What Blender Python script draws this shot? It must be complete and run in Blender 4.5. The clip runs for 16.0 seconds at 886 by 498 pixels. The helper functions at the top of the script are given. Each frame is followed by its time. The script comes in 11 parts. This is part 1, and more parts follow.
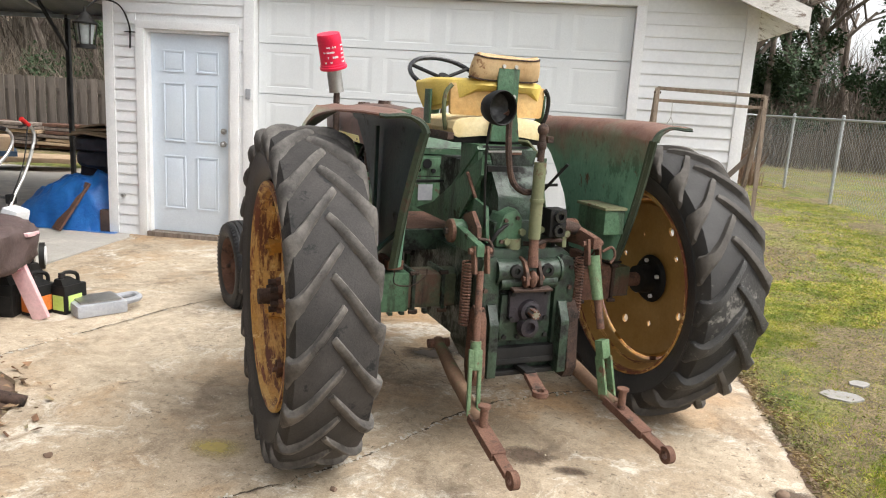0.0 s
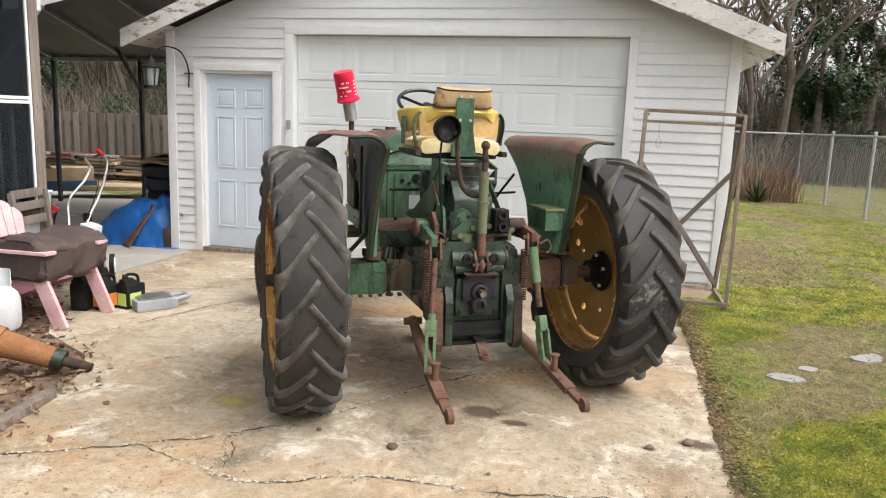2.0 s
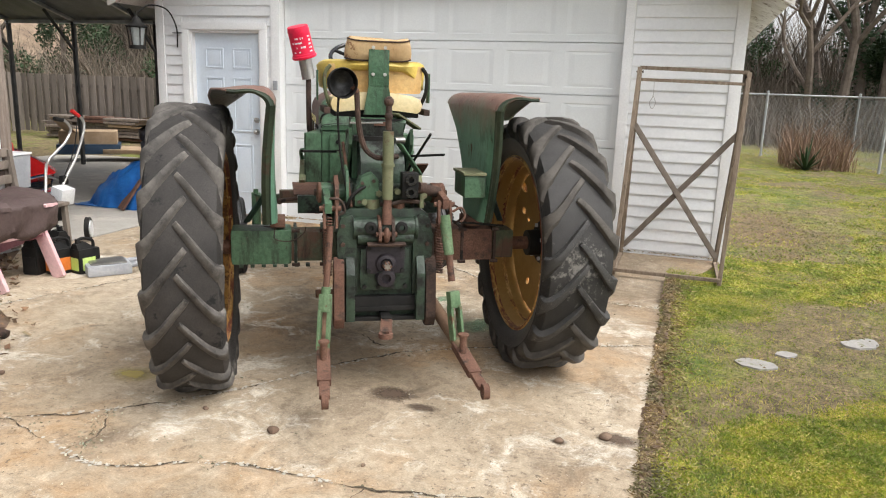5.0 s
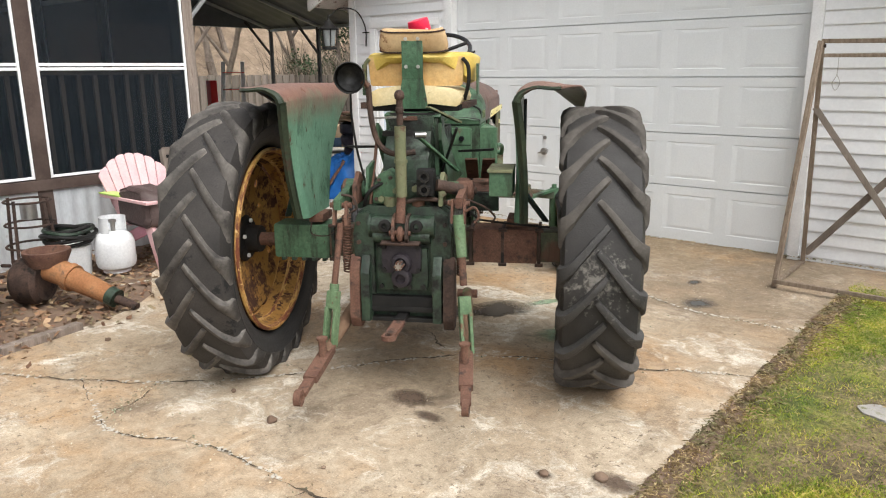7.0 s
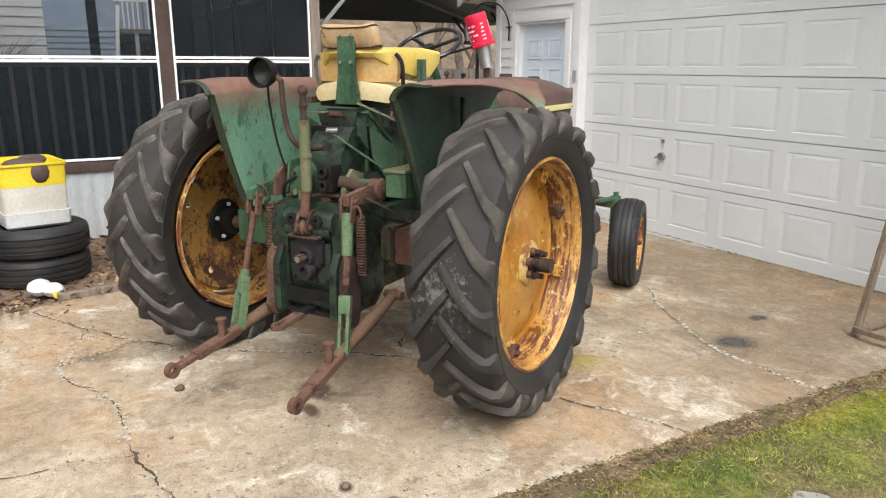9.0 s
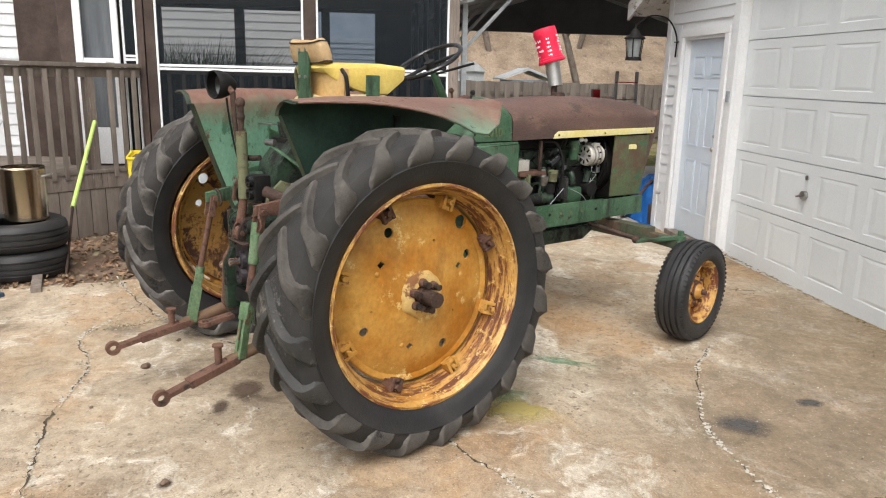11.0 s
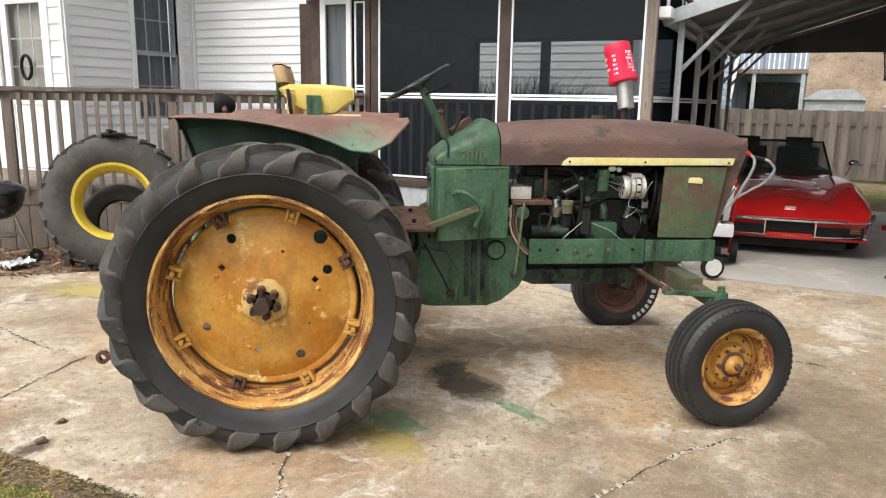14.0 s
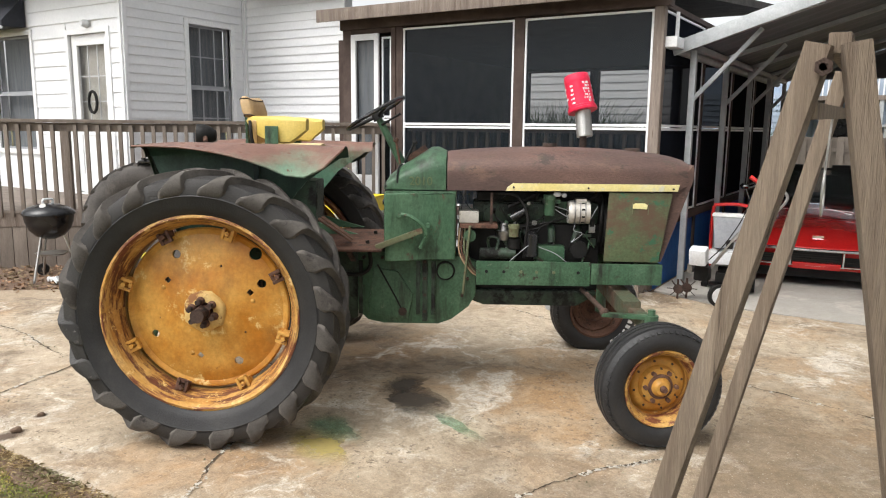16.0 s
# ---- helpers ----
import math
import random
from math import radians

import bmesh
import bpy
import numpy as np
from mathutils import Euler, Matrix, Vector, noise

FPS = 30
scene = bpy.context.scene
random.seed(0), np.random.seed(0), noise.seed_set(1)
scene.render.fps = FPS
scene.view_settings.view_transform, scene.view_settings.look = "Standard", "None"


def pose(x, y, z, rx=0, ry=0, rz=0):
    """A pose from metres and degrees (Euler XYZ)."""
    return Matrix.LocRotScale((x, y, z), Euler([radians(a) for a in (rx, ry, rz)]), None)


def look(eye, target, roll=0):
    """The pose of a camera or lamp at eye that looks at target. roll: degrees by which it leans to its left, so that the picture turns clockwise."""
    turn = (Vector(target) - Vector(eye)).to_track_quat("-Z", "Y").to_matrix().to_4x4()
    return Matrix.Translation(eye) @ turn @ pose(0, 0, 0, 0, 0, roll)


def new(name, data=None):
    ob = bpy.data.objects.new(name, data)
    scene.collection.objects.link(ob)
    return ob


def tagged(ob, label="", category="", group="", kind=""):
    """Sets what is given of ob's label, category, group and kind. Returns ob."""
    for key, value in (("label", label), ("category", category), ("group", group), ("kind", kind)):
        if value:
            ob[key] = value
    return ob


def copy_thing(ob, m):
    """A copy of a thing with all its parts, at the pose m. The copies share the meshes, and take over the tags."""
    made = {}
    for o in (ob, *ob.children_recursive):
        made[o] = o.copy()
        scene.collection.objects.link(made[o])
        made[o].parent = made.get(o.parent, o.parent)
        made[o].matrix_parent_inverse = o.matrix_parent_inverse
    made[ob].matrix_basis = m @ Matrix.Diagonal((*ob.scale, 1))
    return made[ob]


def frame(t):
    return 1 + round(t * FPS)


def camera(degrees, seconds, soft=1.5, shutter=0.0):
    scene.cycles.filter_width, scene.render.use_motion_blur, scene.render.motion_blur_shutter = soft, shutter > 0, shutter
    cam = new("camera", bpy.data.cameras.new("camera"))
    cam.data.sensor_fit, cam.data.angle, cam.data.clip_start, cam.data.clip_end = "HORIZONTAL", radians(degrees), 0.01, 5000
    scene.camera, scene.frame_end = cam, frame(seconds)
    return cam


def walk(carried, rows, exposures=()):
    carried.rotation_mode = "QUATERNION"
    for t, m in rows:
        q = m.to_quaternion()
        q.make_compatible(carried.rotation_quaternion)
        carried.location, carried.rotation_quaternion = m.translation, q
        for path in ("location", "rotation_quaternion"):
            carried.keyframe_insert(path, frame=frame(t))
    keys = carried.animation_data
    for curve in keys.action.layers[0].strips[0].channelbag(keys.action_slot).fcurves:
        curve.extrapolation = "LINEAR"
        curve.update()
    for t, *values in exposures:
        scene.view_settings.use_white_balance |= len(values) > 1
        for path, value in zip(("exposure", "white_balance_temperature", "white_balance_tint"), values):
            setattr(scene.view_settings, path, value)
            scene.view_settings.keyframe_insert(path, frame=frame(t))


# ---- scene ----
cam = camera(62.3, 16.0, 1.1)
METRES, EYE, TILT, LEAN, TURN = 9.717, 1.545, 0.0, 0.0, 8.3
ROWS = [
    (0.0, 0.0, 0.0, 0.0, 0.71, -11.78, -3.4),
    (0.5, 0.0127, -0.0307, 0.0002, 1.53, -11.83, -2.98),
    (1.0, 0.0264, -0.0532, -0.0005, 2.24, -11.74, -3.76),
    (1.5, 0.0515, -0.0692, -0.0, 5.26, -10.85, -2.31),
    (2.0, 0.0546, -0.079, 0.0008, 5.63, -9.91, -2.05),
    (2.5, 0.0554, -0.0801, 0.0005, 4.87, -9.48, -2.01),
    (3.0, 0.0621, -0.0755, -0.0008, 4.14, -10.35, -2.13),
    (3.5, 0.0716, -0.0658, -0.0017, 4.35, -11.64, -2.45),
    (6.0, 0.166, 0.0021, -0.0017, 17.82, -13.02, -2.03),
    (6.5, 0.2035, 0.0118, -0.0023, 26.65, -13.31, -0.7),
    (7.0, 0.2356, 0.0321, -0.0004, 31.58, -13.69, 0.53),
    (7.5, 0.2634, 0.0573, 0.0008, 36.01, -13.79, 0.42),
    (8.0, 0.302, 0.0824, 0.0039, 40.87, -14.02, 0.06),
    (8.5, 0.3196, 0.1175, 0.0007, 45.75, -14.24, -0.18),
    (9.0, 0.3544, 0.1546, -0.0002, 52.67, -14.02, -0.06),
    (11.5, 0.4203, 0.3598, 0.0026, 79.92, -13.24, -1.06),
    (12.0, 0.4228, 0.4065, 0.004, 84.08, -13.27, -1.36),
    (12.5, 0.4137, 0.4495, 0.0005, 87.38, -13.11, -1.57),
    (13.0, 0.4123, 0.4854, 0.001, 97.17, -12.74, -0.63),
    (13.5, 0.4081, 0.53, 0.0037, 103.52, -12.77, -0.18),
    (14.0, 0.4005, 0.5587, 0.0022, 107.23, -11.55, -0.96),
    (14.5, 0.3971, 0.5934, 0.0008, 112.96, -11.42, -1.08),
    (15.0, 0.4011, 0.6181, 0.0038, 114.02, -10.95, -0.65),
    (15.5, 0.4051, 0.6283, 0.0011, 113.54, -10.99, -1.46),
    (16.0, 0.395, 0.6432, 0.0032, 114.21, -9.4, -0.63),
]
BETWEEN = [
    (3.7, look((0.809, -0.461, 1.520), (0.375, 1.446, 1.098), 2.6)),
    (5.8, look((1.545, 0.155, 1.527), (0.757, 1.963, 1.079), 2.0)),
    (9.2, look((3.283, 2.113, 1.541), (1.550, 2.992, 1.068), 0.3)),
    (11.3, look((3.544, 3.876, 1.585), (1.603, 4.008, 1.125), 1.2)),
]
walk(cam, sorted([(t, pose(0, 0, EYE, TILT, LEAN, TURN) @ pose(METRES * x, METRES * y, METRES * z, 90 + pitch, roll, yaw)) for t, x, y, z, yaw, pitch, roll in ROWS] + BETWEEN, key=lambda row: row[0]),
     exposures=((0.0, 1.38), (1.0, 1.25), (2.0, 1.2), (3.5, 1.2), (6.0, 1.16), (9.0, 1.07), (12.5, 1.03), (13.5, 1.11), (16.0, 1.14)))

# ---- light: an overcast day, the sun wide and weak behind cloud ----
SUN_AZ, SUN_EL = 108.0, 57.0
world = bpy.data.worlds.new("sky")
scene.world = world
world.use_nodes = True
wn, wl = world.node_tree.nodes, world.node_tree.links
wn.clear()
sky = wn.new("ShaderNodeTexSky")
sky.sky_type, sky.sun_disc = "NISHITA", False
sky.sun_elevation, sky.sun_rotation = radians(SUN_EL), radians(SUN_AZ)
sky.dust_density, sky.ozone_density = 4.0, 1.0
grey = wn.new("ShaderNodeRGBToBW")
cloud = wn.new("ShaderNodeMixRGB")
cloud.inputs[0].default_value = 0.9
back = wn.new("ShaderNodeBackground")
back.inputs[1].default_value = 0.153
wout = wn.new("ShaderNodeOutputWorld")
wl.new(sky.outputs[0], grey.inputs[0])
wl.new(sky.outputs[0], cloud.inputs[1])
wl.new(grey.outputs[0], cloud.inputs[2])
wl.new(cloud.outputs[0], back.inputs[0])
wl.new(back.outputs[0], wout.inputs[0])
sun = new("sun", bpy.data.lights.new("sun", "SUN"))
sun.data.energy, sun.data.angle, sun.data.color = 0.85, radians(50), (1.0, 0.96, 0.9)
sun.matrix_world = look((10 * math.sin(radians(SUN_AZ)) * math.cos(radians(SUN_EL)), 10 * math.cos(radians(SUN_AZ)) * math.cos(radians(SUN_EL)), 10 * math.sin(radians(SUN_EL))), (0, 0, 0))

# ---- materials ----
def nodes_of(name):
    m = bpy.data.materials.new(name)
    m.use_nodes = True
    return m, m.node_tree.nodes, m.node_tree.links


def noise_node(n, l, vec, scale, detail=5.0, rough=0.6):
    t = n.new("ShaderNodeTexNoise")
    t.inputs["Scale"].default_value, t.inputs["Detail"].default_value, t.inputs["Roughness"].default_value = scale, detail, rough
    l.new(vec, t.inputs["Vector"])
    return t.outputs["Fac"]


def ramp_node(n, l, fac, a, b, ca=(0, 0, 0, 1), cb=(1, 1, 1, 1)):
    r = n.new("ShaderNodeValToRGB")
    r.color_ramp.elements[0].position, r.color_ramp.elements[1].position = a, b
    r.color_ramp.elements[0].color, r.color_ramp.elements[1].color = ca, cb
    l.new(fac, r.inputs[0])
    return r.outputs[0]


def mix_node(n, l, fac, a, b, mode="MIX"):
    m = n.new("ShaderNodeMixRGB")
    m.blend_type = mode
    for i, v in ((0, fac), (1, a), (2, b)):
        if isinstance(v, (int, float)):
            m.inputs[i].default_value = v
        elif isinstance(v, tuple):
            m.inputs[i].default_value = (*v[:3], 1)
        else:
            l.new(v, m.inputs[i])
    return m.outputs[0]


def surf(name, c1, c2, scale=3.0, fine=60.0, rough=0.6, metal=0.0, bump=0.15, worn=None, worn_at=0.58, worn_scale=5.0, second=None,
         second_at=0.62, second_scale=14.0, grain=0.25, vary=0.0, stretch=(1, 1, 1), coat=0.0, spec=0.3,
         soft=0.06, edge=None, grime=None, grime_at=0.52, grime_scale=3.0, grime_stretch=(4, 4, 0.7), grime_most=0.9):
    """Two-scale surface: a slow blend of c1 and c2, a fine grain, and up to two layers of wear with edges of their own.
    edge: pale colour painted on ridges.
    """
    m, n, l = nodes_of(name)
    bsdf = n["Principled BSDF"]
    tc = n.new("ShaderNodeTexCoord")
    mp = n.new("ShaderNodeMapping")
    mp.inputs["Scale"].default_value = stretch
    oi = n.new("ShaderNodeObjectInfo")
    ad = n.new("ShaderNodeVectorMath")
    sc = n.new("ShaderNodeVectorMath")
    sc.operation = "SCALE"
    sc.inputs[0].default_value, sc.inputs[3].default_value = (37.0, 91.0, 53.0), 1.0
    l.new(oi.outputs["Random"], sc.inputs[3])
    l.new(tc.outputs["Object"], ad.inputs[0])
    l.new(sc.outputs[0], ad.inputs[1])
    l.new(ad.outputs[0], mp.inputs[0])
    v = mp.outputs[0]
    base = mix_node(n, l, ramp_node(n, l, noise_node(n, l, v, scale), 0.35, 0.65), c1, c2)
    g = noise_node(n, l, v, fine, 3.0, 0.7)
    base = mix_node(n, l, grain, base, mix_node(n, l, 1.0, base, ramp_node(n, l, g, 0.3, 0.7, (0.45, 0.45, 0.45, 1), (1.25, 1.25, 1.25, 1)), "MULTIPLY"))
    r = None
    if worn:
        w = noise_node(n, l, v, worn_scale, 9.0, 0.72)
        mask = ramp_node(n, l, w, worn_at, worn_at + soft)
        base = mix_node(n, l, mask, base, worn)
        r = mask
    if second:
        w2 = noise_node(n, l, v, second_scale, 8.0, 0.75)
        base = mix_node(n, l, ramp_node(n, l, w2, second_at, second_at + 0.05), base, second)
    if grime:
        mg = n.new("ShaderNodeMapping")
        mg.inputs["Scale"].default_value = grime_stretch
        l.new(ad.outputs[0], mg.inputs[0])
        base = mix_node(n, l, ramp_node(n, l, noise_node(n, l, mg.outputs[0], grime_scale, 8.0, 0.68), grime_at, grime_at + 0.16, cb=(grime_most, grime_most, grime_most, 1)), base, grime)
    # scuffed ridges, with the thin highlight of lug edges put into the colour
    if edge:
        ge = n.new("ShaderNodeNewGeometry")
        worn_glint = n.new("ShaderNodeMath")
        worn_glint.operation = "MULTIPLY"
        l.new(ramp_node(n, l, ge.outputs["Pointiness"], 0.515, 0.60), worn_glint.inputs[0])
        l.new(ramp_node(n, l, noise_node(n, l, v, 11.0, 6.0, 0.7), 0.35, 0.6), worn_glint.inputs[1])
        base = mix_node(n, l, worn_glint.outputs[0], base, edge)
    if vary:
        hv = n.new("ShaderNodeHueSaturation")
        mr = n.new("ShaderNodeMapRange")
        mr.inputs[3].default_value, mr.inputs[4].default_value = 1 - vary, 1 + vary
        l.new(oi.outputs["Random"], mr.inputs[0])
        l.new(mr.outputs[0], hv.inputs["Value"])
        l.new(base, hv.inputs["Color"])
        base = hv.outputs[0]
    l.new(base, bsdf.inputs["Base Color"])
    bsdf.inputs["Roughness"].default_value, bsdf.inputs["Metallic"].default_value = rough, metal
    bsdf.inputs["Specular IOR Level"].default_value = spec
    bsdf.inputs["Coat Weight"].default_value = coat
    if r is not None:
        rr = n.new("ShaderNodeMapRange")
        rr.inputs[3].default_value, rr.inputs[4].default_value = rough, 0.9
        l.new(r, rr.inputs[0])
        l.new(rr.outputs[0], bsdf.inputs["Roughness"])
    if bump:
        b = n.new("ShaderNodeBump")
        b.inputs["Strength"].default_value, b.inputs["Distance"].default_value = bump, 0.01
        l.new(g, b.inputs["Height"])
        l.new(b.outputs[0], bsdf.inputs["Normal"])
    return m


M_GREEN = surf("worn green paint", (0.04, 0.094, 0.05), (0.082, 0.15, 0.088), 4, 70, 0.42, worn=(0.045, 0.036, 0.026), worn_at=0.6, worn_scale=7, second=(0.13, 0.165, 0.11), second_at=0.62, second_scale=17, grain=0.6, bump=0.3, grime=(0.016, 0.014, 0.011), grime_at=0.5)
M_PALEGREEN = surf("chalky green sleeve", (0.085, 0.15, 0.075), (0.15, 0.215, 0.12), 6, 70, 0.55, worn=(0.12, 0.07, 0.045), worn_at=0.56, worn_scale=14, second=(0.03, 0.035, 0.025), second_at=0.62, second_scale=20, grain=0.6, bump=0.3)
# oily green, darkened further to carry the shade between tractor parts
M_GREEN_DK = surf("oily green paint with shade", (0.012, 0.023, 0.015), (0.036, 0.062, 0.039), 6, 60, 0.36, worn=(0.009, 0.008, 0.007), worn_at=0.48, worn_scale=8, soft=0.12, second=(0.07, 0.085, 0.055), second_at=0.66, second_scale=18, grain=0.6, bump=0.4, spec=0.4)
M_GREEN_PANEL = surf("rust bitten green panel", (0.105, 0.125, 0.062), (0.085, 0.12, 0.058), 4, 60, 0.6, worn=(0.105, 0.068, 0.045), worn_at=0.46, worn_scale=3.2, soft=0.16, second=(0.04, 0.12, 0.066), second_at=0.58, second_scale=6, stretch=(1, 1, 1.4), grain=0.5, bump=0.25, grime=(0.07, 0.05, 0.03), grime_at=0.55)
M_AXLE = surf("rusty olive casting", (0.055, 0.07, 0.042), (0.095, 0.095, 0.058), 5, 60, 0.6, worn=(0.105, 0.062, 0.044), worn_at=0.48, worn_scale=5, soft=0.12, grain=0.6, bump=0.4, grime=(0.016, 0.014, 0.011), grime_at=0.55)
M_RUST = surf("brown rust", (0.105, 0.052, 0.037), (0.165, 0.088, 0.06), 9, 120, 0.85, bump=0.5, worn=(0.042, 0.03, 0.024), worn_at=0.54, worn_scale=12, soft=0.1, grain=0.6)
M_RUST_DK = surf("dark rusty iron", (0.035, 0.023, 0.018), (0.08, 0.048, 0.036), 9, 100, 0.8, bump=0.5, worn=(0.015, 0.013, 0.012), worn_at=0.53, worn_scale=11, soft=0.1, grain=0.6)
M_HOOD = surf("rust brown hood", (0.088, 0.055, 0.047), (0.15, 0.088, 0.07), 2.6, 90, 0.5, worn=(0.19, 0.12, 0.088), worn_at=0.56, worn_scale=3.5, soft=0.14, second=(0.06, 0.042, 0.036), second_at=0.56, second_scale=8, stretch=(1, 0.6, 1.6), grain=0.45, bump=0.25, grime=(0.055, 0.06, 0.035), grime_at=0.6, grime_stretch=(2, 2, 1.2))
M_RIM = surf("worn yellow rim paint", (0.44, 0.21, 0.035), (0.56, 0.31, 0.08), 5, 60, 0.5, worn=(0.16, 0.06, 0.03), worn_at=0.57, worn_scale=13, second=(0.6, 0.43, 0.2), second_at=0.63, second_scale=6)
M_HUB = surf("chipped pale yellow hub", (0.5, 0.28, 0.07), (0.62, 0.44, 0.18), 9, 60, 0.6, worn=(0.22, 0.1, 0.04), worn_at=0.53, worn_scale=14)
M_DISC = surf("ochre wheel disc", (0.42, 0.165, 0.02), (0.62, 0.35, 0.085), 3.2, 45, 0.34, worn=(0.13, 0.06, 0.025), worn_at=0.67, worn_scale=16, soft=0.05, second=(0.68, 0.48, 0.2), second_at=0.58, second_scale=4.5, grain=0.35, bump=0.15, grime=(0.2, 0.085, 0.02), grime_at=0.53, grime_scale=3.5, grime_stretch=(1.5, 1.5, 1.0), grime_most=0.6)
M_DISC_IN_R = surf("dull inner disc", (0.33, 0.18, 0.05), (0.43, 0.26, 0.085), 4, 50, 0.5, worn=(0.11, 0.05, 0.025), worn_at=0.66, worn_scale=9, grain=0.2)
M_DISC_IN = surf("rusted inner disc", (0.3, 0.15, 0.035), (0.42, 0.24, 0.07), 4, 60, 0.7, worn=(0.065, 0.03, 0.02), worn_at=0.5, worn_scale=8, second=(0.15, 0.075, 0.03), second_at=0.54, second_scale=12)
M_SEATWORN = surf("worn olive bar", (0.11, 0.13, 0.07), (0.16, 0.16, 0.09), 6, 60, 0.6, worn=(0.1, 0.06, 0.04), worn_at=0.55, worn_scale=9)
M_TYRE = surf("dusty tread rubber", (0.026, 0.0235, 0.022), (0.054, 0.049, 0.045), 5, 150, 0.75, bump=0.25, worn=(0.115, 0.104, 0.094), worn_at=0.62, worn_scale=14, soft=0.16, second=(0.013, 0.012, 0.012), second_at=0.57, second_scale=9, grain=0.5, spec=0.35, edge=(0.2, 0.182, 0.163))
M_TYRE_R = surf("brown dusty tread rubber", (0.042, 0.037, 0.033), (0.08, 0.072, 0.064), 5, 150, 0.8, bump=0.3, worn=(0.135, 0.122, 0.108), worn_at=0.58, worn_scale=12, soft=0.18, second=(0.02, 0.018, 0.017), second_at=0.6, second_scale=9, grain=0.5, spec=0.25, edge=(0.13, 0.118, 0.105))
M_TREAD_L = surf("worn grey tread band", (0.023, 0.021, 0.0195), (0.047, 0.042, 0.039), 4, 150, 0.75, bump=0.25, worn=(0.085, 0.077, 0.07), worn_at=0.6, worn_scale=9, soft=0.16, second=(0.01, 0.01, 0.01), second_at=0.57, second_scale=9, grain=0.5, spec=0.35)
M_DUSTY = surf("dusty old tyre rubber", (0.05, 0.045, 0.041), (0.088, 0.08, 0.073), 4, 100, 0.8, bump=0.35, worn=(0.13, 0.115, 0.1), worn_at=0.58, worn_scale=6, soft=0.16, grain=0.5)
M_PRIMER = surf("red brown primer", (0.26, 0.075, 0.045), (0.34, 0.12, 0.07), 6, 60, 0.6, worn=(0.45, 0.24, 0.06), worn_at=0.62, worn_scale=9)
M_MUDTREAD = surf("mud scuffed rubber", (0.025, 0.024, 0.023), (0.052, 0.049, 0.046), 5, 150, 0.6, bump=0.6, worn=(0.2, 0.19, 0.17), worn_at=0.6, worn_scale=24, soft=0.1, second=(0.19, 0.18, 0.16), second_at=0.62, second_scale=45, grain=0.5, spec=0.5)
M_TYRE_SIDE = surf("black tyre sidewall", (0.016, 0.016, 0.017), (0.03, 0.029, 0.029), 5, 120, 0.5, bump=0.25, worn=(0.055, 0.052, 0.048), worn_at=0.6, worn_scale=5, soft=0.16, grain=0.4, spec=0.4)
M_BLACK = surf("black grime and shade", (0.008, 0.008, 0.008), (0.018, 0.017, 0.016), 8, 90, 0.6, spec=0.2)
M_FENDER_SHADE_R = surf("shaded green fender inside", (0.02, 0.042, 0.032), (0.05, 0.1, 0.07), 4, 70, 0.45, worn=(0.03, 0.022, 0.017), worn_at=0.6, worn_scale=7, soft=0.12, grain=0.4)
M_GREEN_LT = surf("faded pedestal green", (0.062, 0.135, 0.075), (0.1, 0.185, 0.108), 3.5, 70, 0.46, worn=(0.03, 0.042, 0.026), worn_at=0.52, worn_scale=4, soft=0.14, second=(0.1, 0.065, 0.045), second_at=0.6, second_scale=9, stretch=(1, 1, 0.6), grain=0.55, bump=0.25, grime=(0.016, 0.014, 0.011), grime_at=0.54, grime_most=0.7)
M_BLACK_GLOSS = surf("black enamel", (0.012, 0.012, 0.013), (0.018, 0.018, 0.019), 6, 90, 0.18, spec=0.5)
# left fender's inside, darker than the right: grime plus shade put into the colour
M_FENDER_SHADE = surf("grimy shaded fender underside", (0.01, 0.02, 0.02), (0.026, 0.062, 0.052), 4, 70, 0.45, worn=(0.026, 0.018, 0.014), worn_at=0.57, worn_scale=7, soft=0.12, grain=0.4)
M_CAST = surf("cast aluminium", (0.5, 0.47, 0.42), (0.62, 0.59, 0.54), 14, 80, 0.45, 0.3, worn=(0.25, 0.2, 0.15), worn_at=0.62, worn_scale=18)
M_LOUVRE = surf("beige louvre", (0.5, 0.46, 0.39), (0.58, 0.54, 0.46), 5, 60, 0.5)
M_NAVY = surf("dark wrapped plastic", (0.012, 0.014, 0.02), (0.028, 0.03, 0.04), 6, 30, 0.45, bump=0.6)
M_DKCARD = surf("damp cardboard", (0.13, 0.095, 0.06), (0.22, 0.165, 0.105), 5, 50, 0.9)
M_BLUEDK = surf("dull blue plastic", (0.03, 0.06, 0.11), (0.05, 0.09, 0.15), 5, 50, 0.5)
M_RUST_OLIVE = surf("rust over olive paint", (0.12, 0.07, 0.045), (0.16, 0.1, 0.062), 8, 90, 0.8, worn=(0.1, 0.115, 0.06), worn_at=0.56, worn_scale=9, bump=0.3)
M_STEEL_DK = surf("tarnished chrome", (0.22, 0.22, 0.22), (0.4, 0.39, 0.38), 12, 80, 0.3, 0.9)
M_STEEL = surf("dull steel", (0.36, 0.35, 0.33), (0.5, 0.49, 0.47), 8, 120, 0.38, 0.9)
M_CHROME = surf("chrome", (0.7, 0.7, 0.7), (0.8, 0.8, 0.8), 8, 120, 0.12, 1.0, bump=0)
M_GALV = surf("galvanised steel", (0.38, 0.4, 0.41), (0.5, 0.52, 0.53), 7, 60, 0.5, 0.4)
M_YELLOW = surf("yellow seat vinyl", (0.56, 0.40, 0.085), (0.62, 0.47, 0.13), 5, 90, 0.5, worn=(0.38, 0.2, 0.06), worn_at=0.66, worn_scale=8)
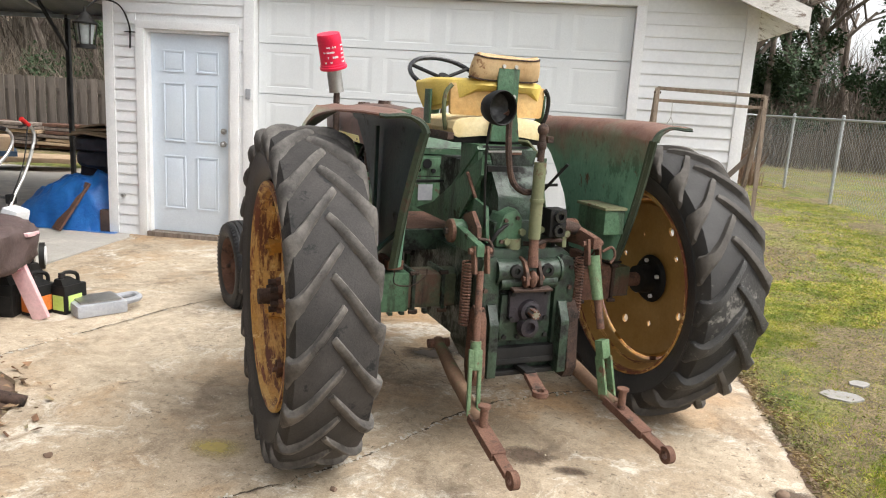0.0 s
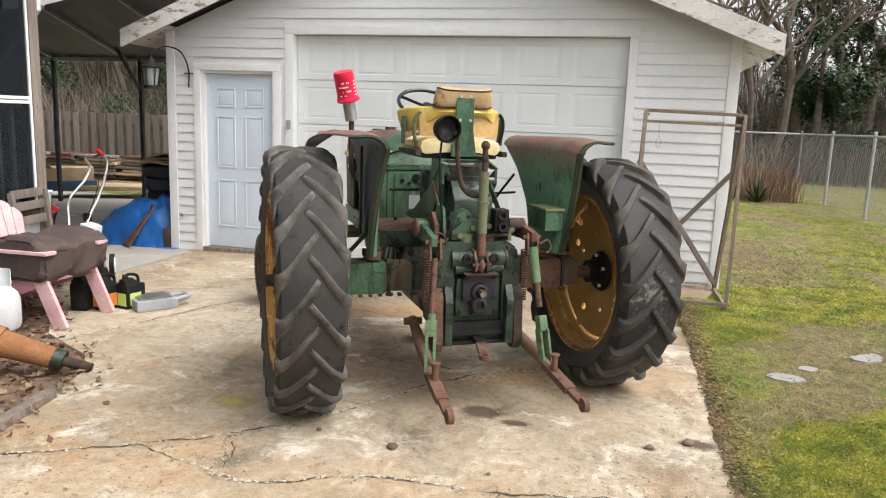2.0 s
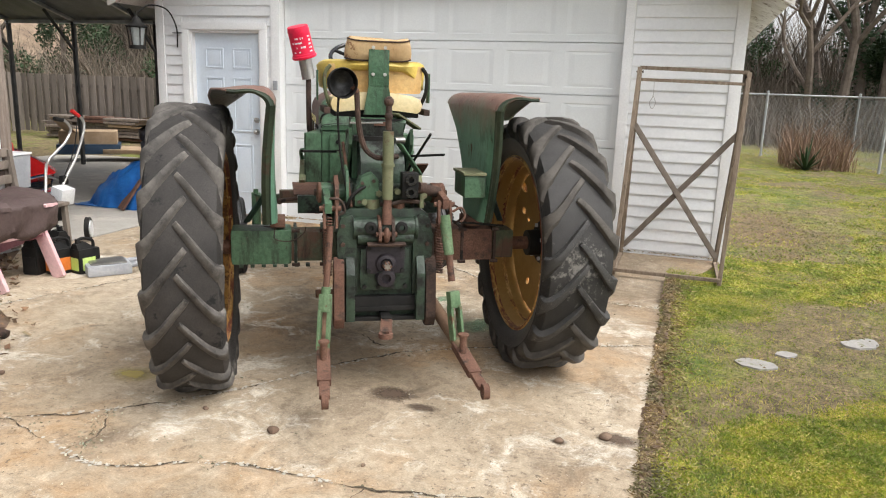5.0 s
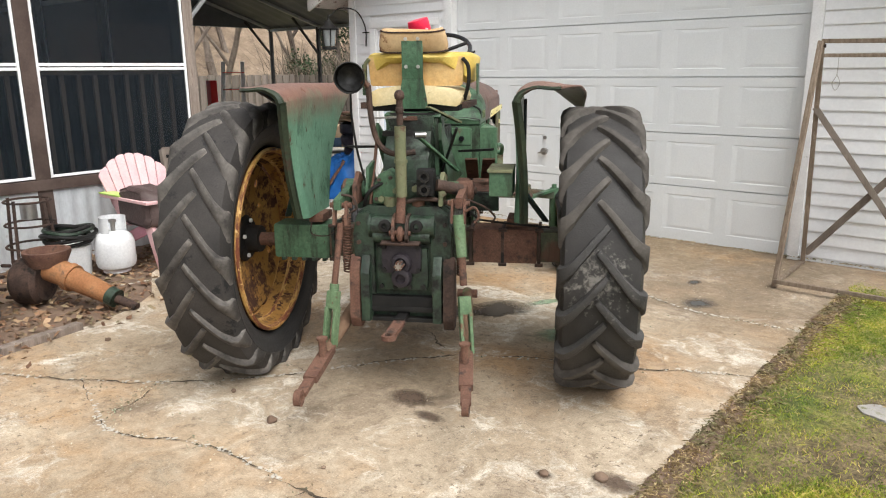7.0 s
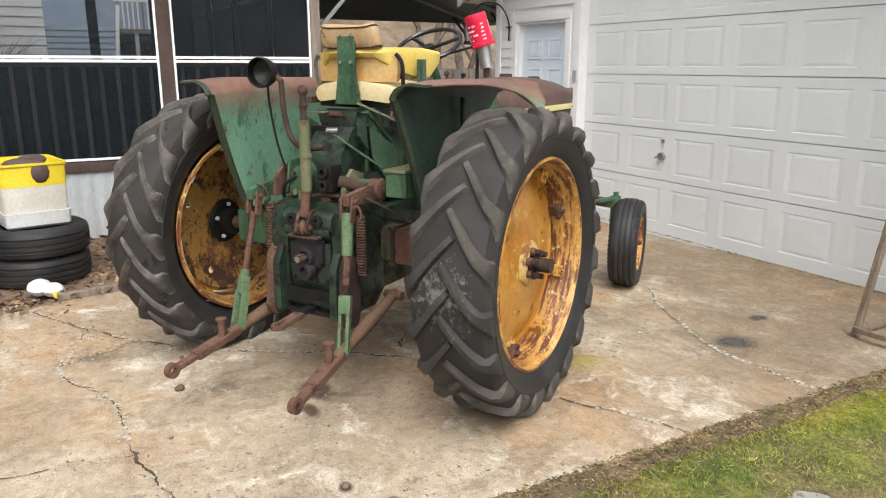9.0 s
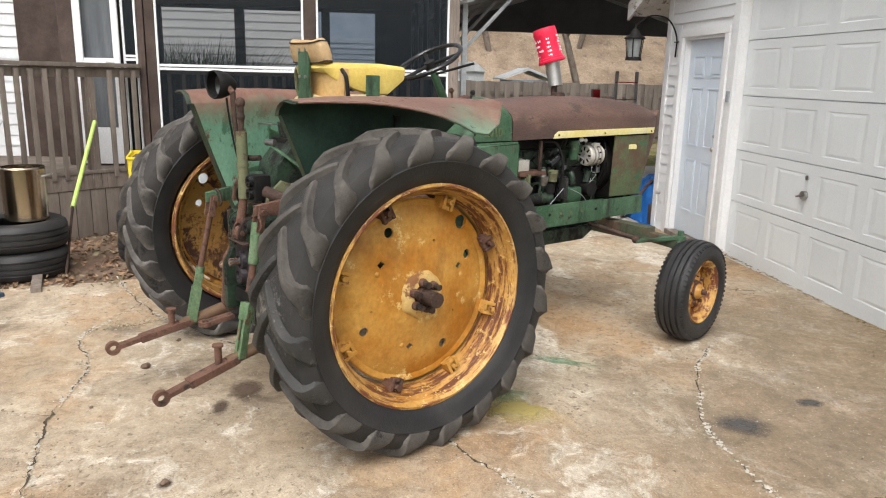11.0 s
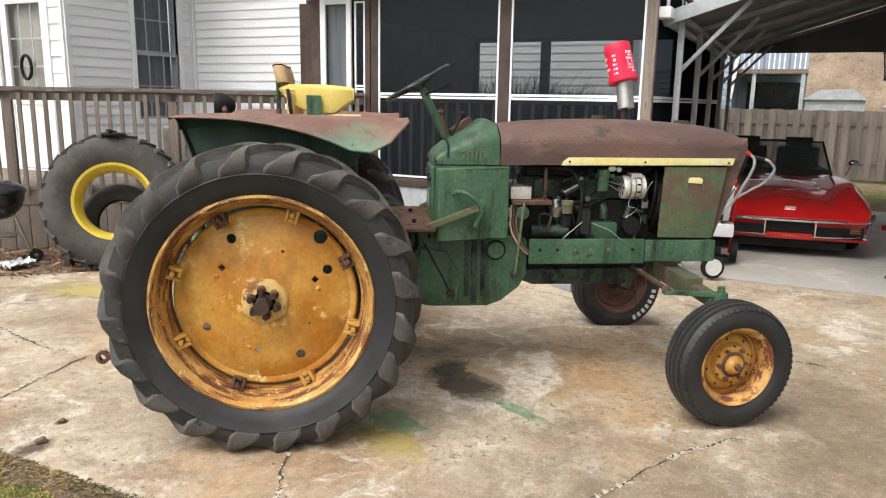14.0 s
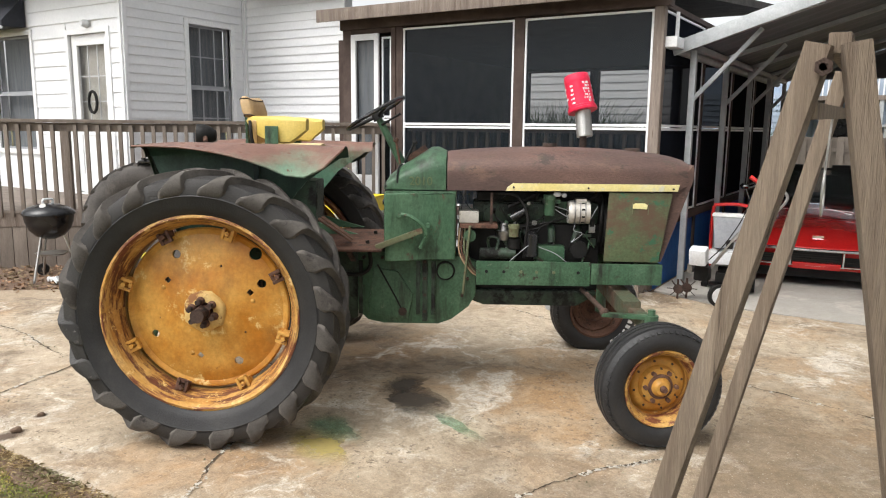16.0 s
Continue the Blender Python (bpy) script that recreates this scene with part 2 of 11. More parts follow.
M_SEAT_TAN = surf("split tan seat vinyl", (0.58, 0.45, 0.22), (0.66, 0.56, 0.34), 5, 60, 0.65, worn=(0.3, 0.16, 0.05), worn_at=0.62, worn_scale=7)
M_PAD = surf("cracked tan leather", (0.42, 0.27, 0.13), (0.5, 0.36, 0.2), 7, 50, 0.7, worn=(0.17, 0.08, 0.04), worn_at=0.6, worn_scale=10)
M_STRIP = surf("pale yellow stripe", (0.74, 0.67, 0.34), (0.68, 0.58, 0.22), 4, 60, 0.5, worn=(0.62, 0.6, 0.48), worn_at=0.55, worn_scale=12)
M_RED = surf("bright red plastic", (0.72, 0.018, 0.06), (0.78, 0.04, 0.095), 5, 60, 0.35)
M_REDPAINT = surf("red enamel", (0.38, 0.012, 0.012), (0.45, 0.02, 0.018), 5, 60, 0.35)
M_CARRED = surf("red car paint", (0.42, 0.009, 0.01), (0.47, 0.014, 0.013), 3, 40, 0.22, coat=1.0, bump=0)
M_WHITE = surf("white vinyl siding", (0.71, 0.72, 0.735), (0.77, 0.775, 0.785), 1.2, 30, 0.5, bump=0.05, grain=0.1, vary=0.03, worn=(0.57, 0.57, 0.55), worn_at=0.66, worn_scale=3, soft=0.2)
M_TRIM = surf("white painted trim", (0.74, 0.745, 0.75), (0.8, 0.8, 0.8), 4, 60, 0.5, worn=(0.38, 0.37, 0.35), worn_at=0.68, worn_scale=9, grain=0.15)
M_GDOOR = surf("white steel garage door", (0.67, 0.695, 0.705), (0.725, 0.75, 0.76), 1.0, 80, 0.42, bump=0.06, grain=0.1, worn=(0.58, 0.6, 0.58), worn_at=0.62, worn_scale=3, soft=0.2)
M_DOOR = surf("pale blue white door", (0.62, 0.69, 0.78), (0.67, 0.74, 0.81), 2, 60, 0.4, bump=0.05, grain=0.1)
M_WOOD = surf("weathered grey lumber", (0.16, 0.126, 0.104), (0.26, 0.215, 0.182), 4, 45, 0.85, bump=0.5, stretch=(5, 5, 0.35), worn=(0.09, 0.062, 0.046), worn_at=0.6, worn_scale=7, second=(0.34, 0.29, 0.235), second_at=0.6, second_scale=9, vary=0.1, grain=0.5)
M_TIMBER = surf("grey brown timber", (0.18, 0.134, 0.098), (0.29, 0.228, 0.17), 3, 40, 0.85, bump=0.7, stretch=(14, 14, 0.55), worn=(0.062, 0.042, 0.03), worn_at=0.61, worn_scale=2.2, second=(0.31, 0.255, 0.205), second_at=0.6, second_scale=4, vary=0.12, grain=0.55)
M_INDOOR = surf("grey curtain cloth", (0.16, 0.175, 0.19), (0.24, 0.255, 0.27), 3, 30, 0.9, stretch=(6, 6, 0.5))
M_WOOD_DK = surf("dark stained lumber", (0.05, 0.033, 0.027), (0.085, 0.06, 0.05), 4, 40, 0.75, bump=0.3, vary=0.1)
M_POT = surf("tanned stainless steel", (0.42, 0.34, 0.25), (0.52, 0.44, 0.34), 3, 60, 0.22, 1.0, bump=0.03)
M_POST_SHADE = surf("dark shaded steel", (0.05, 0.05, 0.052), (0.085, 0.083, 0.08), 7, 60, 0.6, 0.3)
M_FENCE = surf("grey fence boards", (0.135, 0.114, 0.097), (0.2, 0.17, 0.145), 3, 30, 0.9, bump=0.3, stretch=(3, 3, 0.4), vary=0.22, worn=(0.1, 0.085, 0.07), worn_at=0.58, worn_scale=6, soft=0.12)
M_RAIL = surf("weathered deck rail", (0.155, 0.128, 0.107), (0.235, 0.196, 0.164), 3, 40, 0.85, bump=0.3, stretch=(3, 3, 0.6), vary=0.12)
M_ALU = surf("white screen frame", (0.76, 0.77, 0.78), (0.82, 0.82, 0.82), 4, 60, 0.4, bump=0)
M_ROOF_IN = surf("grey carport sheet", (0.13, 0.14, 0.155), (0.18, 0.19, 0.205), 2, 40, 0.5, 0.2)
M_SHINGLE = surf("dark roof shingle", (0.06, 0.055, 0.05), (0.11, 0.1, 0.09), 6, 60, 0.95, bump=0.5)
M_FASCIA = surf("peeling white fascia", (0.56, 0.535, 0.505), (0.7, 0.675, 0.65), 4, 60, 0.6, worn=(0.22, 0.18, 0.15), worn_at=0.545, worn_scale=9, stretch=(0.6, 1, 1.6), bump=0.4)
M_CORR = surf("pale corrugated sheet", (0.5, 0.53, 0.55), (0.58, 0.61, 0.62), 3, 40, 0.5, 0.3, worn=(0.38, 0.36, 0.33), worn_at=0.64, worn_scale=4, stretch=(1, 1, 0.4))
M_PINK = surf("faded pink plastic", (0.64, 0.37, 0.39), (0.72, 0.5, 0.5), 4, 60, 0.5)
M_PINKDK = surf("rose plastic legs", (0.5, 0.2, 0.26), (0.58, 0.3, 0.35), 4, 60, 0.5)
M_CLOTH = surf("brown tarp cloth", (0.068, 0.046, 0.043), (0.105, 0.075, 0.07), 5, 40, 0.5, bump=0.5)
M_BLUE = surf("blue tarp", (0.012, 0.085, 0.3), (0.02, 0.13, 0.4), 5, 25, 0.45, bump=0.6)
M_ORANGE = surf("rusty orange casting", (0.26, 0.11, 0.045), (0.37, 0.18, 0.08), 6, 60, 0.8, worn=(0.12, 0.07, 0.045), worn_at=0.52, worn_scale=6, soft=0.12, grain=0.5, bump=0.4)
M_ORANGEPL = surf("orange printed label", (0.62, 0.16, 0.03), (0.7, 0.22, 0.05), 9, 60, 0.45, second=(0.6, 0.45, 0.1), second_at=0.6, second_scale=20)
M_TANKW = surf("white gas tank", (0.6, 0.61, 0.62), (0.68, 0.69, 0.7), 6, 60, 0.45, worn=(0.4, 0.38, 0.35), worn_at=0.66, worn_scale=9)
M_GREYPL = surf("grey plastic", (0.3, 0.31, 0.33), (0.38, 0.39, 0.41), 6, 60, 0.5)
M_YELPL = surf("yellow plastic", (0.72, 0.55, 0.03), (0.78, 0.62, 0.05), 6, 60, 0.4)
M_CLEARPL = surf("milky plastic", (0.55, 0.52, 0.45), (0.62, 0.6, 0.55), 6, 60, 0.4)
M_GREENPL = surf("lime label", (0.42, 0.6, 0.12), (0.5, 0.66, 0.2), 6, 60, 0.5)
M_YRIM = surf("bright yellow rim", (0.56, 0.42, 0.04), (0.66, 0.51, 0.09), 4, 60, 0.5, worn=(0.25, 0.16, 0.05), worn_at=0.62, worn_scale=8, soft=0.1, grain=0.4)
M_CARD = surf("cardboard", (0.4, 0.28, 0.17), (0.5, 0.37, 0.25), 4, 50, 0.9)
M_LEAFLIT = surf("dead leaves", (0.17, 0.1, 0.065), (0.28, 0.19, 0.13), 3, 60, 0.9, bump=0)
M_BARK = surf("grey brown bark", (0.12, 0.095, 0.078), (0.2, 0.165, 0.138), 5, 40, 0.95, bump=0.5, vary=0.2)
M_TWIG = surf("bare twigs", (0.11, 0.09, 0.072), (0.2, 0.165, 0.13), 1, 10, 0.95, bump=0, vary=0.25)
M_EVERGREEN = surf("dark evergreen leaves", (0.025, 0.05, 0.02), (0.05, 0.085, 0.035), 1, 10, 0.7, bump=0, vary=0.25)
M_STONE = surf("flat stone", (0.26, 0.25, 0.235), (0.36, 0.345, 0.32), 6, 60, 0.9, bump=0.4, worn=(0.16, 0.16, 0.09), worn_at=0.55, worn_scale=12, soft=0.1)
M_DIRT = surf("leafy dirt", (0.13, 0.085, 0.06), (0.2, 0.14, 0.1), 5, 50, 0.95, bump=0.6)
M_NEIGH = surf("pale blue grey siding", (0.25, 0.31, 0.39), (0.31, 0.37, 0.45), 2, 30, 0.6)
M_TEXTW = surf("white print", (0.75, 0.75, 0.75), (0.78, 0.78, 0.78), 2, 30, 0.5, bump=0)
M_TEXTG = surf("worn model number", (0.1, 0.14, 0.06), (0.14, 0.16, 0.08), 20, 60, 0.6, bump=0)
M_LENS = surf("dark broken lens", (0.02, 0.02, 0.02), (0.05, 0.05, 0.05), 30, 60, 0.3)
M_CURTAIN = surf("dark green curtain", (0.03, 0.036, 0.036), (0.06, 0.07, 0.066), 4, 40, 0.9)
M_LAMPGL = surf("ribbed lamp glass", (0.25, 0.27, 0.27), (0.32, 0.34, 0.34), 8, 60, 0.15, bump=0)


def fender_mat():
    """Green paint, bitten by rust from the top down."""
    m = surf("rust topped green fender", (0.105, 0.225, 0.15), (0.165, 0.31, 0.215), 3.5, 60, 0.42, worn=(0.11, 0.06, 0.04), worn_at=0.6, worn_scale=15, soft=0.05, second=(0.055, 0.125, 0.078), second_at=0.56, second_scale=6, stretch=(1, 1, 0.6), grain=0.35, bump=0.2)
    n, l = m.node_tree.nodes, m.node_tree.links
    b = n["Principled BSDF"]
    old = b.inputs["Base Color"].links[0].from_socket
    tc = n.new("ShaderNodeTexCoord")
    sx = n.new("ShaderNodeSeparateXYZ")
    l.new(tc.outputs["Object"], sx.inputs[0])
    nz = noise_node(n, l, tc.outputs["Object"], 5, 6, 0.7)
    h = n.new("ShaderNodeMath")
    h.operation = "MULTIPLY_ADD"
    h.inputs[1].default_value = 0.34
    l.new(nz, h.inputs[0])
    l.new(sx.outputs["Z"], h.inputs[2])
    mr = n.new("ShaderNodeMapRange")
    mr.inputs[1].default_value, mr.inputs[2].default_value = 1.44, 1.62
    l.new(h.outputs[0], mr.inputs[0])
    rust = mix_node(n, l, ramp_node(n, l, noise_node(n, l, tc.outputs["Object"], 9, 6, 0.7), 0.4, 0.65), (0.15, 0.078, 0.058), (0.21, 0.115, 0.085))
    l.new(mix_node(n, l, mr.outputs[0], old, rust), b.inputs["Base Color"])
    return m


def muddy_tread():
    """Tread rubber with the shade between lugs in its colour, and one patch of dried pale mud at the back of the wheel.
    """
    m = surf("shaded tread band with dried mud", (0.022, 0.021, 0.02), (0.045, 0.042, 0.04), 4, 150, 0.55, bump=0.3, worn=(0.1, 0.09, 0.08), worn_at=0.64, worn_scale=6, grain=0.28)
    n, l = m.node_tree.nodes, m.node_tree.links
    b = n["Principled BSDF"]
    old = b.inputs["Base Color"].links[0].from_socket
    tc = n.new("ShaderNodeTexCoord")
    d = n.new("ShaderNodeVectorMath")
    d.operation = "DISTANCE"
    d.inputs[1].default_value = (-0.02, -0.67, 0.02)
    l.new(tc.outputs["Object"], d.inputs[0])
    k = n.new("ShaderNodeMath")
    k.operation = "MULTIPLY_ADD"
    k.inputs[1].default_value = 0.9
    l.new(noise_node(n, l, tc.outputs["Object"], 30, 8, 0.75), k.inputs[0])
    inv = n.new("ShaderNodeMath")
    inv.operation = "SUBTRACT"
    inv.inputs[0].default_value = 0.2
    l.new(d.outputs["Value"], inv.inputs[1])
    l.new(inv.outputs[0], k.inputs[2])
    l.new(mix_node(n, l, ramp_node(n, l, k.outputs[0], 0.56, 0.66), old, (0.165, 0.155, 0.14)), b.inputs["Base Color"])
    return m


M_TREAD_R = muddy_tread()


M_FENDER = fender_mat()


def ringed(name, c1, c2, rust, at, soft=0.07, wide=16.0, flake=None):
    """Wheel paint with rust that runs round the rim: the pattern is long round the axle and narrow across it."""
    m = surf(name, c1, c2, 6, 60, 0.5, grain=0.45, bump=0.25)
    n, l = m.node_tree.nodes, m.node_tree.links
    b = n["Principled BSDF"]
    old = b.inputs["Base Color"].links[0].from_socket
    tc = n.new("ShaderNodeTexCoord")
    sx = n.new("ShaderNodeSeparateXYZ")
    l.new(tc.outputs["Object"], sx.inputs[0])
    an = n.new("ShaderNodeMath")
    an.operation = "ARCTAN2"
    l.new(sx.outputs["Z"], an.inputs[0])
    l.new(sx.outputs["Y"], an.inputs[1])
    flat_ = n.new("ShaderNodeVectorMath")
    flat_.operation = "MULTIPLY"
    flat_.inputs[1].default_value = (0, 1, 1)
    l.new(tc.outputs["Object"], flat_.inputs[0])
    ln = n.new("ShaderNodeVectorMath")
    ln.operation = "LENGTH"
    l.new(flat_.outputs[0], ln.inputs[0])
    cb = n.new("ShaderNodeCombineXYZ")
    for i, (sock, k) in enumerate(((an.outputs[0], 1.1), (ln.outputs["Value"], wide), (sx.outputs["X"], wide))):
        mu = n.new("ShaderNodeMath")
        mu.operation = "MULTIPLY"
        mu.inputs[1].default_value = k
        l.new(sock, mu.inputs[0])
        l.new(mu.outputs[0], cb.inputs[i])
    mask = ramp_node(n, l, noise_node(n, l, cb.outputs[0], 1.6, 10, 0.74), at, at + soft)
    col = mix_node(n, l, mask, old, mix_node(n, l, noise_node(n, l, tc.outputs["Object"], 30, 4, 0.7), tuple(c * 0.6 for c in rust), tuple(c * 1.3 for c in rust)))
    if flake:
        col = mix_node(n, l, ramp_node(n, l, noise_node(n, l, tc.outputs["Object"], 24, 8, 0.75), 0.58, 0.62), col, flake)
    l.new(col, b.inputs["Base Color"])
    return m


M_RIM_RUST = ringed("rusty yellow rim", (0.48, 0.25, 0.055), (0.62, 0.39, 0.14), (0.17, 0.055, 0.03), 0.465, flake=(0.66, 0.46, 0.2))
M_BARREL = ringed("rusted rim barrel", (0.44, 0.21, 0.05), (0.56, 0.33, 0.1), (0.13, 0.045, 0.022), 0.47, flake=(0.6, 0.4, 0.15))


def glass_mat(name, tint, alpha, rough=0.03, spec=0.5):
    """A thin dark screen or pane: part see-through, part gloss."""
    m, n, l = nodes_of(name)
    b = n["Principled BSDF"]
    b.inputs["Base Color"].default_value = (*tint, 1)
    b.inputs["Roughness"].default_value, b.inputs["Alpha"].default_value, b.inputs["Specular IOR Level"].default_value = rough, alpha, spec
    return m


M_SCREEN = glass_mat("dark insect screen", (0.011, 0.015, 0.02), 0.69, 0.2, 0.22)
M_PANE = glass_mat("window pane", (0.04, 0.045, 0.05), 0.25, 0.03)
M_SCREEN_DK = glass_mat("dark insect screen of the side bays", (0.012, 0.014, 0.019), 0.95, 0.8, 0.0)
M_WSCREEN = glass_mat("windscreen", (0.07, 0.085, 0.085), 0.4, 0.03)


def concrete_mat(name, c1, c2, stain, dark, k=1.0, dirty=()):
    m, n, l = nodes_of(name)
    b = n["Principled BSDF"]
    tc = n.new("ShaderNodeTexCoord")
    v = tc.outputs["Object"]
    def warp(amount, scale, off):
        nt = n.new("ShaderNodeTexNoise")
        nt.inputs["Scale"].default_value, nt.inputs["Detail"].default_value = scale, 4
        l.new(v, nt.inputs["Vector"])
        mu = n.new("ShaderNodeVectorMath")
        mu.operation = "MULTIPLY_ADD"
        mu.inputs[1].default_value = (amount, amount, amount)
        l.new(nt.outputs["Color"], mu.inputs[0])
        sh = n.new("ShaderNodeVectorMath")
        sh.inputs[1].default_value = off
        l.new(v, sh.inputs[0])
        l.new(sh.outputs[0], mu.inputs[2])
        return mu.outputs[0]
    w1, w2 = warp(0.9, 1.3, (0, 0, 0)), warp(0.5, 3.0, (7, 3, 1))
    base = mix_node(n, l, ramp_node(n, l, noise_node(n, l, w1, 0.55, 7, 0.62), 0.38, 0.62), c1, c2)
    f1 = ramp_node(n, l, noise_node(n, l, w2, 0.9, 9, 0.68), 0.47, 0.66, cb=(0.8 * k, 0.8 * k, 0.8 * k, 1))
    base = mix_node(n, l, f1, base, stain)
    f2 = ramp_node(n, l, noise_node(n, l, w1, 1.5, 10, 0.74), 0.52, 0.68, cb=(0.8 * k, 0.8 * k, 0.8 * k, 1))
    base = mix_node(n, l, f2, base, dark)
    f3 = ramp_node(n, l, noise_node(n, l, w2, 1.6, 11, 0.78), 0.53, 0.62, cb=(0.8 * k, 0.8 * k, 0.8 * k, 1))
    base = mix_node(n, l, f3, base, (0.7, 0.65, 0.57))
    f4 = ramp_node(n, l, noise_node(n, l, v, 6.0, 9, 0.8), 0.575, 0.66, cb=(0.65 * k, 0.65 * k, 0.65 * k, 1))
    base = mix_node(n, l, f4, base, dark)
    for x, y, reach, col in dirty:
        ds = n.new("ShaderNodeVectorMath")
        ds.operation = "DISTANCE"
        ds.inputs[1].default_value = (x + 0.45, y + 0.45, 0.45)
        l.new(w1, ds.inputs[0])
        q = n.new("ShaderNodeMath")
        q.operation = "DIVIDE"
        q.inputs[1].default_value = reach * 2.6
        l.new(ds.outputs["Value"], q.inputs[0])
        q2 = n.new("ShaderNodeMath")
        l.new(q.outputs[0], q2.inputs[0])
        l.new(noise_node(n, l, v, 2.3, 9, 0.7), q2.inputs[1])
        base = mix_node(n, l, ramp_node(n, l, q2.outputs[0], 0.5, 0.95, (0.8, 0.8, 0.8, 1), (0, 0, 0, 1)), base, col)
    md = noise_node(n, l, v, 22, 6, 0.8)
    base = mix_node(n, l, 0.5 * min(1.0, k), base, mix_node(n, l, 1.0, base, ramp_node(n, l, md, 0.3, 0.7, (0.6, 0.59, 0.57, 1), (1.22, 1.22, 1.22, 1)), "MULTIPLY"))
    g = noise_node(n, l, v, 110, 5, 0.8)
    base = mix_node(n, l, 0.6 * min(1.0, k), base, mix_node(n, l, 1.0, base, ramp_node(n, l, g, 0.3, 0.7, (0.45, 0.44, 0.42, 1), (1.35, 1.35, 1.35, 1)), "MULTIPLY"))
    sp = noise_node(n, l, w2, 9.0, 10, 0.82)
    base = mix_node(n, l, 0.75 * min(1.0, k) ** 2, base, mix_node(n, l, 1.0, base, ramp_node(n, l, sp, 0.36, 0.62, (0.62, 0.59, 0.54, 1), (1.16, 1.16, 1.15, 1)), "MULTIPLY"))
    cl = n.new("ShaderNodeMath")
    cl.operation = "MULTIPLY"
    l.new(ramp_node(n, l, noise_node(n, l, w1, 1.1, 5, 0.6), 0.42, 0.6), cl.inputs[0])
    l.new(ramp_node(n, l, noise_node(n, l, v, 27, 6, 0.75), 0.56, 0.63), cl.inputs[1])
    if k > 0.8:
        base = mix_node(n, l, cl.outputs[0], base, (0.14, 0.105, 0.072))
    base = mix_node(n, l, ramp_node(n, l, noise_node(n, l, v, 42, 5, 0.75), 0.63, 0.68, cb=(0.6 * k, 0.6 * k, 0.6 * k, 1)), base, (0.12, 0.09, 0.065))
    base = mix_node(n, l, ramp_node(n, l, noise_node(n, l, v, 55, 5, 0.75), 0.63, 0.67, cb=(0.5 * k, 0.5 * k, 0.5 * k, 1)), base, (0.62, 0.58, 0.5))
    l.new(base, b.inputs["Base Color"])
    b.inputs["Roughness"].default_value = 0.85
    ht = n.new("ShaderNodeMath")
    l.new(g, ht.inputs[0])
    l.new(md, ht.inputs[1])
    bp = n.new("ShaderNodeBump")
    bp.inputs["Strength"].default_value, bp.inputs["Distance"].default_value = 0.4, 0.008
    l.new(ht.outputs[0], bp.inputs["Height"])
    l.new(bp.outputs[0], b.inputs["Normal"])
    return m


M_CONC = concrete_mat("stained old concrete", (0.35, 0.272, 0.19), (0.53, 0.445, 0.34), (0.4, 0.245, 0.12), (0.175, 0.13, 0.09), 1.15,
                      dirty=((0.3, 6.0, 0.9, (0.19, 0.152, 0.115)), (-0.9, 6.4, 0.8, (0.21, 0.165, 0.12)), (1.0, 6.6, 1.1, (0.2, 0.15, 0.1)), (-0.4, 6.8, 1.0, (0.26, 0.19, 0.115)), (0.6, 5.4, 0.8, (0.21, 0.155, 0.1)), (-0.3, 1.3, 0.6, (0.25, 0.19, 0.125)), (-1.4, 6.2, 0.7, (0.24, 0.175, 0.11))))
M_CONC2 = concrete_mat("pale carport concrete", (0.38, 0.36, 0.325), (0.43, 0.405, 0.365), (0.33, 0.3, 0.26), (0.27, 0.25, 0.22), 0.45)


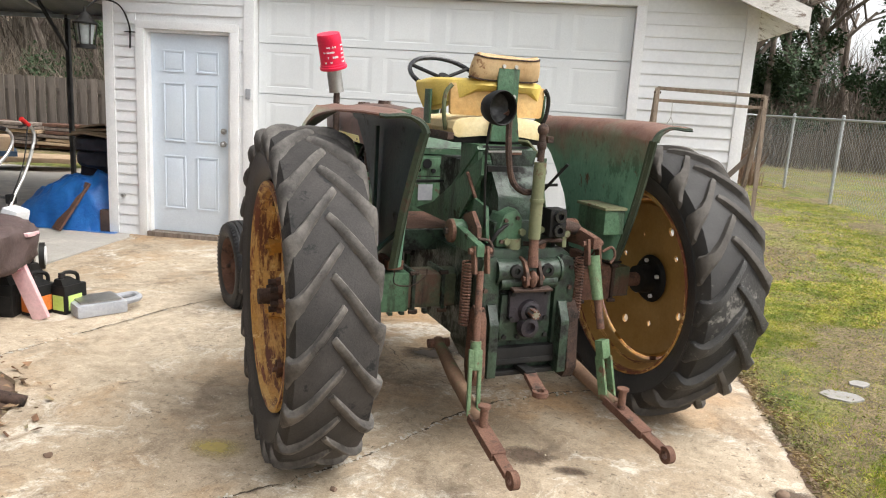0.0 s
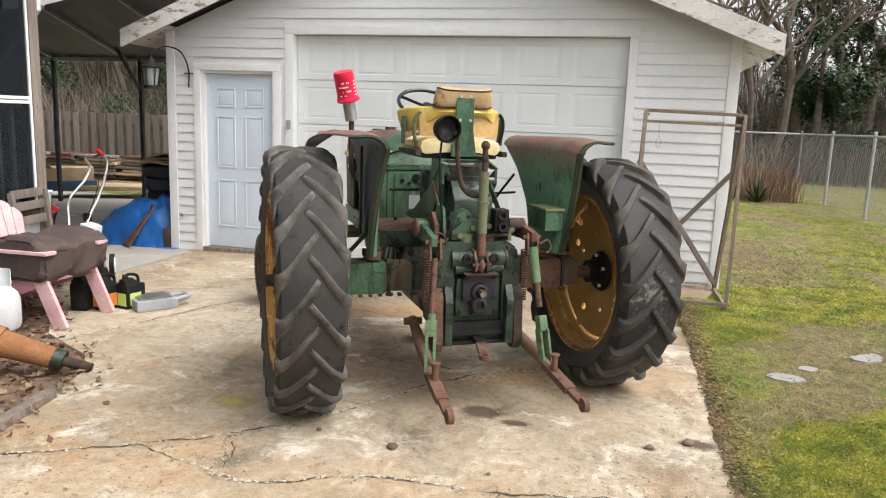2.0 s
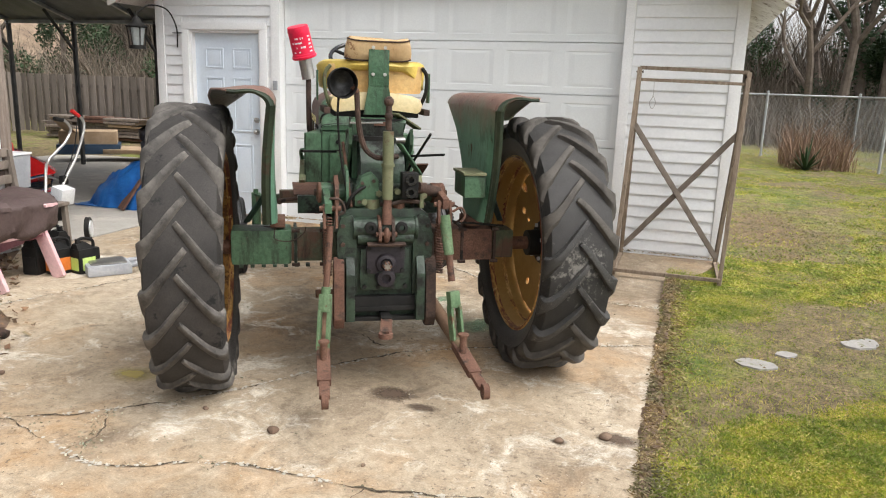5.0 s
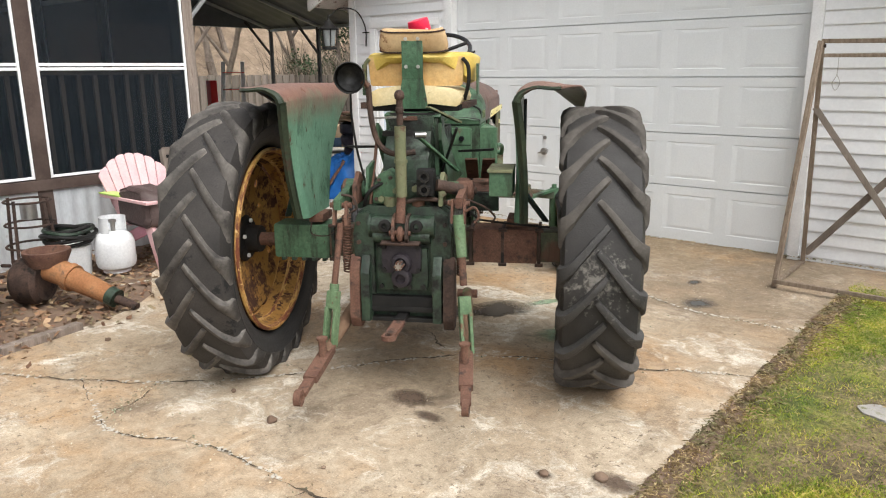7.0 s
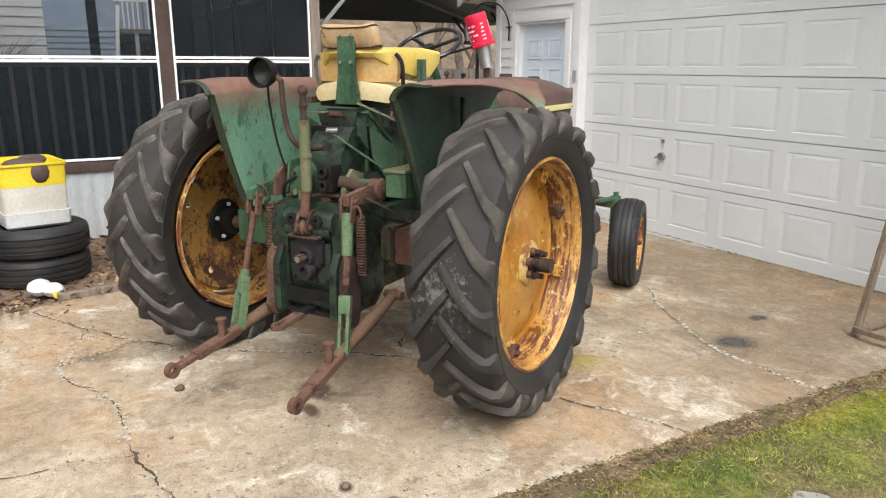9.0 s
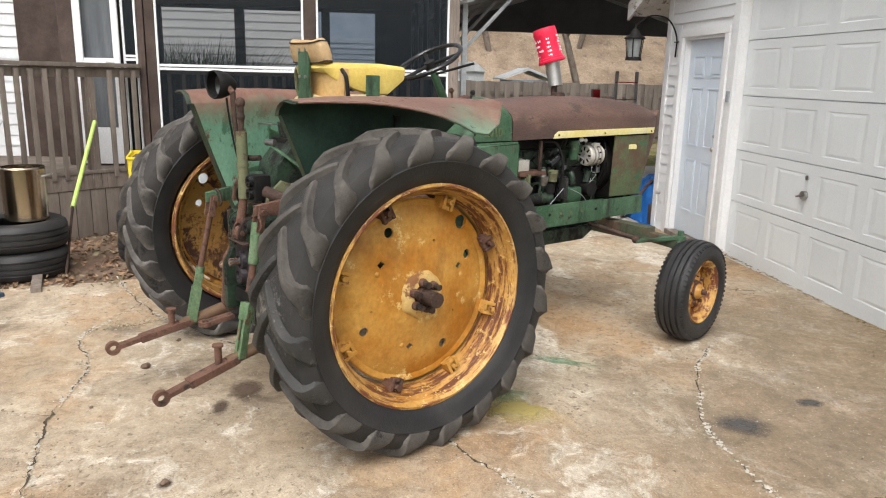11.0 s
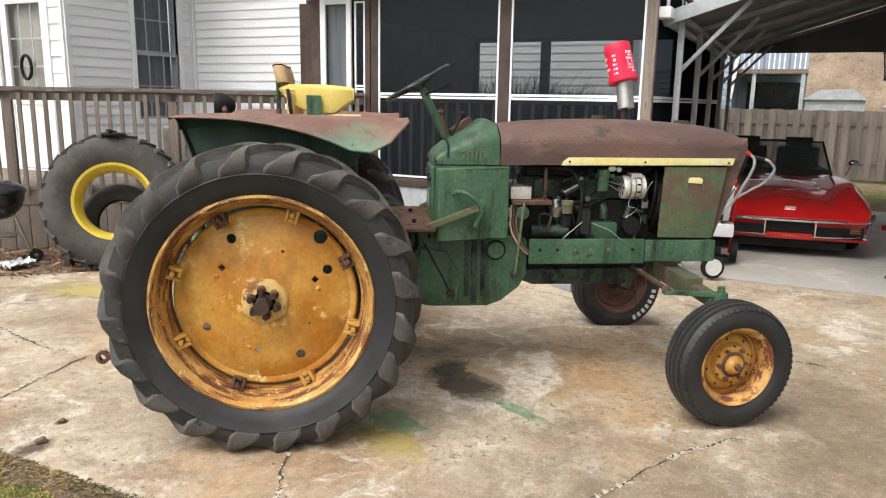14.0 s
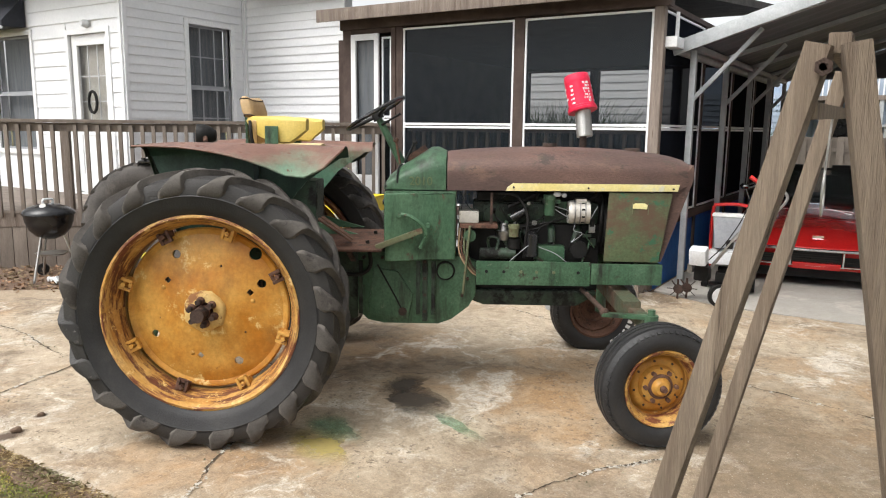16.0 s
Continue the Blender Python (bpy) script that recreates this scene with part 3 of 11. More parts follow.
def grass_mat():
    m, n, l = nodes_of("patchy lawn")
    b = n["Principled BSDF"]
    tc = n.new("ShaderNodeTexCoord")
    v = tc.outputs["Object"]
    base = mix_node(n, l, ramp_node(n, l, noise_node(n, l, v, 1.9, 8, 0.7), 0.4, 0.6), (0.1, 0.135, 0.025), (0.24, 0.24, 0.05))
    base = mix_node(n, l, ramp_node(n, l, noise_node(n, l, v, 0.6, 9, 0.74), 0.43, 0.54), base, (0.2, 0.15, 0.088))
    base = mix_node(n, l, ramp_node(n, l, noise_node(n, l, v, 3.7, 9, 0.75), 0.55, 0.65), base, (0.33, 0.26, 0.16))
    base = mix_node(n, l, ramp_node(n, l, noise_node(n, l, v, 2.0, 9, 0.8), 0.55, 0.64), base, (0.12, 0.085, 0.055))
    # the trodden dirt path beside the garage
    d = n.new("ShaderNodeVectorMath")
    d.operation = "DISTANCE"
    sq = n.new("ShaderNodeVectorMath")
    sq.operation = "MULTIPLY"
    sq.inputs[1].default_value = (0.5, 0.15, 0)
    l.new(v, sq.inputs[0])
    d.inputs[1].default_value = (1.1, 1.4, 0)
    l.new(sq.outputs[0], d.inputs[0])
    pk = n.new("ShaderNodeMath")
    pk.operation = "MULTIPLY_ADD"
    pk.inputs[1].default_value = 0.8
    l.new(noise_node(n, l, v, 1.6, 9, 0.75), pk.inputs[0])
    l.new(d.outputs["Value"], pk.inputs[2])
    base = mix_node(n, l, ramp_node(n, l, pk.outputs[0], 0.56, 0.78, (1, 1, 1, 1), (0, 0, 0, 1)), base, (0.2, 0.14, 0.088))
    g = noise_node(n, l, v, 45, 5, 0.8)
    tuft = noise_node(n, l, v, 11, 7, 0.8)
    base = mix_node(n, l, 0.9, base, mix_node(n, l, 1.0, base, ramp_node(n, l, tuft, 0.36, 0.62, (0.4, 0.42, 0.36, 1), (1.3, 1.3, 1.2, 1)), "MULTIPLY"))
    base = mix_node(n, l, 0.85, base, mix_node(n, l, 1.0, base, ramp_node(n, l, g, 0.34, 0.66, (0.3, 0.3, 0.28, 1), (1.6, 1.6, 1.5, 1)), "MULTIPLY"))
    l.new(base, b.inputs["Base Color"])
    b.inputs["Roughness"].default_value = 0.95
    bp = n.new("ShaderNodeBump")
    bp.inputs["Strength"].default_value, bp.inputs["Distance"].default_value = 0.8, 0.03
    l.new(g, bp.inputs["Height"])
    l.new(bp.outputs[0], b.inputs["Normal"])
    return m


def blade_mat(name, a, b_, c):
    m, n, l = nodes_of(name)
    b = n["Principled BSDF"]
    ge = n.new("ShaderNodeNewGeometry")
    r = ramp_node(n, l, ge.outputs["Random Per Island"], 0.0, 1.0, (*a, 1), (*c, 1))
    e = r.node.color_ramp.elements.new(0.5)
    e.color = (*b_, 1)
    tc = n.new("ShaderNodeTexCoord")
    patch = ramp_node(n, l, noise_node(n, l, tc.outputs["Object"], 3.2, 7, 0.74), 0.43, 0.58)
    r = mix_node(n, l, 0.75, r, mix_node(n, l, 1.0, r, mix_node(n, l, patch, (0.45, 0.58, 0.4), (1.32, 1.18, 0.92)), "MULTIPLY"))
    l.new(r, b.inputs["Base Color"])
    b.inputs["Roughness"].default_value = 0.8
    return m


M_GRASS = grass_mat()
M_BLADE = blade_mat("grass blades", (0.15, 0.235, 0.022), (0.36, 0.4, 0.048), (0.52, 0.41, 0.2))
M_LITTER = blade_mat("leaf litter", (0.12, 0.06, 0.04), (0.22, 0.13, 0.085), (0.34, 0.25, 0.18))
M_STRAW = blade_mat("straw and dry bits", (0.14, 0.095, 0.055), (0.26, 0.2, 0.115), (0.42, 0.35, 0.22))
M_CRUMB = blade_mat("concrete crumbs", (0.16, 0.13, 0.1), (0.28, 0.24, 0.19), (0.55, 0.52, 0.47))

# ---- building tools ----
def finish(name, bm, mat, parent=None, label="", smooth=True, at=None):
    me = bpy.data.meshes.new(name)
    bmesh.ops.recalc_face_normals(bm, faces=bm.faces)
    bm.to_mesh(me)
    bm.free()
    for m in mat if isinstance(mat, (list, tuple)) else (mat,):
        me.materials.append(m)
    if smooth:
        me.polygons.foreach_set("use_smooth", [True] * len(me.polygons))
        me.set_sharp_from_angle(angle=radians(38))
    ob = new(name, me)
    if parent:
        ob.parent = parent
    if at is not None:
        ob.matrix_basis = at
    if label:
        ob["label"] = label
    return ob


def part(name, bm, material, parent, label="", at=None, smooth=True):
    return finish(name, bm, material, parent, label, smooth, at)


def thing(name, at, label, category, group="", kind=""):
    ob = new(name)
    ob.empty_display_size = 0.1
    ob.matrix_basis = at
    return tagged(ob, label, category, group, kind)


def B():
    return bmesh.new()


def box(bm, x0, x1, y0, y1, z0, z1, bev=0.0, m=None):
    r = bmesh.ops.create_cube(bm, size=1)
    vs = r["verts"]
    bmesh.ops.transform(bm, verts=vs, matrix=Matrix.Translation(((x0 + x1) / 2, (y0 + y1) / 2, (z0 + z1) / 2)) @ Matrix.Diagonal((abs(x1 - x0), abs(y1 - y0), abs(z1 - z0), 1)))
    if bev:
        es = list({e for v in vs for e in v.link_edges})
        vs = list({v for f in bmesh.ops.bevel(bm, geom=es, offset=bev, segments=2, affect="EDGES", profile=0.7)["faces"] for v in f.verts} | {v for v in vs if v.is_valid})
    if m is not None:
        bmesh.ops.transform(bm, verts=vs, matrix=m)
    return bm


def frame_z(a, b):
    a, b = Vector(a), Vector(b)
    d = b - a
    return Matrix.Translation(a) @ d.to_track_quat("Z", "Y").to_matrix().to_4x4(), d.length


def rod(bm, a, b, r0, r1=None, seg=12, caps=True):
    """A round bar from a to b."""
    m, n = frame_z(a, b)
    bmesh.ops.create_cone(bm, cap_ends=caps, segments=seg, radius1=r0, radius2=r0 if r1 is None else r1, depth=n, matrix=m @ Matrix.Translation((0, 0, n / 2)))
    return bm


def bar(bm, a, b, w, t, bev=0.002, roll=0.0):
    """A square-edged bar from a to b, w wide and t thick."""
    m, n = frame_z(a, b)
    return box(bm, -w / 2, w / 2, -t / 2, t / 2, 0, n, bev, m @ pose(0, 0, 0, 0, 0, roll))


def ball(bm, c, r, seg=12, sx=1, sy=1, sz=1):
    bmesh.ops.create_uvsphere(bm, u_segments=seg, v_segments=max(6, seg // 2), radius=r, matrix=Matrix.Translation(c) @ Matrix.Diagonal((sx, sy, sz, 1)))
    return bm


def smooth_line(pts, n=6):
    """Catmull-Rom points through pts."""
    p = [Vector(q) for q in pts]
    p = [2 * p[0] - p[1], *p, 2 * p[-1] - p[-2]]
    out = []
    for i in range(1, len(p) - 2):
        for k in range(n):
            t = k / n
            a, b, c, d = p[i - 1:i + 3]
            out.append(0.5 * (2 * b + (c - a) * t + (2 * a - 5 * b + 4 * c - d) * t * t + (3 * b - a - 3 * c + d) * t ** 3))
    return out + [p[-2]]


def tube(bm, pts, r, seg=8, n=6, closed=False):
    """A bent round tube through pts; r is one radius or one for each end."""
    q = [Vector(a) for a in pts] if n == 1 else smooth_line(pts, n)
    rings, up = [], Vector((0.13, 0.29, 0.95))
    for i, c in enumerate(q):
        d = (q[(i + 1) % len(q)] - q[i - 1]) if closed else (q[min(i + 1, len(q) - 1)] - q[max(i - 1, 0)])
        d.normalize()
        u = d.cross(up)
        if u.length < 0.05:
            u = d.cross(Vector((1, 0, 0)))
        u.normalize()
        w = d.cross(u)
        rr = r if isinstance(r, (int, float)) else r[0] + (r[1] - r[0]) * i / (len(q) - 1)
        rings.append([bm.verts.new(c + rr * (math.cos(2 * math.pi * k / seg) * u + math.sin(2 * math.pi * k / seg) * w)) for k in range(seg)])
    for i in range(len(rings) - (0 if closed else 1)):
        a, b = rings[i], rings[(i + 1) % len(rings)]
        for k in range(seg):
            bm.faces.new((a[k], a[(k + 1) % seg], b[(k + 1) % seg], b[k]))
    if not closed:
        bm.faces.new(rings[0]), bm.faces.new(rings[-1][::-1])
    return bm


def lathe(bm, prof, seg=48, m=None, close=False):
    """Turns (along, radius) round the x axis."""
    m = m or Matrix.Identity(4)
    rings = []
    for a, r in prof:
        if r < 1e-5:
            rings.append([bm.verts.new(m @ Vector((a, 0, 0)))] * seg)
        else:
            rings.append([bm.verts.new(m @ Vector((a, r * math.cos(2 * math.pi * k / seg), r * math.sin(2 * math.pi * k / seg)))) for k in range(seg)])
    pairs = list(zip(rings, rings[1:])) + ([(rings[-1], rings[0])] if close else [])
    for a, b in pairs:
        for k in range(seg):
            vs = []
            for v in (a[k], a[(k + 1) % seg], b[(k + 1) % seg], b[k]):
                if v not in vs:
                    vs.append(v)
            if len(vs) > 2:
                bm.faces.new(vs)
    return bm


def prism(bm, poly, a, b, axis="x", bev=0.0):
    """A polygon extruded from a to b. axis x: poly in (y, z); y: (x, z); z: (x, y)."""
    def at(p, v):
        return {"x": (v, p[0], p[1]), "y": (p[0], v, p[1]), "z": (p[0], p[1], v)}[axis]
    va, vb = [bm.verts.new(at(p, a)) for p in poly], [bm.verts.new(at(p, b)) for p in poly]
    n = len(poly)
    fs = [bm.faces.new(va), bm.faces.new(vb[::-1])] + [bm.faces.new((va[i], vb[i], vb[(i + 1) % n], va[(i + 1) % n])) for i in range(n)]
    if bev:
        es = list({e for f in fs for e in f.edges})
        bmesh.ops.bevel(bm, geom=es, offset=bev, segments=2, affect="EDGES", profile=0.7)
    return bm


def loft(bm, sections, closed=True, caps=True):
    """A skin over sections with the same number of points."""
    rows = [[bm.verts.new(p) for p in s] for s in sections]
    n = len(rows[0])
    for a, b in zip(rows, rows[1:]):
        for k in range(n if closed else n - 1):
            bm.faces.new((a[k], a[(k + 1) % n], b[(k + 1) % n], b[k]))
    if caps and closed:
        bm.faces.new(rows[0]), bm.faces.new(rows[-1][::-1])
    return bm


def sheet(bm, rows, t):
    """A thin shell of thickness t over a grid of points (offset along the normals)."""
    n, k = len(rows), len(rows[0])
    g = [[Vector(p) for p in r] for r in rows]
    def nrm(i, j):
        a = g[min(i + 1, n - 1)][j] - g[max(i - 1, 0)][j]
        b = g[i][min(j + 1, k - 1)] - g[i][max(j - 1, 0)]
        c = a.cross(b)
        return c.normalized() if c.length > 1e-9 else Vector((0, 0, 1))
    A = [[bm.verts.new(g[i][j]) for j in range(k)] for i in range(n)]
    C = [[bm.verts.new(g[i][j] + t * nrm(i, j)) for j in range(k)] for i in range(n)]
    for i in range(n - 1):
        for j in range(k - 1):
            bm.faces.new((A[i][j], A[i + 1][j], A[i + 1][j + 1], A[i][j + 1]))
            bm.faces.new((C[i][j], C[i][j + 1], C[i + 1][j + 1], C[i + 1][j]))
    for i in range(n - 1):
        for j in (0, k - 1):
            bm.faces.new((A[i][j], A[i + 1][j], C[i + 1][j], C[i][j]))
    for j in range(k - 1):
        for i in (0, n - 1):
            bm.faces.new((A[i][j], A[i][j + 1], C[i][j + 1], C[i][j]))
    return bm


def words(name, text, size, mat, parent, at, depth=0.002):
    c = bpy.data.curves.new(name, "FONT")
    c.body, c.size, c.extrude, c.align_x, c.align_y = text, size, depth, "CENTER", "CENTER"
    o = bpy.data.objects.new(name, c)
    me = bpy.data.meshes.new_from_object(o)
    me.name = name
    me.materials.append(mat)
    bpy.data.objects.remove(o)
    ob = new(name, me)
    ob.parent = parent
    ob.matrix_basis = at
    return ob

# ---- ground ----
GY = 7.08      # front of the garage
GL, GR = -4.61, 1.64


def flat(name, poly, z, depth, mat, label="", cat="", kind="structure", parent=None):
    bm = prism(B(), poly, z - depth, z, "z")
    ob = finish(name, bm, mat, parent, smooth=False)
    return tagged(ob, label, cat, kind=kind) if label else ob


bm = B()
N = 60
gx = [-400, -150, -60] + [-30 + 60 * i / (N - 1) for i in range(N)] + [60, 150, 400]
rows = []
for y in [v + 8 for v in gx]:
    rows.append([bm.verts.new((x, y, -0.045 + (0.02 * noise.noise((x * 0.7, y * 0.7, 0)) if 2.0 < x < 30 else 0.0) - (0.2 if -11.5 < x < -0.5 and 4.4 < y < 12.5 else 0.0))) for x in gx])
for a, b in zip(rows, rows[1:]):
    for k in range(len(a) - 1):
        bm.faces.new((a[k], a[k + 1], b[k + 1], b[k]))
tagged(finish("ground", bm, M_GRASS), "patchy winter lawn with bare dirt and green tufts", "ground", kind="structure")

# driveway slab: straight edge to the lawn, ragged diagonal edge to the yard
edge = [(1.22, -7.0)] + [(1.22 + 0.03 * noise.noise((0.3, y * 1.9, 1)) + 0.02 * noise.noise((0.3, y * 9, 4)), y) for y in [-6 + 0.15 * i for i in range(80)]] + [(1.30, 6.12), (1.34, 6.3), (1.50, 6.6), (1.64, 7.02), (1.64, GY + 0.3), (GL, GY + 0.3), (-4.30, 6.9), (-4.24, 4.7),
        (-3.6, 3.95), (-3.16, 3.45), (-2.62, 3.15), (-2.42, 2.9), (-2.3, 2.5), (-2.2, 2.1), (-2.05, 1.68), (-1.95, 1.1), (-1.5, 0.5), (-1.0, 0.0), (-0.58, -0.5), (0.0, -1.2), (0.4, -2.0), (0.4, -7.0)]
driveway = flat("driveway", edge, 0.0, 0.12, M_CONC, "cracked and stained old concrete driveway slab", "driveway")
carport_slab = flat("carport_slab", [(-4.3, 4.68), (-4.3, 6.9), (GL - 0.02, 7.35), (GL - 0.02, 13.0), (-12.0, 13.0), (-12.0, 4.68)], 0.004, 0.1, M_CONC2, "pale smooth concrete floor of the carport", "slab")
yard = flat("yard_dirt", [(-3.0, 3.9), (-2.5, 3.2), (-2.3, 2.7), (-2.15, 2.3), (-1.9, 1.7), (-1.0, 0.2), (0.5, -1.7), (0.5, -7), (-9, -7), (-9, 4.66), (-4.2, 4.66)], -0.025, 0.05, M_DIRT, "bare dirt strewn with dead leaves", "dirt")


def ribbon(pts, w, mat, name, seed, z=0.0035, parent=driveway, gaps=0.0):
    """A crack: a thin ragged strip laid in the slab."""
    rnd = random.Random(seed)
    q = smooth_line([(x, y, 0) for x, y in pts], 22)
    bm, prev = B(), None
    for i, p in enumerate(q):
        d = (q[min(i + 1, len(q) - 1)] - q[max(i - 1, 0)]).normalized()
        s = Vector((-d.y, d.x, 0))
        c = p + s * (0.022 * noise.noise((p.x * 9, p.y * 9, 1.7)) + 0.012 * noise.noise((p.x * 31, p.y * 31, 4.2)) + rnd.gauss(0, 0.002))
        ww = w * max(0.12, 0.75 + 1.9 * noise.noise((p.x * 6, p.y * 6, seed * 3.1)) + 1.1 * noise.noise((p.x * 24, p.y * 24, seed))) * rnd.uniform(0.6, 1.3)
        if gaps and noise.noise((p.x * 7, p.y * 7, seed)) + 0.5 * noise.noise((p.x * 26, p.y * 26, seed)) < gaps:
            prev = None
            continue
        a, b = bm.verts.new((*(c + s * ww).xy, z)), bm.verts.new((*(c - s * ww).xy, z))
        if prev:
            bm.faces.new((*prev, b, a))
        prev = (a, b)
    return part(name, bm, mat, parent, smooth=False)


M_CRACK = surf("dark crack", (0.05, 0.037, 0.026), (0.1, 0.08, 0.055), 20, 60, 0.95)
M_PTO = surf("purple black cast cover", (0.018, 0.015, 0.019), (0.036, 0.029, 0.034), 10, 80, 0.5, bump=0.4, worn=(0.05, 0.07, 0.045), worn_at=0.62, worn_scale=12, grain=0.5)
M_SEATBACK = surf("faded orange tan seat panel", (0.5, 0.27, 0.085), (0.62, 0.44, 0.2), 3.5, 50, 0.6, worn=(0.3, 0.13, 0.045), worn_at=0.6, worn_scale=5, soft=0.15, second=(0.2, 0.12, 0.05), second_at=0.66, second_scale=12, grain=0.35)
# lip colour, darker and browner than the fender sheet
M_FENDERLIP = surf("dark olive fender lip", (0.018, 0.03, 0.02), (0.045, 0.058, 0.034), 6, 70, 0.55, worn=(0.06, 0.04, 0.028), worn_at=0.55, worn_scale=8, soft=0.1, grain=0.5, bump=0.3)
M_CHIP = surf("pale broken concrete", (0.42, 0.385, 0.325), (0.54, 0.505, 0.44), 20, 60, 0.95)
CRACKS = [
    [(-2.2, 1.75), (-2.0, 1.85), (-1.58, 2.08), (-1.16, 2.36), (-0.83, 2.69), (-0.62, 2.98), (-0.39, 3.35), (-0.15, 3.62), (0.22, 3.86), (0.62, 4.03), (0.9, 4.19), (1.2, 4.34)],
    [(-1.5, 2.13), (-1.17, 2.04), (-0.83, 1.96), (-0.47, 2.12), (-0.23, 2.18), (0.22, 2.19), (0.6, 2.27), (1.15, 2.42)],
    [(-0.98, 2.04), (-1.03, 2.2), (-1.14, 2.36)],
    [(0.22, 2.19), (0.17, 1.72), (0.05, 1.1), (0.1, 0.2)],
    [(-0.6, 5.83), (-0.3, 5.6), (0.02, 5.46), (0.44, 5.28), (0.8, 5.26), (1.22, 5.29)],
    [(-3.03, 3.13), (-2.81, 3.76), (-2.38, 4.94), (-2.1, 5.64), (-1.76, 6.96)],
    [(-0.28, 3.64), (-0.53, 3.79), (-0.69, 3.86), (-0.95, 4.3)],
]
for i, c in enumerate(CRACKS):
    ribbon(c, (0.0048, 0.0036, 0.003, 0.0042, 0.0045, 0.004, 0.003)[i], M_CRACK, "crack", i)


def blot(cx, cy, rx, ry, mat, name, seed, z=0.002, turn=0.0, parent=driveway, rag=0.6):
    """A stain with a ragged outline."""
    rnd = random.Random(seed)
    bm = B()
    off, vs = rnd.uniform(0, 50), []
    for k in range(90):
        a = 2 * math.pi * k / 90
        f = 1 + rag * (0.9 * noise.noise((math.cos(a) * 1.3 + off, math.sin(a) * 1.3, off)) + 0.5 * noise.noise((math.cos(a) * 4 + off, math.sin(a) * 4, off)) + 0.3 * noise.noise((math.cos(a) * 12 + off, math.sin(a) * 12, off)))
        vs.append(bm.verts.new(((cx + f * (rx * math.cos(a) * math.cos(turn) - ry * math.sin(a) * math.sin(turn))), cy + f * (rx * math.cos(a) * math.sin(turn) + ry * math.sin(a) * math.cos(turn)), z)))
    bm.faces.new(vs)
    return part(name, bm, mat, parent, smooth=False)


def stain_mat(name, col, strength, scale=6.0):
    """A thin stain that lets the slab show through in patches."""
    m, n, l = nodes_of(name)
    b = n["Principled BSDF"]
    tc = n.new("ShaderNodeTexCoord")
    l.new(mix_node(n, l, ramp_node(n, l, noise_node(n, l, tc.outputs["Object"], 40, 5, 0.8), 0.3, 0.7), tuple(c * 0.75 for c in col), col), b.inputs["Base Color"])
    b.inputs["Roughness"].default_value = 0.8
    mp = n.new("ShaderNodeMapping")
    mp.inputs["Location"].default_value, mp.inputs["Scale"].default_value = (-1.0, -1.0, 0.0), (2.0, 2.0, 0.0)
    gr = n.new("ShaderNodeTexGradient")
    gr.gradient_type = "SPHERICAL"
    l.new(tc.outputs["Generated"], mp.inputs[0])
    l.new(mp.outputs[0], gr.inputs[0])
    ad = n.new("ShaderNodeMath")
    l.new(noise_node(n, l, tc.outputs["Object"], scale, 8, 0.75), ad.inputs[0])
    l.new(gr.outputs["Fac"], ad.inputs[1])
    mr = n.new("ShaderNodeMapRange")
    mr.inputs[1].default_value, mr.inputs[2].default_value, mr.inputs[4].default_value = 0.72, 1.2, strength
    l.new(ad.outputs[0], mr.inputs[0])
    l.new(mr.outputs[0], b.inputs["Alpha"])
    return m


M_OIL = stain_mat("oil stain", (0.075, 0.06, 0.045), 0.8, 8)
M_OILGREY = stain_mat("dark tyre stain", (0.085, 0.084, 0.08), 0.75, 5)
M_GSPRAY = stain_mat("green overspray", (0.14, 0.36, 0.19), 0.45, 14)
M_YSPRAY = stain_mat("yellow overspray", (0.56, 0.45, 0.12), 0.5, 8)
M_CLUMP = stain_mat("muddy clump stain", (0.12, 0.08, 0.055), 0.75, 16)
blot(-0.66, 4.22, 0.26, 0.15, M_OIL, "oil_stain", 1, turn=0.5)
blot(-0.45, 4.45, 0.35, 0.16, M_OIL, "oil_stain", 2, turn=0.9, z=0.0025)
blot(0.46, 5.48, 0.20, 0.15, M_OILGREY, "oil_stain", 3, turn=1.72, rag=0.3)
blot(0.24, 5.96, 0.13, 0.07, M_OILGREY, "oil_stain", 4, turn=1.72, rag=0.3)
blot(-0.02, 3.05, 0.16, 0.10, M_CLUMP, "mud_stain", 5, turn=0.5)
blot(0.18, 2.95, 0.10, 0.05, M_CLUMP, "mud_stain", 6, z=0.0026)
blot(1.1, 2.98, 0.12, 0.08, M_CLUMP, "mud_stain", 7)
blot(0.86, 2.86, 0.06, 0.04, M_CLUMP, "mud_stain", 8)
blot(0.1, 4.28, 0.32, 0.12, M_GSPRAY, "paint_overspray", 9, turn=1.1)
blot(-0.32, 4.78, 0.28, 0.05, M_GSPRAY, "paint_overspray", 10, turn=1.2)
blot(0.3, 4.35, 0.35, 0.14, M_YSPRAY, "paint_overspray", 11, turn=1.0, z=0.0015)
blot(-0.95, 0.85, 0.6, 0.3, M_YSPRAY, "paint_overspray", 12, turn=2.0, z=0.0015)
blot(-1.35, 2.75, 0.2, 0.12, M_YSPRAY, "paint_overspray", 13, z=0.0015)

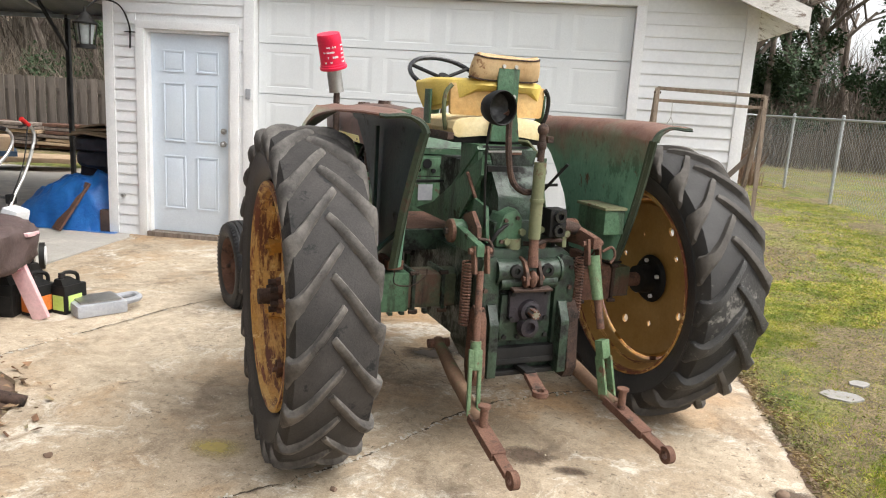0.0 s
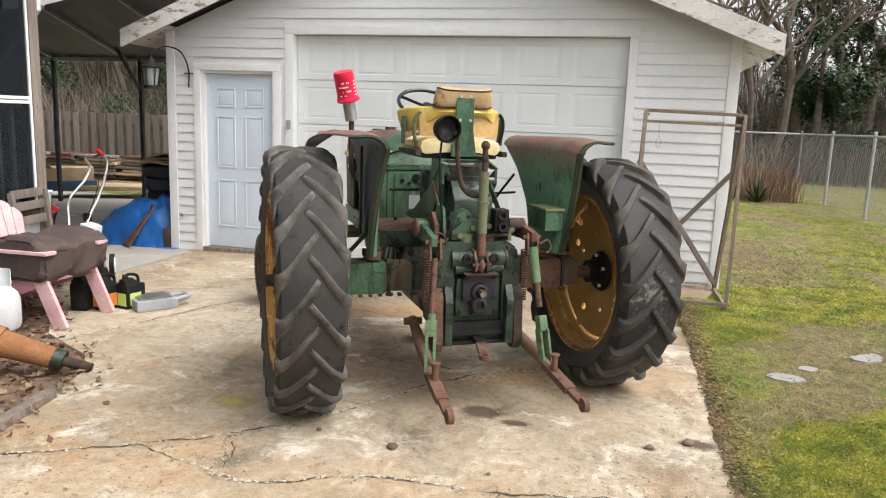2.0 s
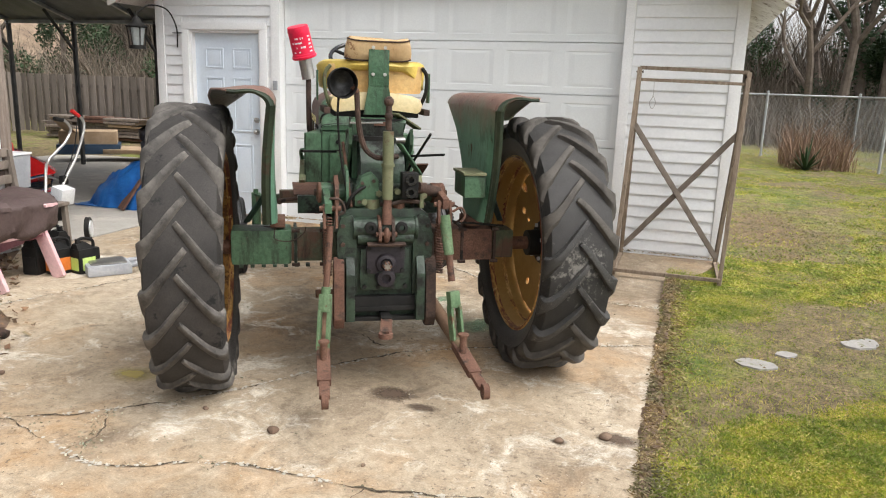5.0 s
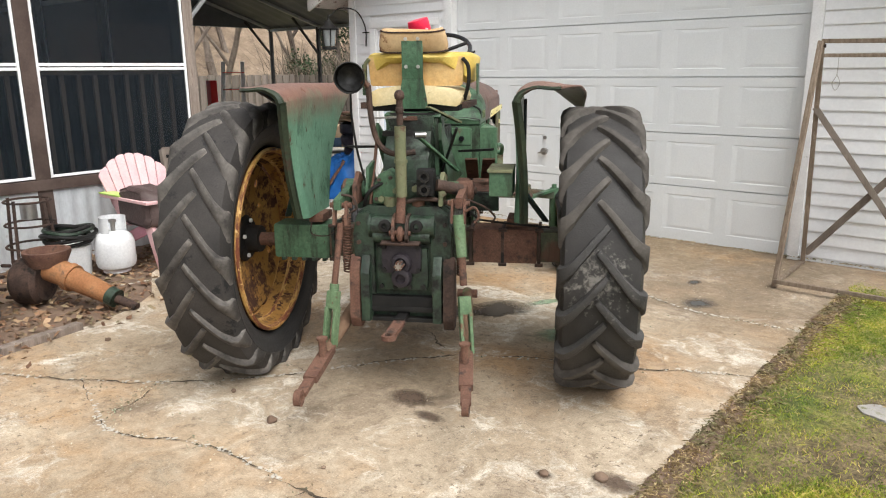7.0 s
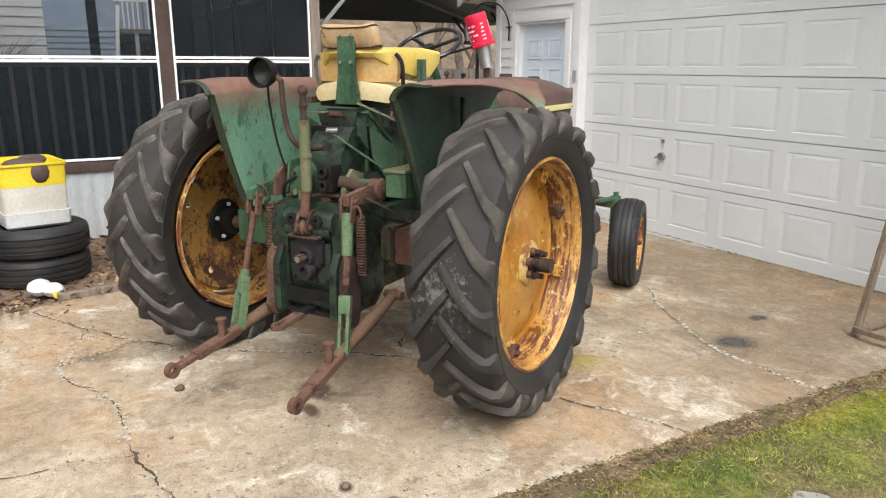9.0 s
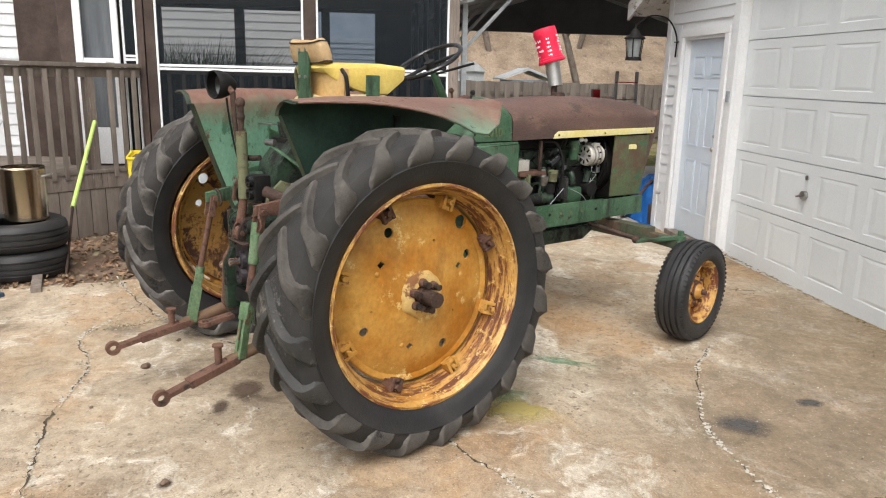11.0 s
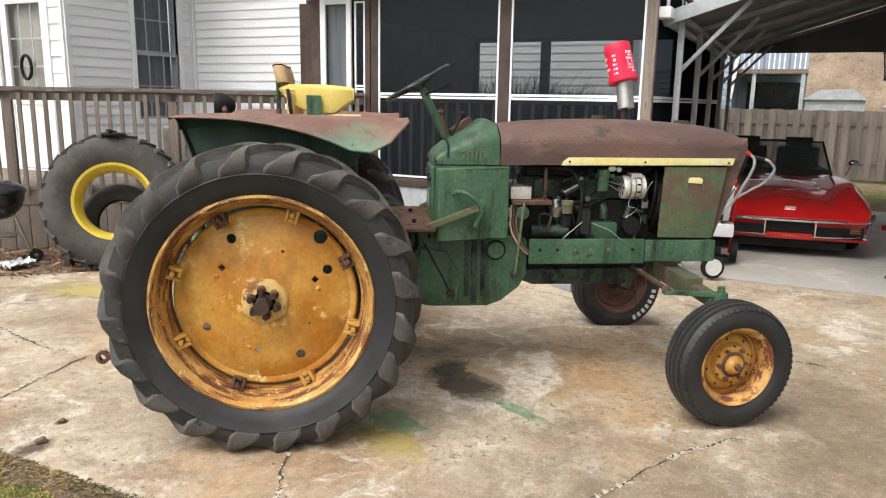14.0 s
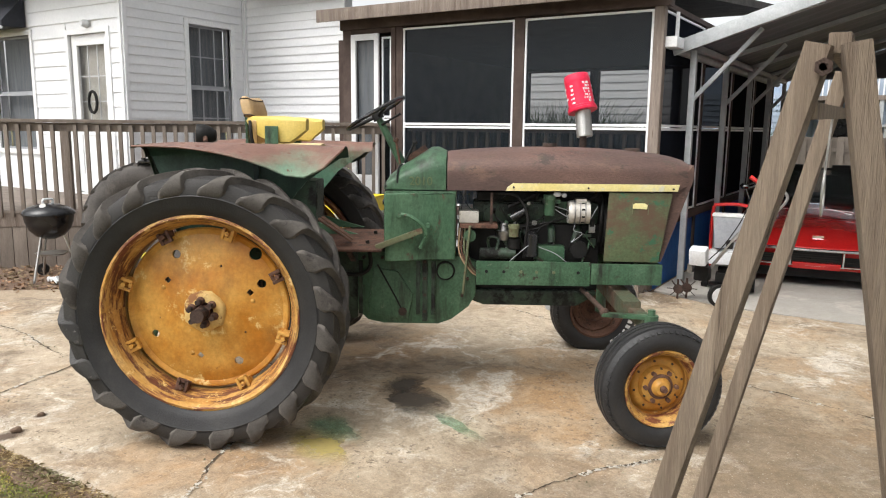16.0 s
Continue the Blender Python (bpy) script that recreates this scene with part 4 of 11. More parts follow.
# dirt rim between slab and lawn
rows = []
for i in range(240):
    y = -1.0 + 7.2 * i / 239
    x0 = 1.2 + 0.03 * noise.noise((y * 1.7, 7.0, 0)) + 0.03 * noise.noise((y * 7, 3.0, 0)) + 0.015 * noise.noise((y * 23, 5.0, 0))
    x1 = 1.275 + 0.05 * noise.noise((y * 1.3, 2.0, 0)) + 0.04 * noise.noise((y * 6, 1.0, 0))
    rows.append([(x0 + (x1 - x0) * f, y, h + 0.006 * noise.noise((f * 4, y * 11, 2))) for f, h in ((0.0, 0.001), (0.18, 0.009), (0.45, 0.004), (0.75, -0.018), (1.0, -0.05))])
bm = loft(B(), rows, closed=False, caps=False)
tagged(finish("edge_dirt", bm, M_DIRT, smooth=False), "strip of bare dirt along the slab's edge", "dirt", kind="structure")



def fall(x, y):
    """How far the concrete has settled: it falls a little towards the garage and on to the carport."""
    f = min(1.0, max(0.0, (y - 4.4) / 1.2))
    back = min(1.0, max(0.0, (y - 6.2) / 0.8)) * min(1.0, max(0.0, (x + 1.5) / 1.0))
    return -f * f * (3 - 2 * f) * ((0.042 + 0.012 * max(0.0, -1 - x)) * (1 - 0.55 * back))


def settle(ob, cut=True):
    """Bend a sheet of the slab to the fall of the ground."""
    bm = bmesh.new()
    bm.from_mesh(ob.data)
    if cut:
        xs, ys = [v.co.x for v in bm.verts], [v.co.y for v in bm.verts]
        for axis, lo, hi, step in ((1, max(4.4, min(ys)), min(7.4, max(ys)), 0.125), (0, max(-9.0, min(xs)), min(1.6, max(xs)), 0.5)):
            k = math.ceil(lo / step)
            while k * step < hi and max(ys) > 4.4:
                co, no = [0, 0, 0], [0, 0, 0]
                co[axis], no[axis] = k * step, 1
                bmesh.ops.bisect_plane(bm, geom=bm.verts[:] + bm.edges[:] + bm.faces[:], plane_co=co, plane_no=no)
                k += 1
    for v in bm.verts:
        v.co.z += fall(v.co.x, v.co.y)
    bm.to_mesh(ob.data)
    bm.free()


for ob in [driveway, carport_slab] + list(driveway.children):
    settle(ob)

# ---- grass, leaves and crumbs ----
def scatter(name, n, where, make, mat, label, cat, seed, parent=None):
    rs = np.random.RandomState(seed)
    V, F = [], []
    while n > 0:
        x, y, z = where(rs)
        v, f = make(rs, x, y, z)
        o = len(V)
        V += v
        F += [tuple(i + o for i in q) for q in f]
        n -= 1
    me = bpy.data.meshes.new(name)
    me.from_pydata(V, [], F)
    me.materials.append(mat)
    ob = new(name, me)
    if parent:
        ob.parent = parent
    return tagged(ob, label, cat, kind="stuff")


def lawn_at(rs):
    while True:
        u = rs.rand()
        if u < 0.66:
            x, y = 1.2 + abs(rs.normal(0, 1.5)), rs.normal(3.9, 2.2)
        elif u < 0.76:
            x, y = 1.2 + abs(rs.normal(0, 0.09)), rs.uniform(0.5, 6.2)
        else:
            x, y = 1.3 + abs(rs.normal(0, 4.0)), 4 + abs(rs.normal(0, 9))
        bare = noise.noise((x * 0.55, y * 0.55, 3.0)) + 0.5 * noise.noise((x * 1.7, y * 1.7, 5.0))
        if bare < 0.16 - rs.rand() * 0.5 - (0.6 if (x - 2.5) ** 2 + (0.3 * y - 3.0) ** 2 + 0.3 * noise.noise((x * 2, y * 2, 7)) < 0.5 else 0) or rs.rand() < 0.05:
            return x, y, -0.048 + 0.02 * noise.noise((x * 0.7, y * 0.7, 0))


def blade(rs, x, y, z):
    a, h, w = rs.uniform(0, 6.28), rs.uniform(0.003, 0.011) * (1.8 if y > 7 else 1), rs.uniform(0.0011, 0.0026) * (1 if y < 6 else 2.6)
    dx, dy = math.cos(a), math.sin(a)
    lx, ly = rs.normal(0, 1.3) * h, rs.normal(0, 1.3) * h
    return [(x - dx * w, y - dy * w, z), (x + dx * w, y + dy * w, z), (x + dx * w * 0.6 + lx * 0.5, y + dy * w * 0.6 + ly * 0.5, z + h * 0.7 + 0.007), (x + lx, y + ly, z + h + 0.007)], [(0, 1, 2), (0, 2, 3)]


scatter("grass", 420000, lawn_at, blade, M_BLADE, "short patchy green and straw coloured lawn grass", "grass", 3)


def leaf(rs, x, y, z):
    a, s = rs.uniform(0, 6.28), rs.uniform(0.012, 0.034) * (0.27 if x > 1 else 1.0)
    c, d = math.cos(a) * s, math.sin(a) * s
    t = rs.uniform(-0.6, 0.6, 4) * s
    z += s * 0.35 + abs(rs.normal(0, 0.012)) * (0.3 if x > 1 else 1.0)
    return [(x - c, y - d, z + t[0]), (x + d * 0.5, y - c * 0.5, z + t[1]), (x + c, y + d, z + t[2]), (x - d * 0.5, y + c * 0.5, z + t[3])], [(0, 1, 2), (0, 2, 3)]


def yard_at(rs):
    while True:
        x, y = rs.uniform(-4.2, 0.4), rs.uniform(-3.2, 4.4)
        ex = np.interp(y, [-3, -1.2, -0.5, 0.0, 0.5, 1.1, 1.7, 2.1, 2.9, 3.15, 3.45, 3.95, 4.6], [0.4, 0.0, -0.58, -1.0, -1.5, -1.95, -2.05, -2.2, -2.42, -2.62, -3.16, -3.6, -4.2])
        if x < ex + abs(rs.normal(0, 0.12)):
            return x, y, -0.025 if x < ex else 0.0


scatter("leaf_litter", 9000, yard_at, leaf, M_LITTER, "brown dead leaves piled along the deck", "leaves", 5)


def straw(rs, x, y, z):
    a, s, w = rs.uniform(0, 6.28), rs.uniform(0.006, 0.022), rs.uniform(0.0012, 0.003)
    c, d, h = math.cos(a) * s, math.sin(a) * s, rs.uniform(0.002, 0.012)
    return [(x - c, y - d, z + h), (x - d / s * w, y + c / s * w, z + h + 0.004), (x + c, y + d, z + rs.uniform(0.0, 0.012)), (x + d / s * w, y - c / s * w, z + h + 0.002)], [(0, 1, 2), (0, 2, 3)]


def edge_at(rs):
    u = rs.rand()
    if u < 0.05:
        return rs.uniform(-3.1, 1.6), 7.06 - abs(rs.normal(0, 0.02)), 0.0
    if u < 0.1:
        return -3.05 + rs.normal(0, 0.13), 6.98 + rs.normal(0, 0.05), 0.0
    if u < 0.6:
        return 1.205 + abs(rs.normal(0, 0.09)) - abs(rs.normal(0, 0.012)), rs.uniform(0.5, 6.2), 0.002
    if u < 0.86:
        return 2.5 + rs.normal(0, 0.5), 8.6 + rs.normal(0, 1.3), -0.04
    return rs.uniform(1.3, 5), rs.uniform(2, 12), -0.04


scatter("edge_litter", 16000, edge_at, straw, M_STRAW, "dry brown leaves along the edge of the slab", "leaves", 6)


def crumb(rs, x, y, z):
    s = rs.uniform(0.003, 0.009)
    v = [(x + rs.uniform(-s, s), y + rs.uniform(-s, s), z) for _ in range(3)] + [(x, y, z + s)]
    return v, [(0, 1, 3), (1, 2, 3), (2, 0, 3)]


def crumb_at(rs):
    if rs.rand() < 0.6:
        c = CRACKS[rs.randint(0, 6)]
        k = rs.randint(0, len(c) - 1)
        f = rs.rand()
        return c[k][0] + f * (c[k + 1][0] - c[k][0]) + rs.normal(0, 0.03), c[k][1] + f * (c[k + 1][1] - c[k][1]) + rs.normal(0, 0.03), 0.001
    return rs.uniform(-2, 1.2), rs.uniform(1.0, 6.8), 0.001


def chip(rs, x, y, z):
    s, a = rs.uniform(0.003, 0.011), rs.uniform(0, 6.28)
    n = rs.randint(4, 7)
    return [(x + s * rs.uniform(0.5, 1.3) * math.cos(a + k * math.tau / n), y + s * rs.uniform(0.5, 1.3) * math.sin(a + k * math.tau / n), z + rs.uniform(0.001, 0.005)) for k in range(n)], [tuple(range(n))]


def chip_at(rs):
    while True:
        c = CRACKS[(0, 0, 0, 1, 1, 3, 4, 4, 5, 5)[rs.randint(0, 10)]]
        p = smooth_line([(x, y, 0) for x, y in c], 10)
        q = p[rs.randint(0, len(p))]
        if noise.noise((q.x * 3, q.y * 3, 8)) + 0.6 * noise.noise((q.x * 11, q.y * 11, 2)) > -0.05 + rs.normal(0, 0.2):
            return q.x + 0.022 * noise.noise((q.x * 9, q.y * 9, 1.7)) + rs.normal(0.004, 0.008), q.y + rs.normal(0.004, 0.008), 0.001


chips = scatter("crack_chips", 1500, chip_at, chip, M_CHIP, "pale chips of broken concrete along the cracks", "chips", 11)
crumbs = scatter("concrete_crumbs", 1500, crumb_at, crumb, M_CRUMB, "small crumbs of broken concrete along the cracks", "crumbs", 8)
settle(chips, False)
settle(crumbs, False)
for i, (x, y, s) in enumerate(((1.78, 4.37, 0.12), (1.97, 4.63, 0.07), (2.46, 5.06, 0.14))):
    bm = B()
    prism(bm, [(s * (1 + 0.25 * noise.noise((math.cos(a), math.sin(a), i))) * math.cos(a), s * 0.62 * (1 + 0.55 * noise.noise((math.cos(a) * 1.6, math.sin(a) * 1.6, i + 5)) + 0.25 * noise.noise((math.cos(a) * 5, math.sin(a) * 5, i))) * math.sin(a)) for a in [k * math.tau / 30 for k in range(30)]], -0.05, 0.002, "z", 0.004)
    tagged(finish("stepping_stone", bm, M_STONE, at=pose(x, y, -0.038, 0, 0, 20 * i)), "flat grey stone sunk in the lawn", "stone", "stones in the lawn")
for x, y, r in ((-0.34, 2.47, 0.026), (-1.95, 2.5, 0.018), (0.15, 2.35, 0.010), (-0.75, 2.55, 0.014), (0.86, 2.86, 0.02), (1.05, 2.97, 0.028)):
    bm = ball(B(), (0, 0, 0), r, 14, 1, 0.85, 0.6)
    for v in bm.verts:
        v.co *= 1 + 0.45 * noise.noise(v.co * (60 * 0.02 / r) + Vector((x, y, 0)))
    tagged(finish("clod", bm, M_DIRT, at=pose(x, y, r * 0.4)), "small brown clod of dirt lying on the slab", "clod", "clods on the slab")

# ---- garage ----
def clap(name, x0, x1, z0, z1, parent, mat=M_WHITE, out=0.016):
    """One lap of siding in the wall's own frame: x along, -y out."""
    bm = prism(B(), [(0.0, z0), (-out, z0), (-out, z0 + 0.008), (-0.003, z1 + 0.004), (0.0, z1 + 0.004)], x0, x1, "x")
    return part(name, bm, mat, parent, smooth=False)


def siding(parent, x0, x1, z0, z1, holes=(), pitch=0.105, mat=M_WHITE, top=None):
    """Laps between z0 and z1 with holes (x0, x1, z0, z1) left free; top(x): the slope of a gable."""
    z = z0
    while z < z1 - 0.005:
        ze = min(z + pitch, z1)
        spans = [(x0, x1)]
        if top:
            spans = [(max(x0, top[0](ze)), min(x1, top[1](ze)))]
        for a, b, c, d in holes:
            if c < ze - 0.01 and d > z + 0.01:
                spans = [s for p, q in spans for s in ((p, min(q, a)), (max(p, b), q)) if s[1] - s[0] > 0.01]
        for p, q in spans:
            if q - p > 0.02:
                clap("siding_board", p, q, z, ze, parent, mat)
        z = ze


garage = thing("garage", pose(0, GY, 0), "white vinyl sided gable garage with a wide steel door", "garage")
DX0, DX1, DZ = -3.02, 0.60, 2.44      # big door opening
EX0, EX1, EZ = -4.19, -3.27, 2.03     # side door opening
T = 0.16
for x0, x1, z0, z1 in ((GL, EX0, -0.12, 2.44), (EX1, DX0, -0.12, 2.44), (DX1, GR, -0.12, 2.44), (EX0, EX1, EZ, 2.44)):
    part("front_wall", box(B(), x0, x1, 0.002, T, z0, z1), M_TRIM, garage)
APEX_X, APEX_Z, EAVE = -1.5, 3.72, 2.46
part("gable_wall", prism(B(), [(GL, 2.441), (GR, 2.441), (GR, EAVE), (APEX_X, APEX_Z), (GL, EAVE)], 0.002, T, "y"), M_TRIM, garage)
for nm, x in (("side_wall", GL), ("side_wall", GR - T)):
    part(nm, box(B(), x, x + T, T + 0.002, 6.0, -0.12, EAVE), M_WHITE, garage)
part("rear_wall", box(B(), GL + T + 0.002, GR - T - 0.002, 5.84, 6.0, 0, EAVE), M_WHITE, garage)
SL = (APEX_Z - EAVE) / (APEX_X - GL)
siding(garage, GL + 0.09, GR - 0.09, -0.088, 3.7, ((EX0 - 0.09, EX1 + 0.09, -0.1, EZ + 0.08), (DX0 - 0.11, DX1 + 0.09, -0.1, DZ + 0.09)), 0.108,
       top=(lambda z: GL + 0.09 if z < EAVE else GL + (z - EAVE) / SL, lambda z: GR - 0.09 if z < EAVE else GR - (z - EAVE) / SL))
part("corner_trim", box(B(), GL - 0.018, GL + 0.088, -0.022, T, -0.10, EAVE, 0.003), M_TRIM, garage)
part("corner_trim", box(B(), GR - 0.088, GR + 0.018, -0.022, T, -0.10, EAVE, 0.003), M_TRIM, garage)
for nm, x0, x1, z0, z1 in (("door_trim", DX0 - 0.108, DX0, -0.1, DZ), ("door_trim", DX1, DX1 + 0.088, -0.1, DZ), ("door_head", DX0 - 0.108, DX1 + 0.088, DZ + 0.001, DZ + 0.088),
                           ("door_trim", EX0 - 0.088, EX0, -0.1, EZ), ("door_trim", EX1, EX1 + 0.088, -0.1, EZ), ("door_head", EX0 - 0.088, EX1 + 0.088, EZ + 0.001, EZ + 0.078)):
    part(nm, box(B(), x0, x1, -0.03, 0.001, z0, z1, 0.004), M_TRIM, garage, "white painted trim, flaking")
gd = part("garage_door", box(B(), DX0 + 0.002, DX1 - 0.002, 0.10, 0.13, 0.012, DZ), M_GDOOR, garage, "white sectional steel garage door")
ZS = [0.015, 0.49, 0.97, 1.465, 1.955, 2.438]
PANELS = [DX0 + 0.09 + j * 0.595 for j in range(6)]
for i in range(5):
    z0, z1 = ZS[i] + (0.004 if i else -0.1), ZS[i + 1] - 0.004
    zc0, zc1 = ZS[i] + 0.07, ZS[i + 1] - 0.08
    bm = B()
    box(bm, DX0 + 0.006, DX1 - 0.006, 0.078, 0.099, z0, zc0)
    box(bm, DX0 + 0.006, DX1 - 0.006, 0.078, 0.099, zc1, z1)
    stiles = [DX0 + 0.006] + [v for x in PANELS for v in (x, x + 0.485)] + [DX1 - 0.006]
    for xa, xb in zip(stiles[::2], stiles[1::2]):
        box(bm, xa, xb, 0.078, 0.099, zc0, zc1)
    part("door_section", bm, M_GDOOR, gd)
    for x0 in PANELS:
        bm = loft(B(), [[(x0 + e, y, zc0 + g), (x0 + 0.485 - e, y, zc0 + g), (x0 + 0.485 - e, y, zc1 - g), (x0 + e, y, zc1 - g)] for e, g, y in ((0.0, 0.0, 0.0785), (0.04, 0.007, 0.0825), (0.05, 0.011, 0.0825), (0.1, 0.032, 0.0787))], caps=False)
        bm.faces.new(bm.verts[-4:])
        part("raised_panel", bm, M_GDOOR, gd, smooth=False)
bm = B()
rod(bm, (-1.86, 0.077, 0.72), (-1.86, 0.045, 0.72), 0.035)
bar(bm, (-1.92, 0.04, 0.70), (-1.80, 0.04, 0.74), 0.022, 0.012)
part("handle", bm, M_STEEL, gd, "steel turn handle")
part("keyhole", rod(B(), (-1.86, 0.077, 0.86), (-1.86, 0.066, 0.86), 0.02), M_STEEL, gd)
part("weather_strip", box(B(), DX0, DX1, 0.07, 0.13, -0.11, -0.087), M_BLACK, garage)
sd = part("side_door", box(B(), EX0 + 0.03, EX1 - 0.03, 0.06, 0.1, -0.025, EZ - 0.03, 0.003), M_DOOR, garage, "pale blue white six panel steel door")
bm = B()
for a, b, c, d in ((EX0 + 0.001, EX0 + 0.029, -0.09, EZ - 0.001), (EX1 - 0.029, EX1 - 0.001, -0.09, EZ - 0.001), (EX0 + 0.0295, EX1 - 0.0295, EZ - 0.029, EZ - 0.001)):
    box(bm, a, b, 0.0, 0.12, c, d)
part("door_frame", bm, M_TRIM, garage)
part("threshold", box(B(), EX0 + 0.002, EX1 - 0.002, -0.04, 0.12, -0.11, -0.03, 0.004), M_WOOD, garage)
for x0 in (EX0 + 0.16, EX0 + 0.52):
    for z0, z1 in ((0.22, 0.78), (0.92, 1.52), (1.62, 1.84)):
        bm = B()
        for a, b, c, d in ((x0, x0 + 0.24, z0, z0 + 0.018), (x0, x0 + 0.24, z1 - 0.018, z1), (x0, x0 + 0.018, z0 + 0.0185, z1 - 0.0185), (x0 + 0.222, x0 + 0.24, z0 + 0.0185, z1 - 0.0185)):
            box(bm, a, b, 0.051, 0.0595, c, d, 0.003)
        box(bm, x0 + 0.035, x0 + 0.205, 0.054, 0.0595, z0 + 0.035, z1 - 0.035, 0.003)
        part("door_panel", bm, M_DOOR, sd)
for z in (0.93, 1.06):
    bm = rod(B(), (EX1 - 0.10, 0.059, z), (EX1 - 0.10, 0.035, z), 0.03)
    ball(bm, (EX1 - 0.10, 0.02, z), 0.028 if z < 1 else 0.018)
    part("knob", bm, M_STEEL, sd)
part("switch_box", box(B(), -3.10, -3.05, -0.045, -0.03, 1.40, 1.50, 0.004), M_GREYPL, garage)
part("hose_bib", rod(B(), (GL + 0.16, -0.06, 0.33), (GL + 0.16, -0.016, 0.33), 0.018), M_STEEL, garage)
# roof with overhang and peeling barge boards
bm = B()
for s in (-1, 1):
    xe = APEX_X + s * (APEX_X - GL + 0.36)
    ze = EAVE - 0.36 * SL
    a, b = (APEX_X, APEX_Z + 0.05), (xe, ze + 0.05)
    prism(bm, [a, b, (xe, ze + 0.13), (APEX_X, APEX_Z + 0.14)], -0.34, 6.3, "y")
part("roof", bm, M_SHINGLE, garage, "dark shingle roof")
for s in (-1, 1):
    xe, ze = APEX_X + s * (APEX_X - GL + 0.36), EAVE - 0.36 * SL
    part("barge_board", prism(B(), [(APEX_X, APEX_Z - 0.07), (xe, ze - 0.07), (xe, ze + 0.12), (APEX_X, APEX_Z + 0.13)], -0.372, -0.345, "y"), M_FASCIA, garage, "peeling white barge board")
    part("soffit", prism(B(), [(APEX_X + s * 3.05, EAVE + 0.02), (xe, ze - 0.02), (xe, ze + 0.03), (APEX_X + s * 3.05, EAVE + 0.06)], -0.34, 6.3, "y"), M_FASCIA, garage)
# lantern on an iron scroll bracket at the garage's corner
lantern = thing("wall_lantern", pose(GL + 0.22, GY - 0.02, 1.93), "black iron lantern on a curved scroll bracket", "lantern")
bm = tube(B(), [(0.06, -0.015, -0.1), (0.06, -0.02, 0.12), (0.02, -0.12, 0.30), (-0.08, -0.28, 0.33), (-0.16, -0.38, 0.24)], 0.008)
rod(bm, (0.0, -0.01, 0.06), (0.12, -0.01, 0.06), 0.006)
part("bracket", bm, M_BLACK, lantern)
bm = B()
m = pose(-0.16, -0.40, -0.09) @ pose(0, 0, 0, 0, -90) @ Matrix.Scale(1.2, 4)
lathe(bm, [(0.29, 0.004), (0.24, 0.012), (0.23, 0.03), (0.19, 0.05), (0.16, 0.095), (0.15, 0.095), (0.15, 0.0)], 16, m)
part("cage", bm, M_BLACK, lantern)
part("lantern_base", lathe(B(), [(-0.01, 0.0), (-0.01, 0.07), (-0.04, 0.075), (-0.04, 0.0)], 16, m), M_BLACK, lantern)
for k in range(6):
    a = k * math.pi / 3
    part("cage_bar", rod(B(), m @ Vector((-0.01, 0.065 * math.cos(a), 0.065 * math.sin(a))), m @ Vector((0.15, 0.085 * math.cos(a), 0.085 * math.sin(a))), 0.006, seg=6), M_BLACK, lantern)
part("glass", lathe(B(), [(-0.005, 0.05), (0.145, 0.072)], 16, m), M_LAMPGL, lantern)

# ---- timber A-frame standing against the garage ----
aframe = thing("timber_frame", pose(0, 0, fall(1.2, 6.5)), "weathered grey brown timber A frame with crossed braces", "frame")
LT, RT, LF, RF, LB, RB = (0.80, 6.60, 1.755), (1.685, 6.635, 1.735), (0.755, 6.185, 0.0), (1.62, 6.185, 0.0), (0.745, 6.98, 0.0), (1.60, 6.95, 0.0)
for a, b in ((LF, LT), (RF, RT), (LB, LT), (RB, RT)):
    part("leg", bar(B(), (a[0], a[1], 0.0), (b[0], b[1] + (0.020 if a[1] > 6.5 else -0.024), b[2]), 0.033, 0.037, 0.003), M_TIMBER, aframe)
for a, b, w in ((LT, RT, 0.03), ((0.79, 6.575, 1.655), (1.67, 6.60, 1.64), 0.026), ((LF[0], LF[1] - 0.03, 0.05), (RF[0], RF[1] - 0.03, 0.05), 0.03)):
    part("rail", bar(B(), a, b, w, w, 0.003), M_TIMBER, aframe)
for a, b in (((LF[0], LF[1], 0.025), (LB[0], LB[1], 0.025)), ((RF[0], RF[1], 0.025), (RB[0], RB[1], 0.025))):
    part("foot_rail", bar(B(), a, b, 0.03, 0.022, 0.003), M_TIMBER, aframe)
part("brace", bar(B(), (0.775, 6.72, 1.28), (1.60, 6.93, 0.08), 0.045, 0.045, 0.003), M_RAIL, aframe)
part("brace", bar(B(), (1.66, 6.77, 1.22), (0.76, 6.99, 0.10), 0.045, 0.045, 0.003), M_RAIL, aframe)
for x, y, z in ((1.685, 6.62, 1.70), (0.80, 6.60, 1.72)):
    part("apex_bolt", rod(rod(B(), (x - 0.03, y, z), (x + 0.03, y, z), 0.006), (x + 0.022, y, z), (x + 0.030, y, z), 0.013, seg=6), M_RUST_DK, aframe)
part("wire_loop", tube(B(), [(0.93, 6.57, 1.64), (0.93, 6.565, 1.52), (0.905, 6.565, 1.46), (0.93, 6.565, 1.41), (0.955, 6.565, 1.46), (0.932, 6.565, 1.52)], 0.003, 5), M_STEEL, aframe)

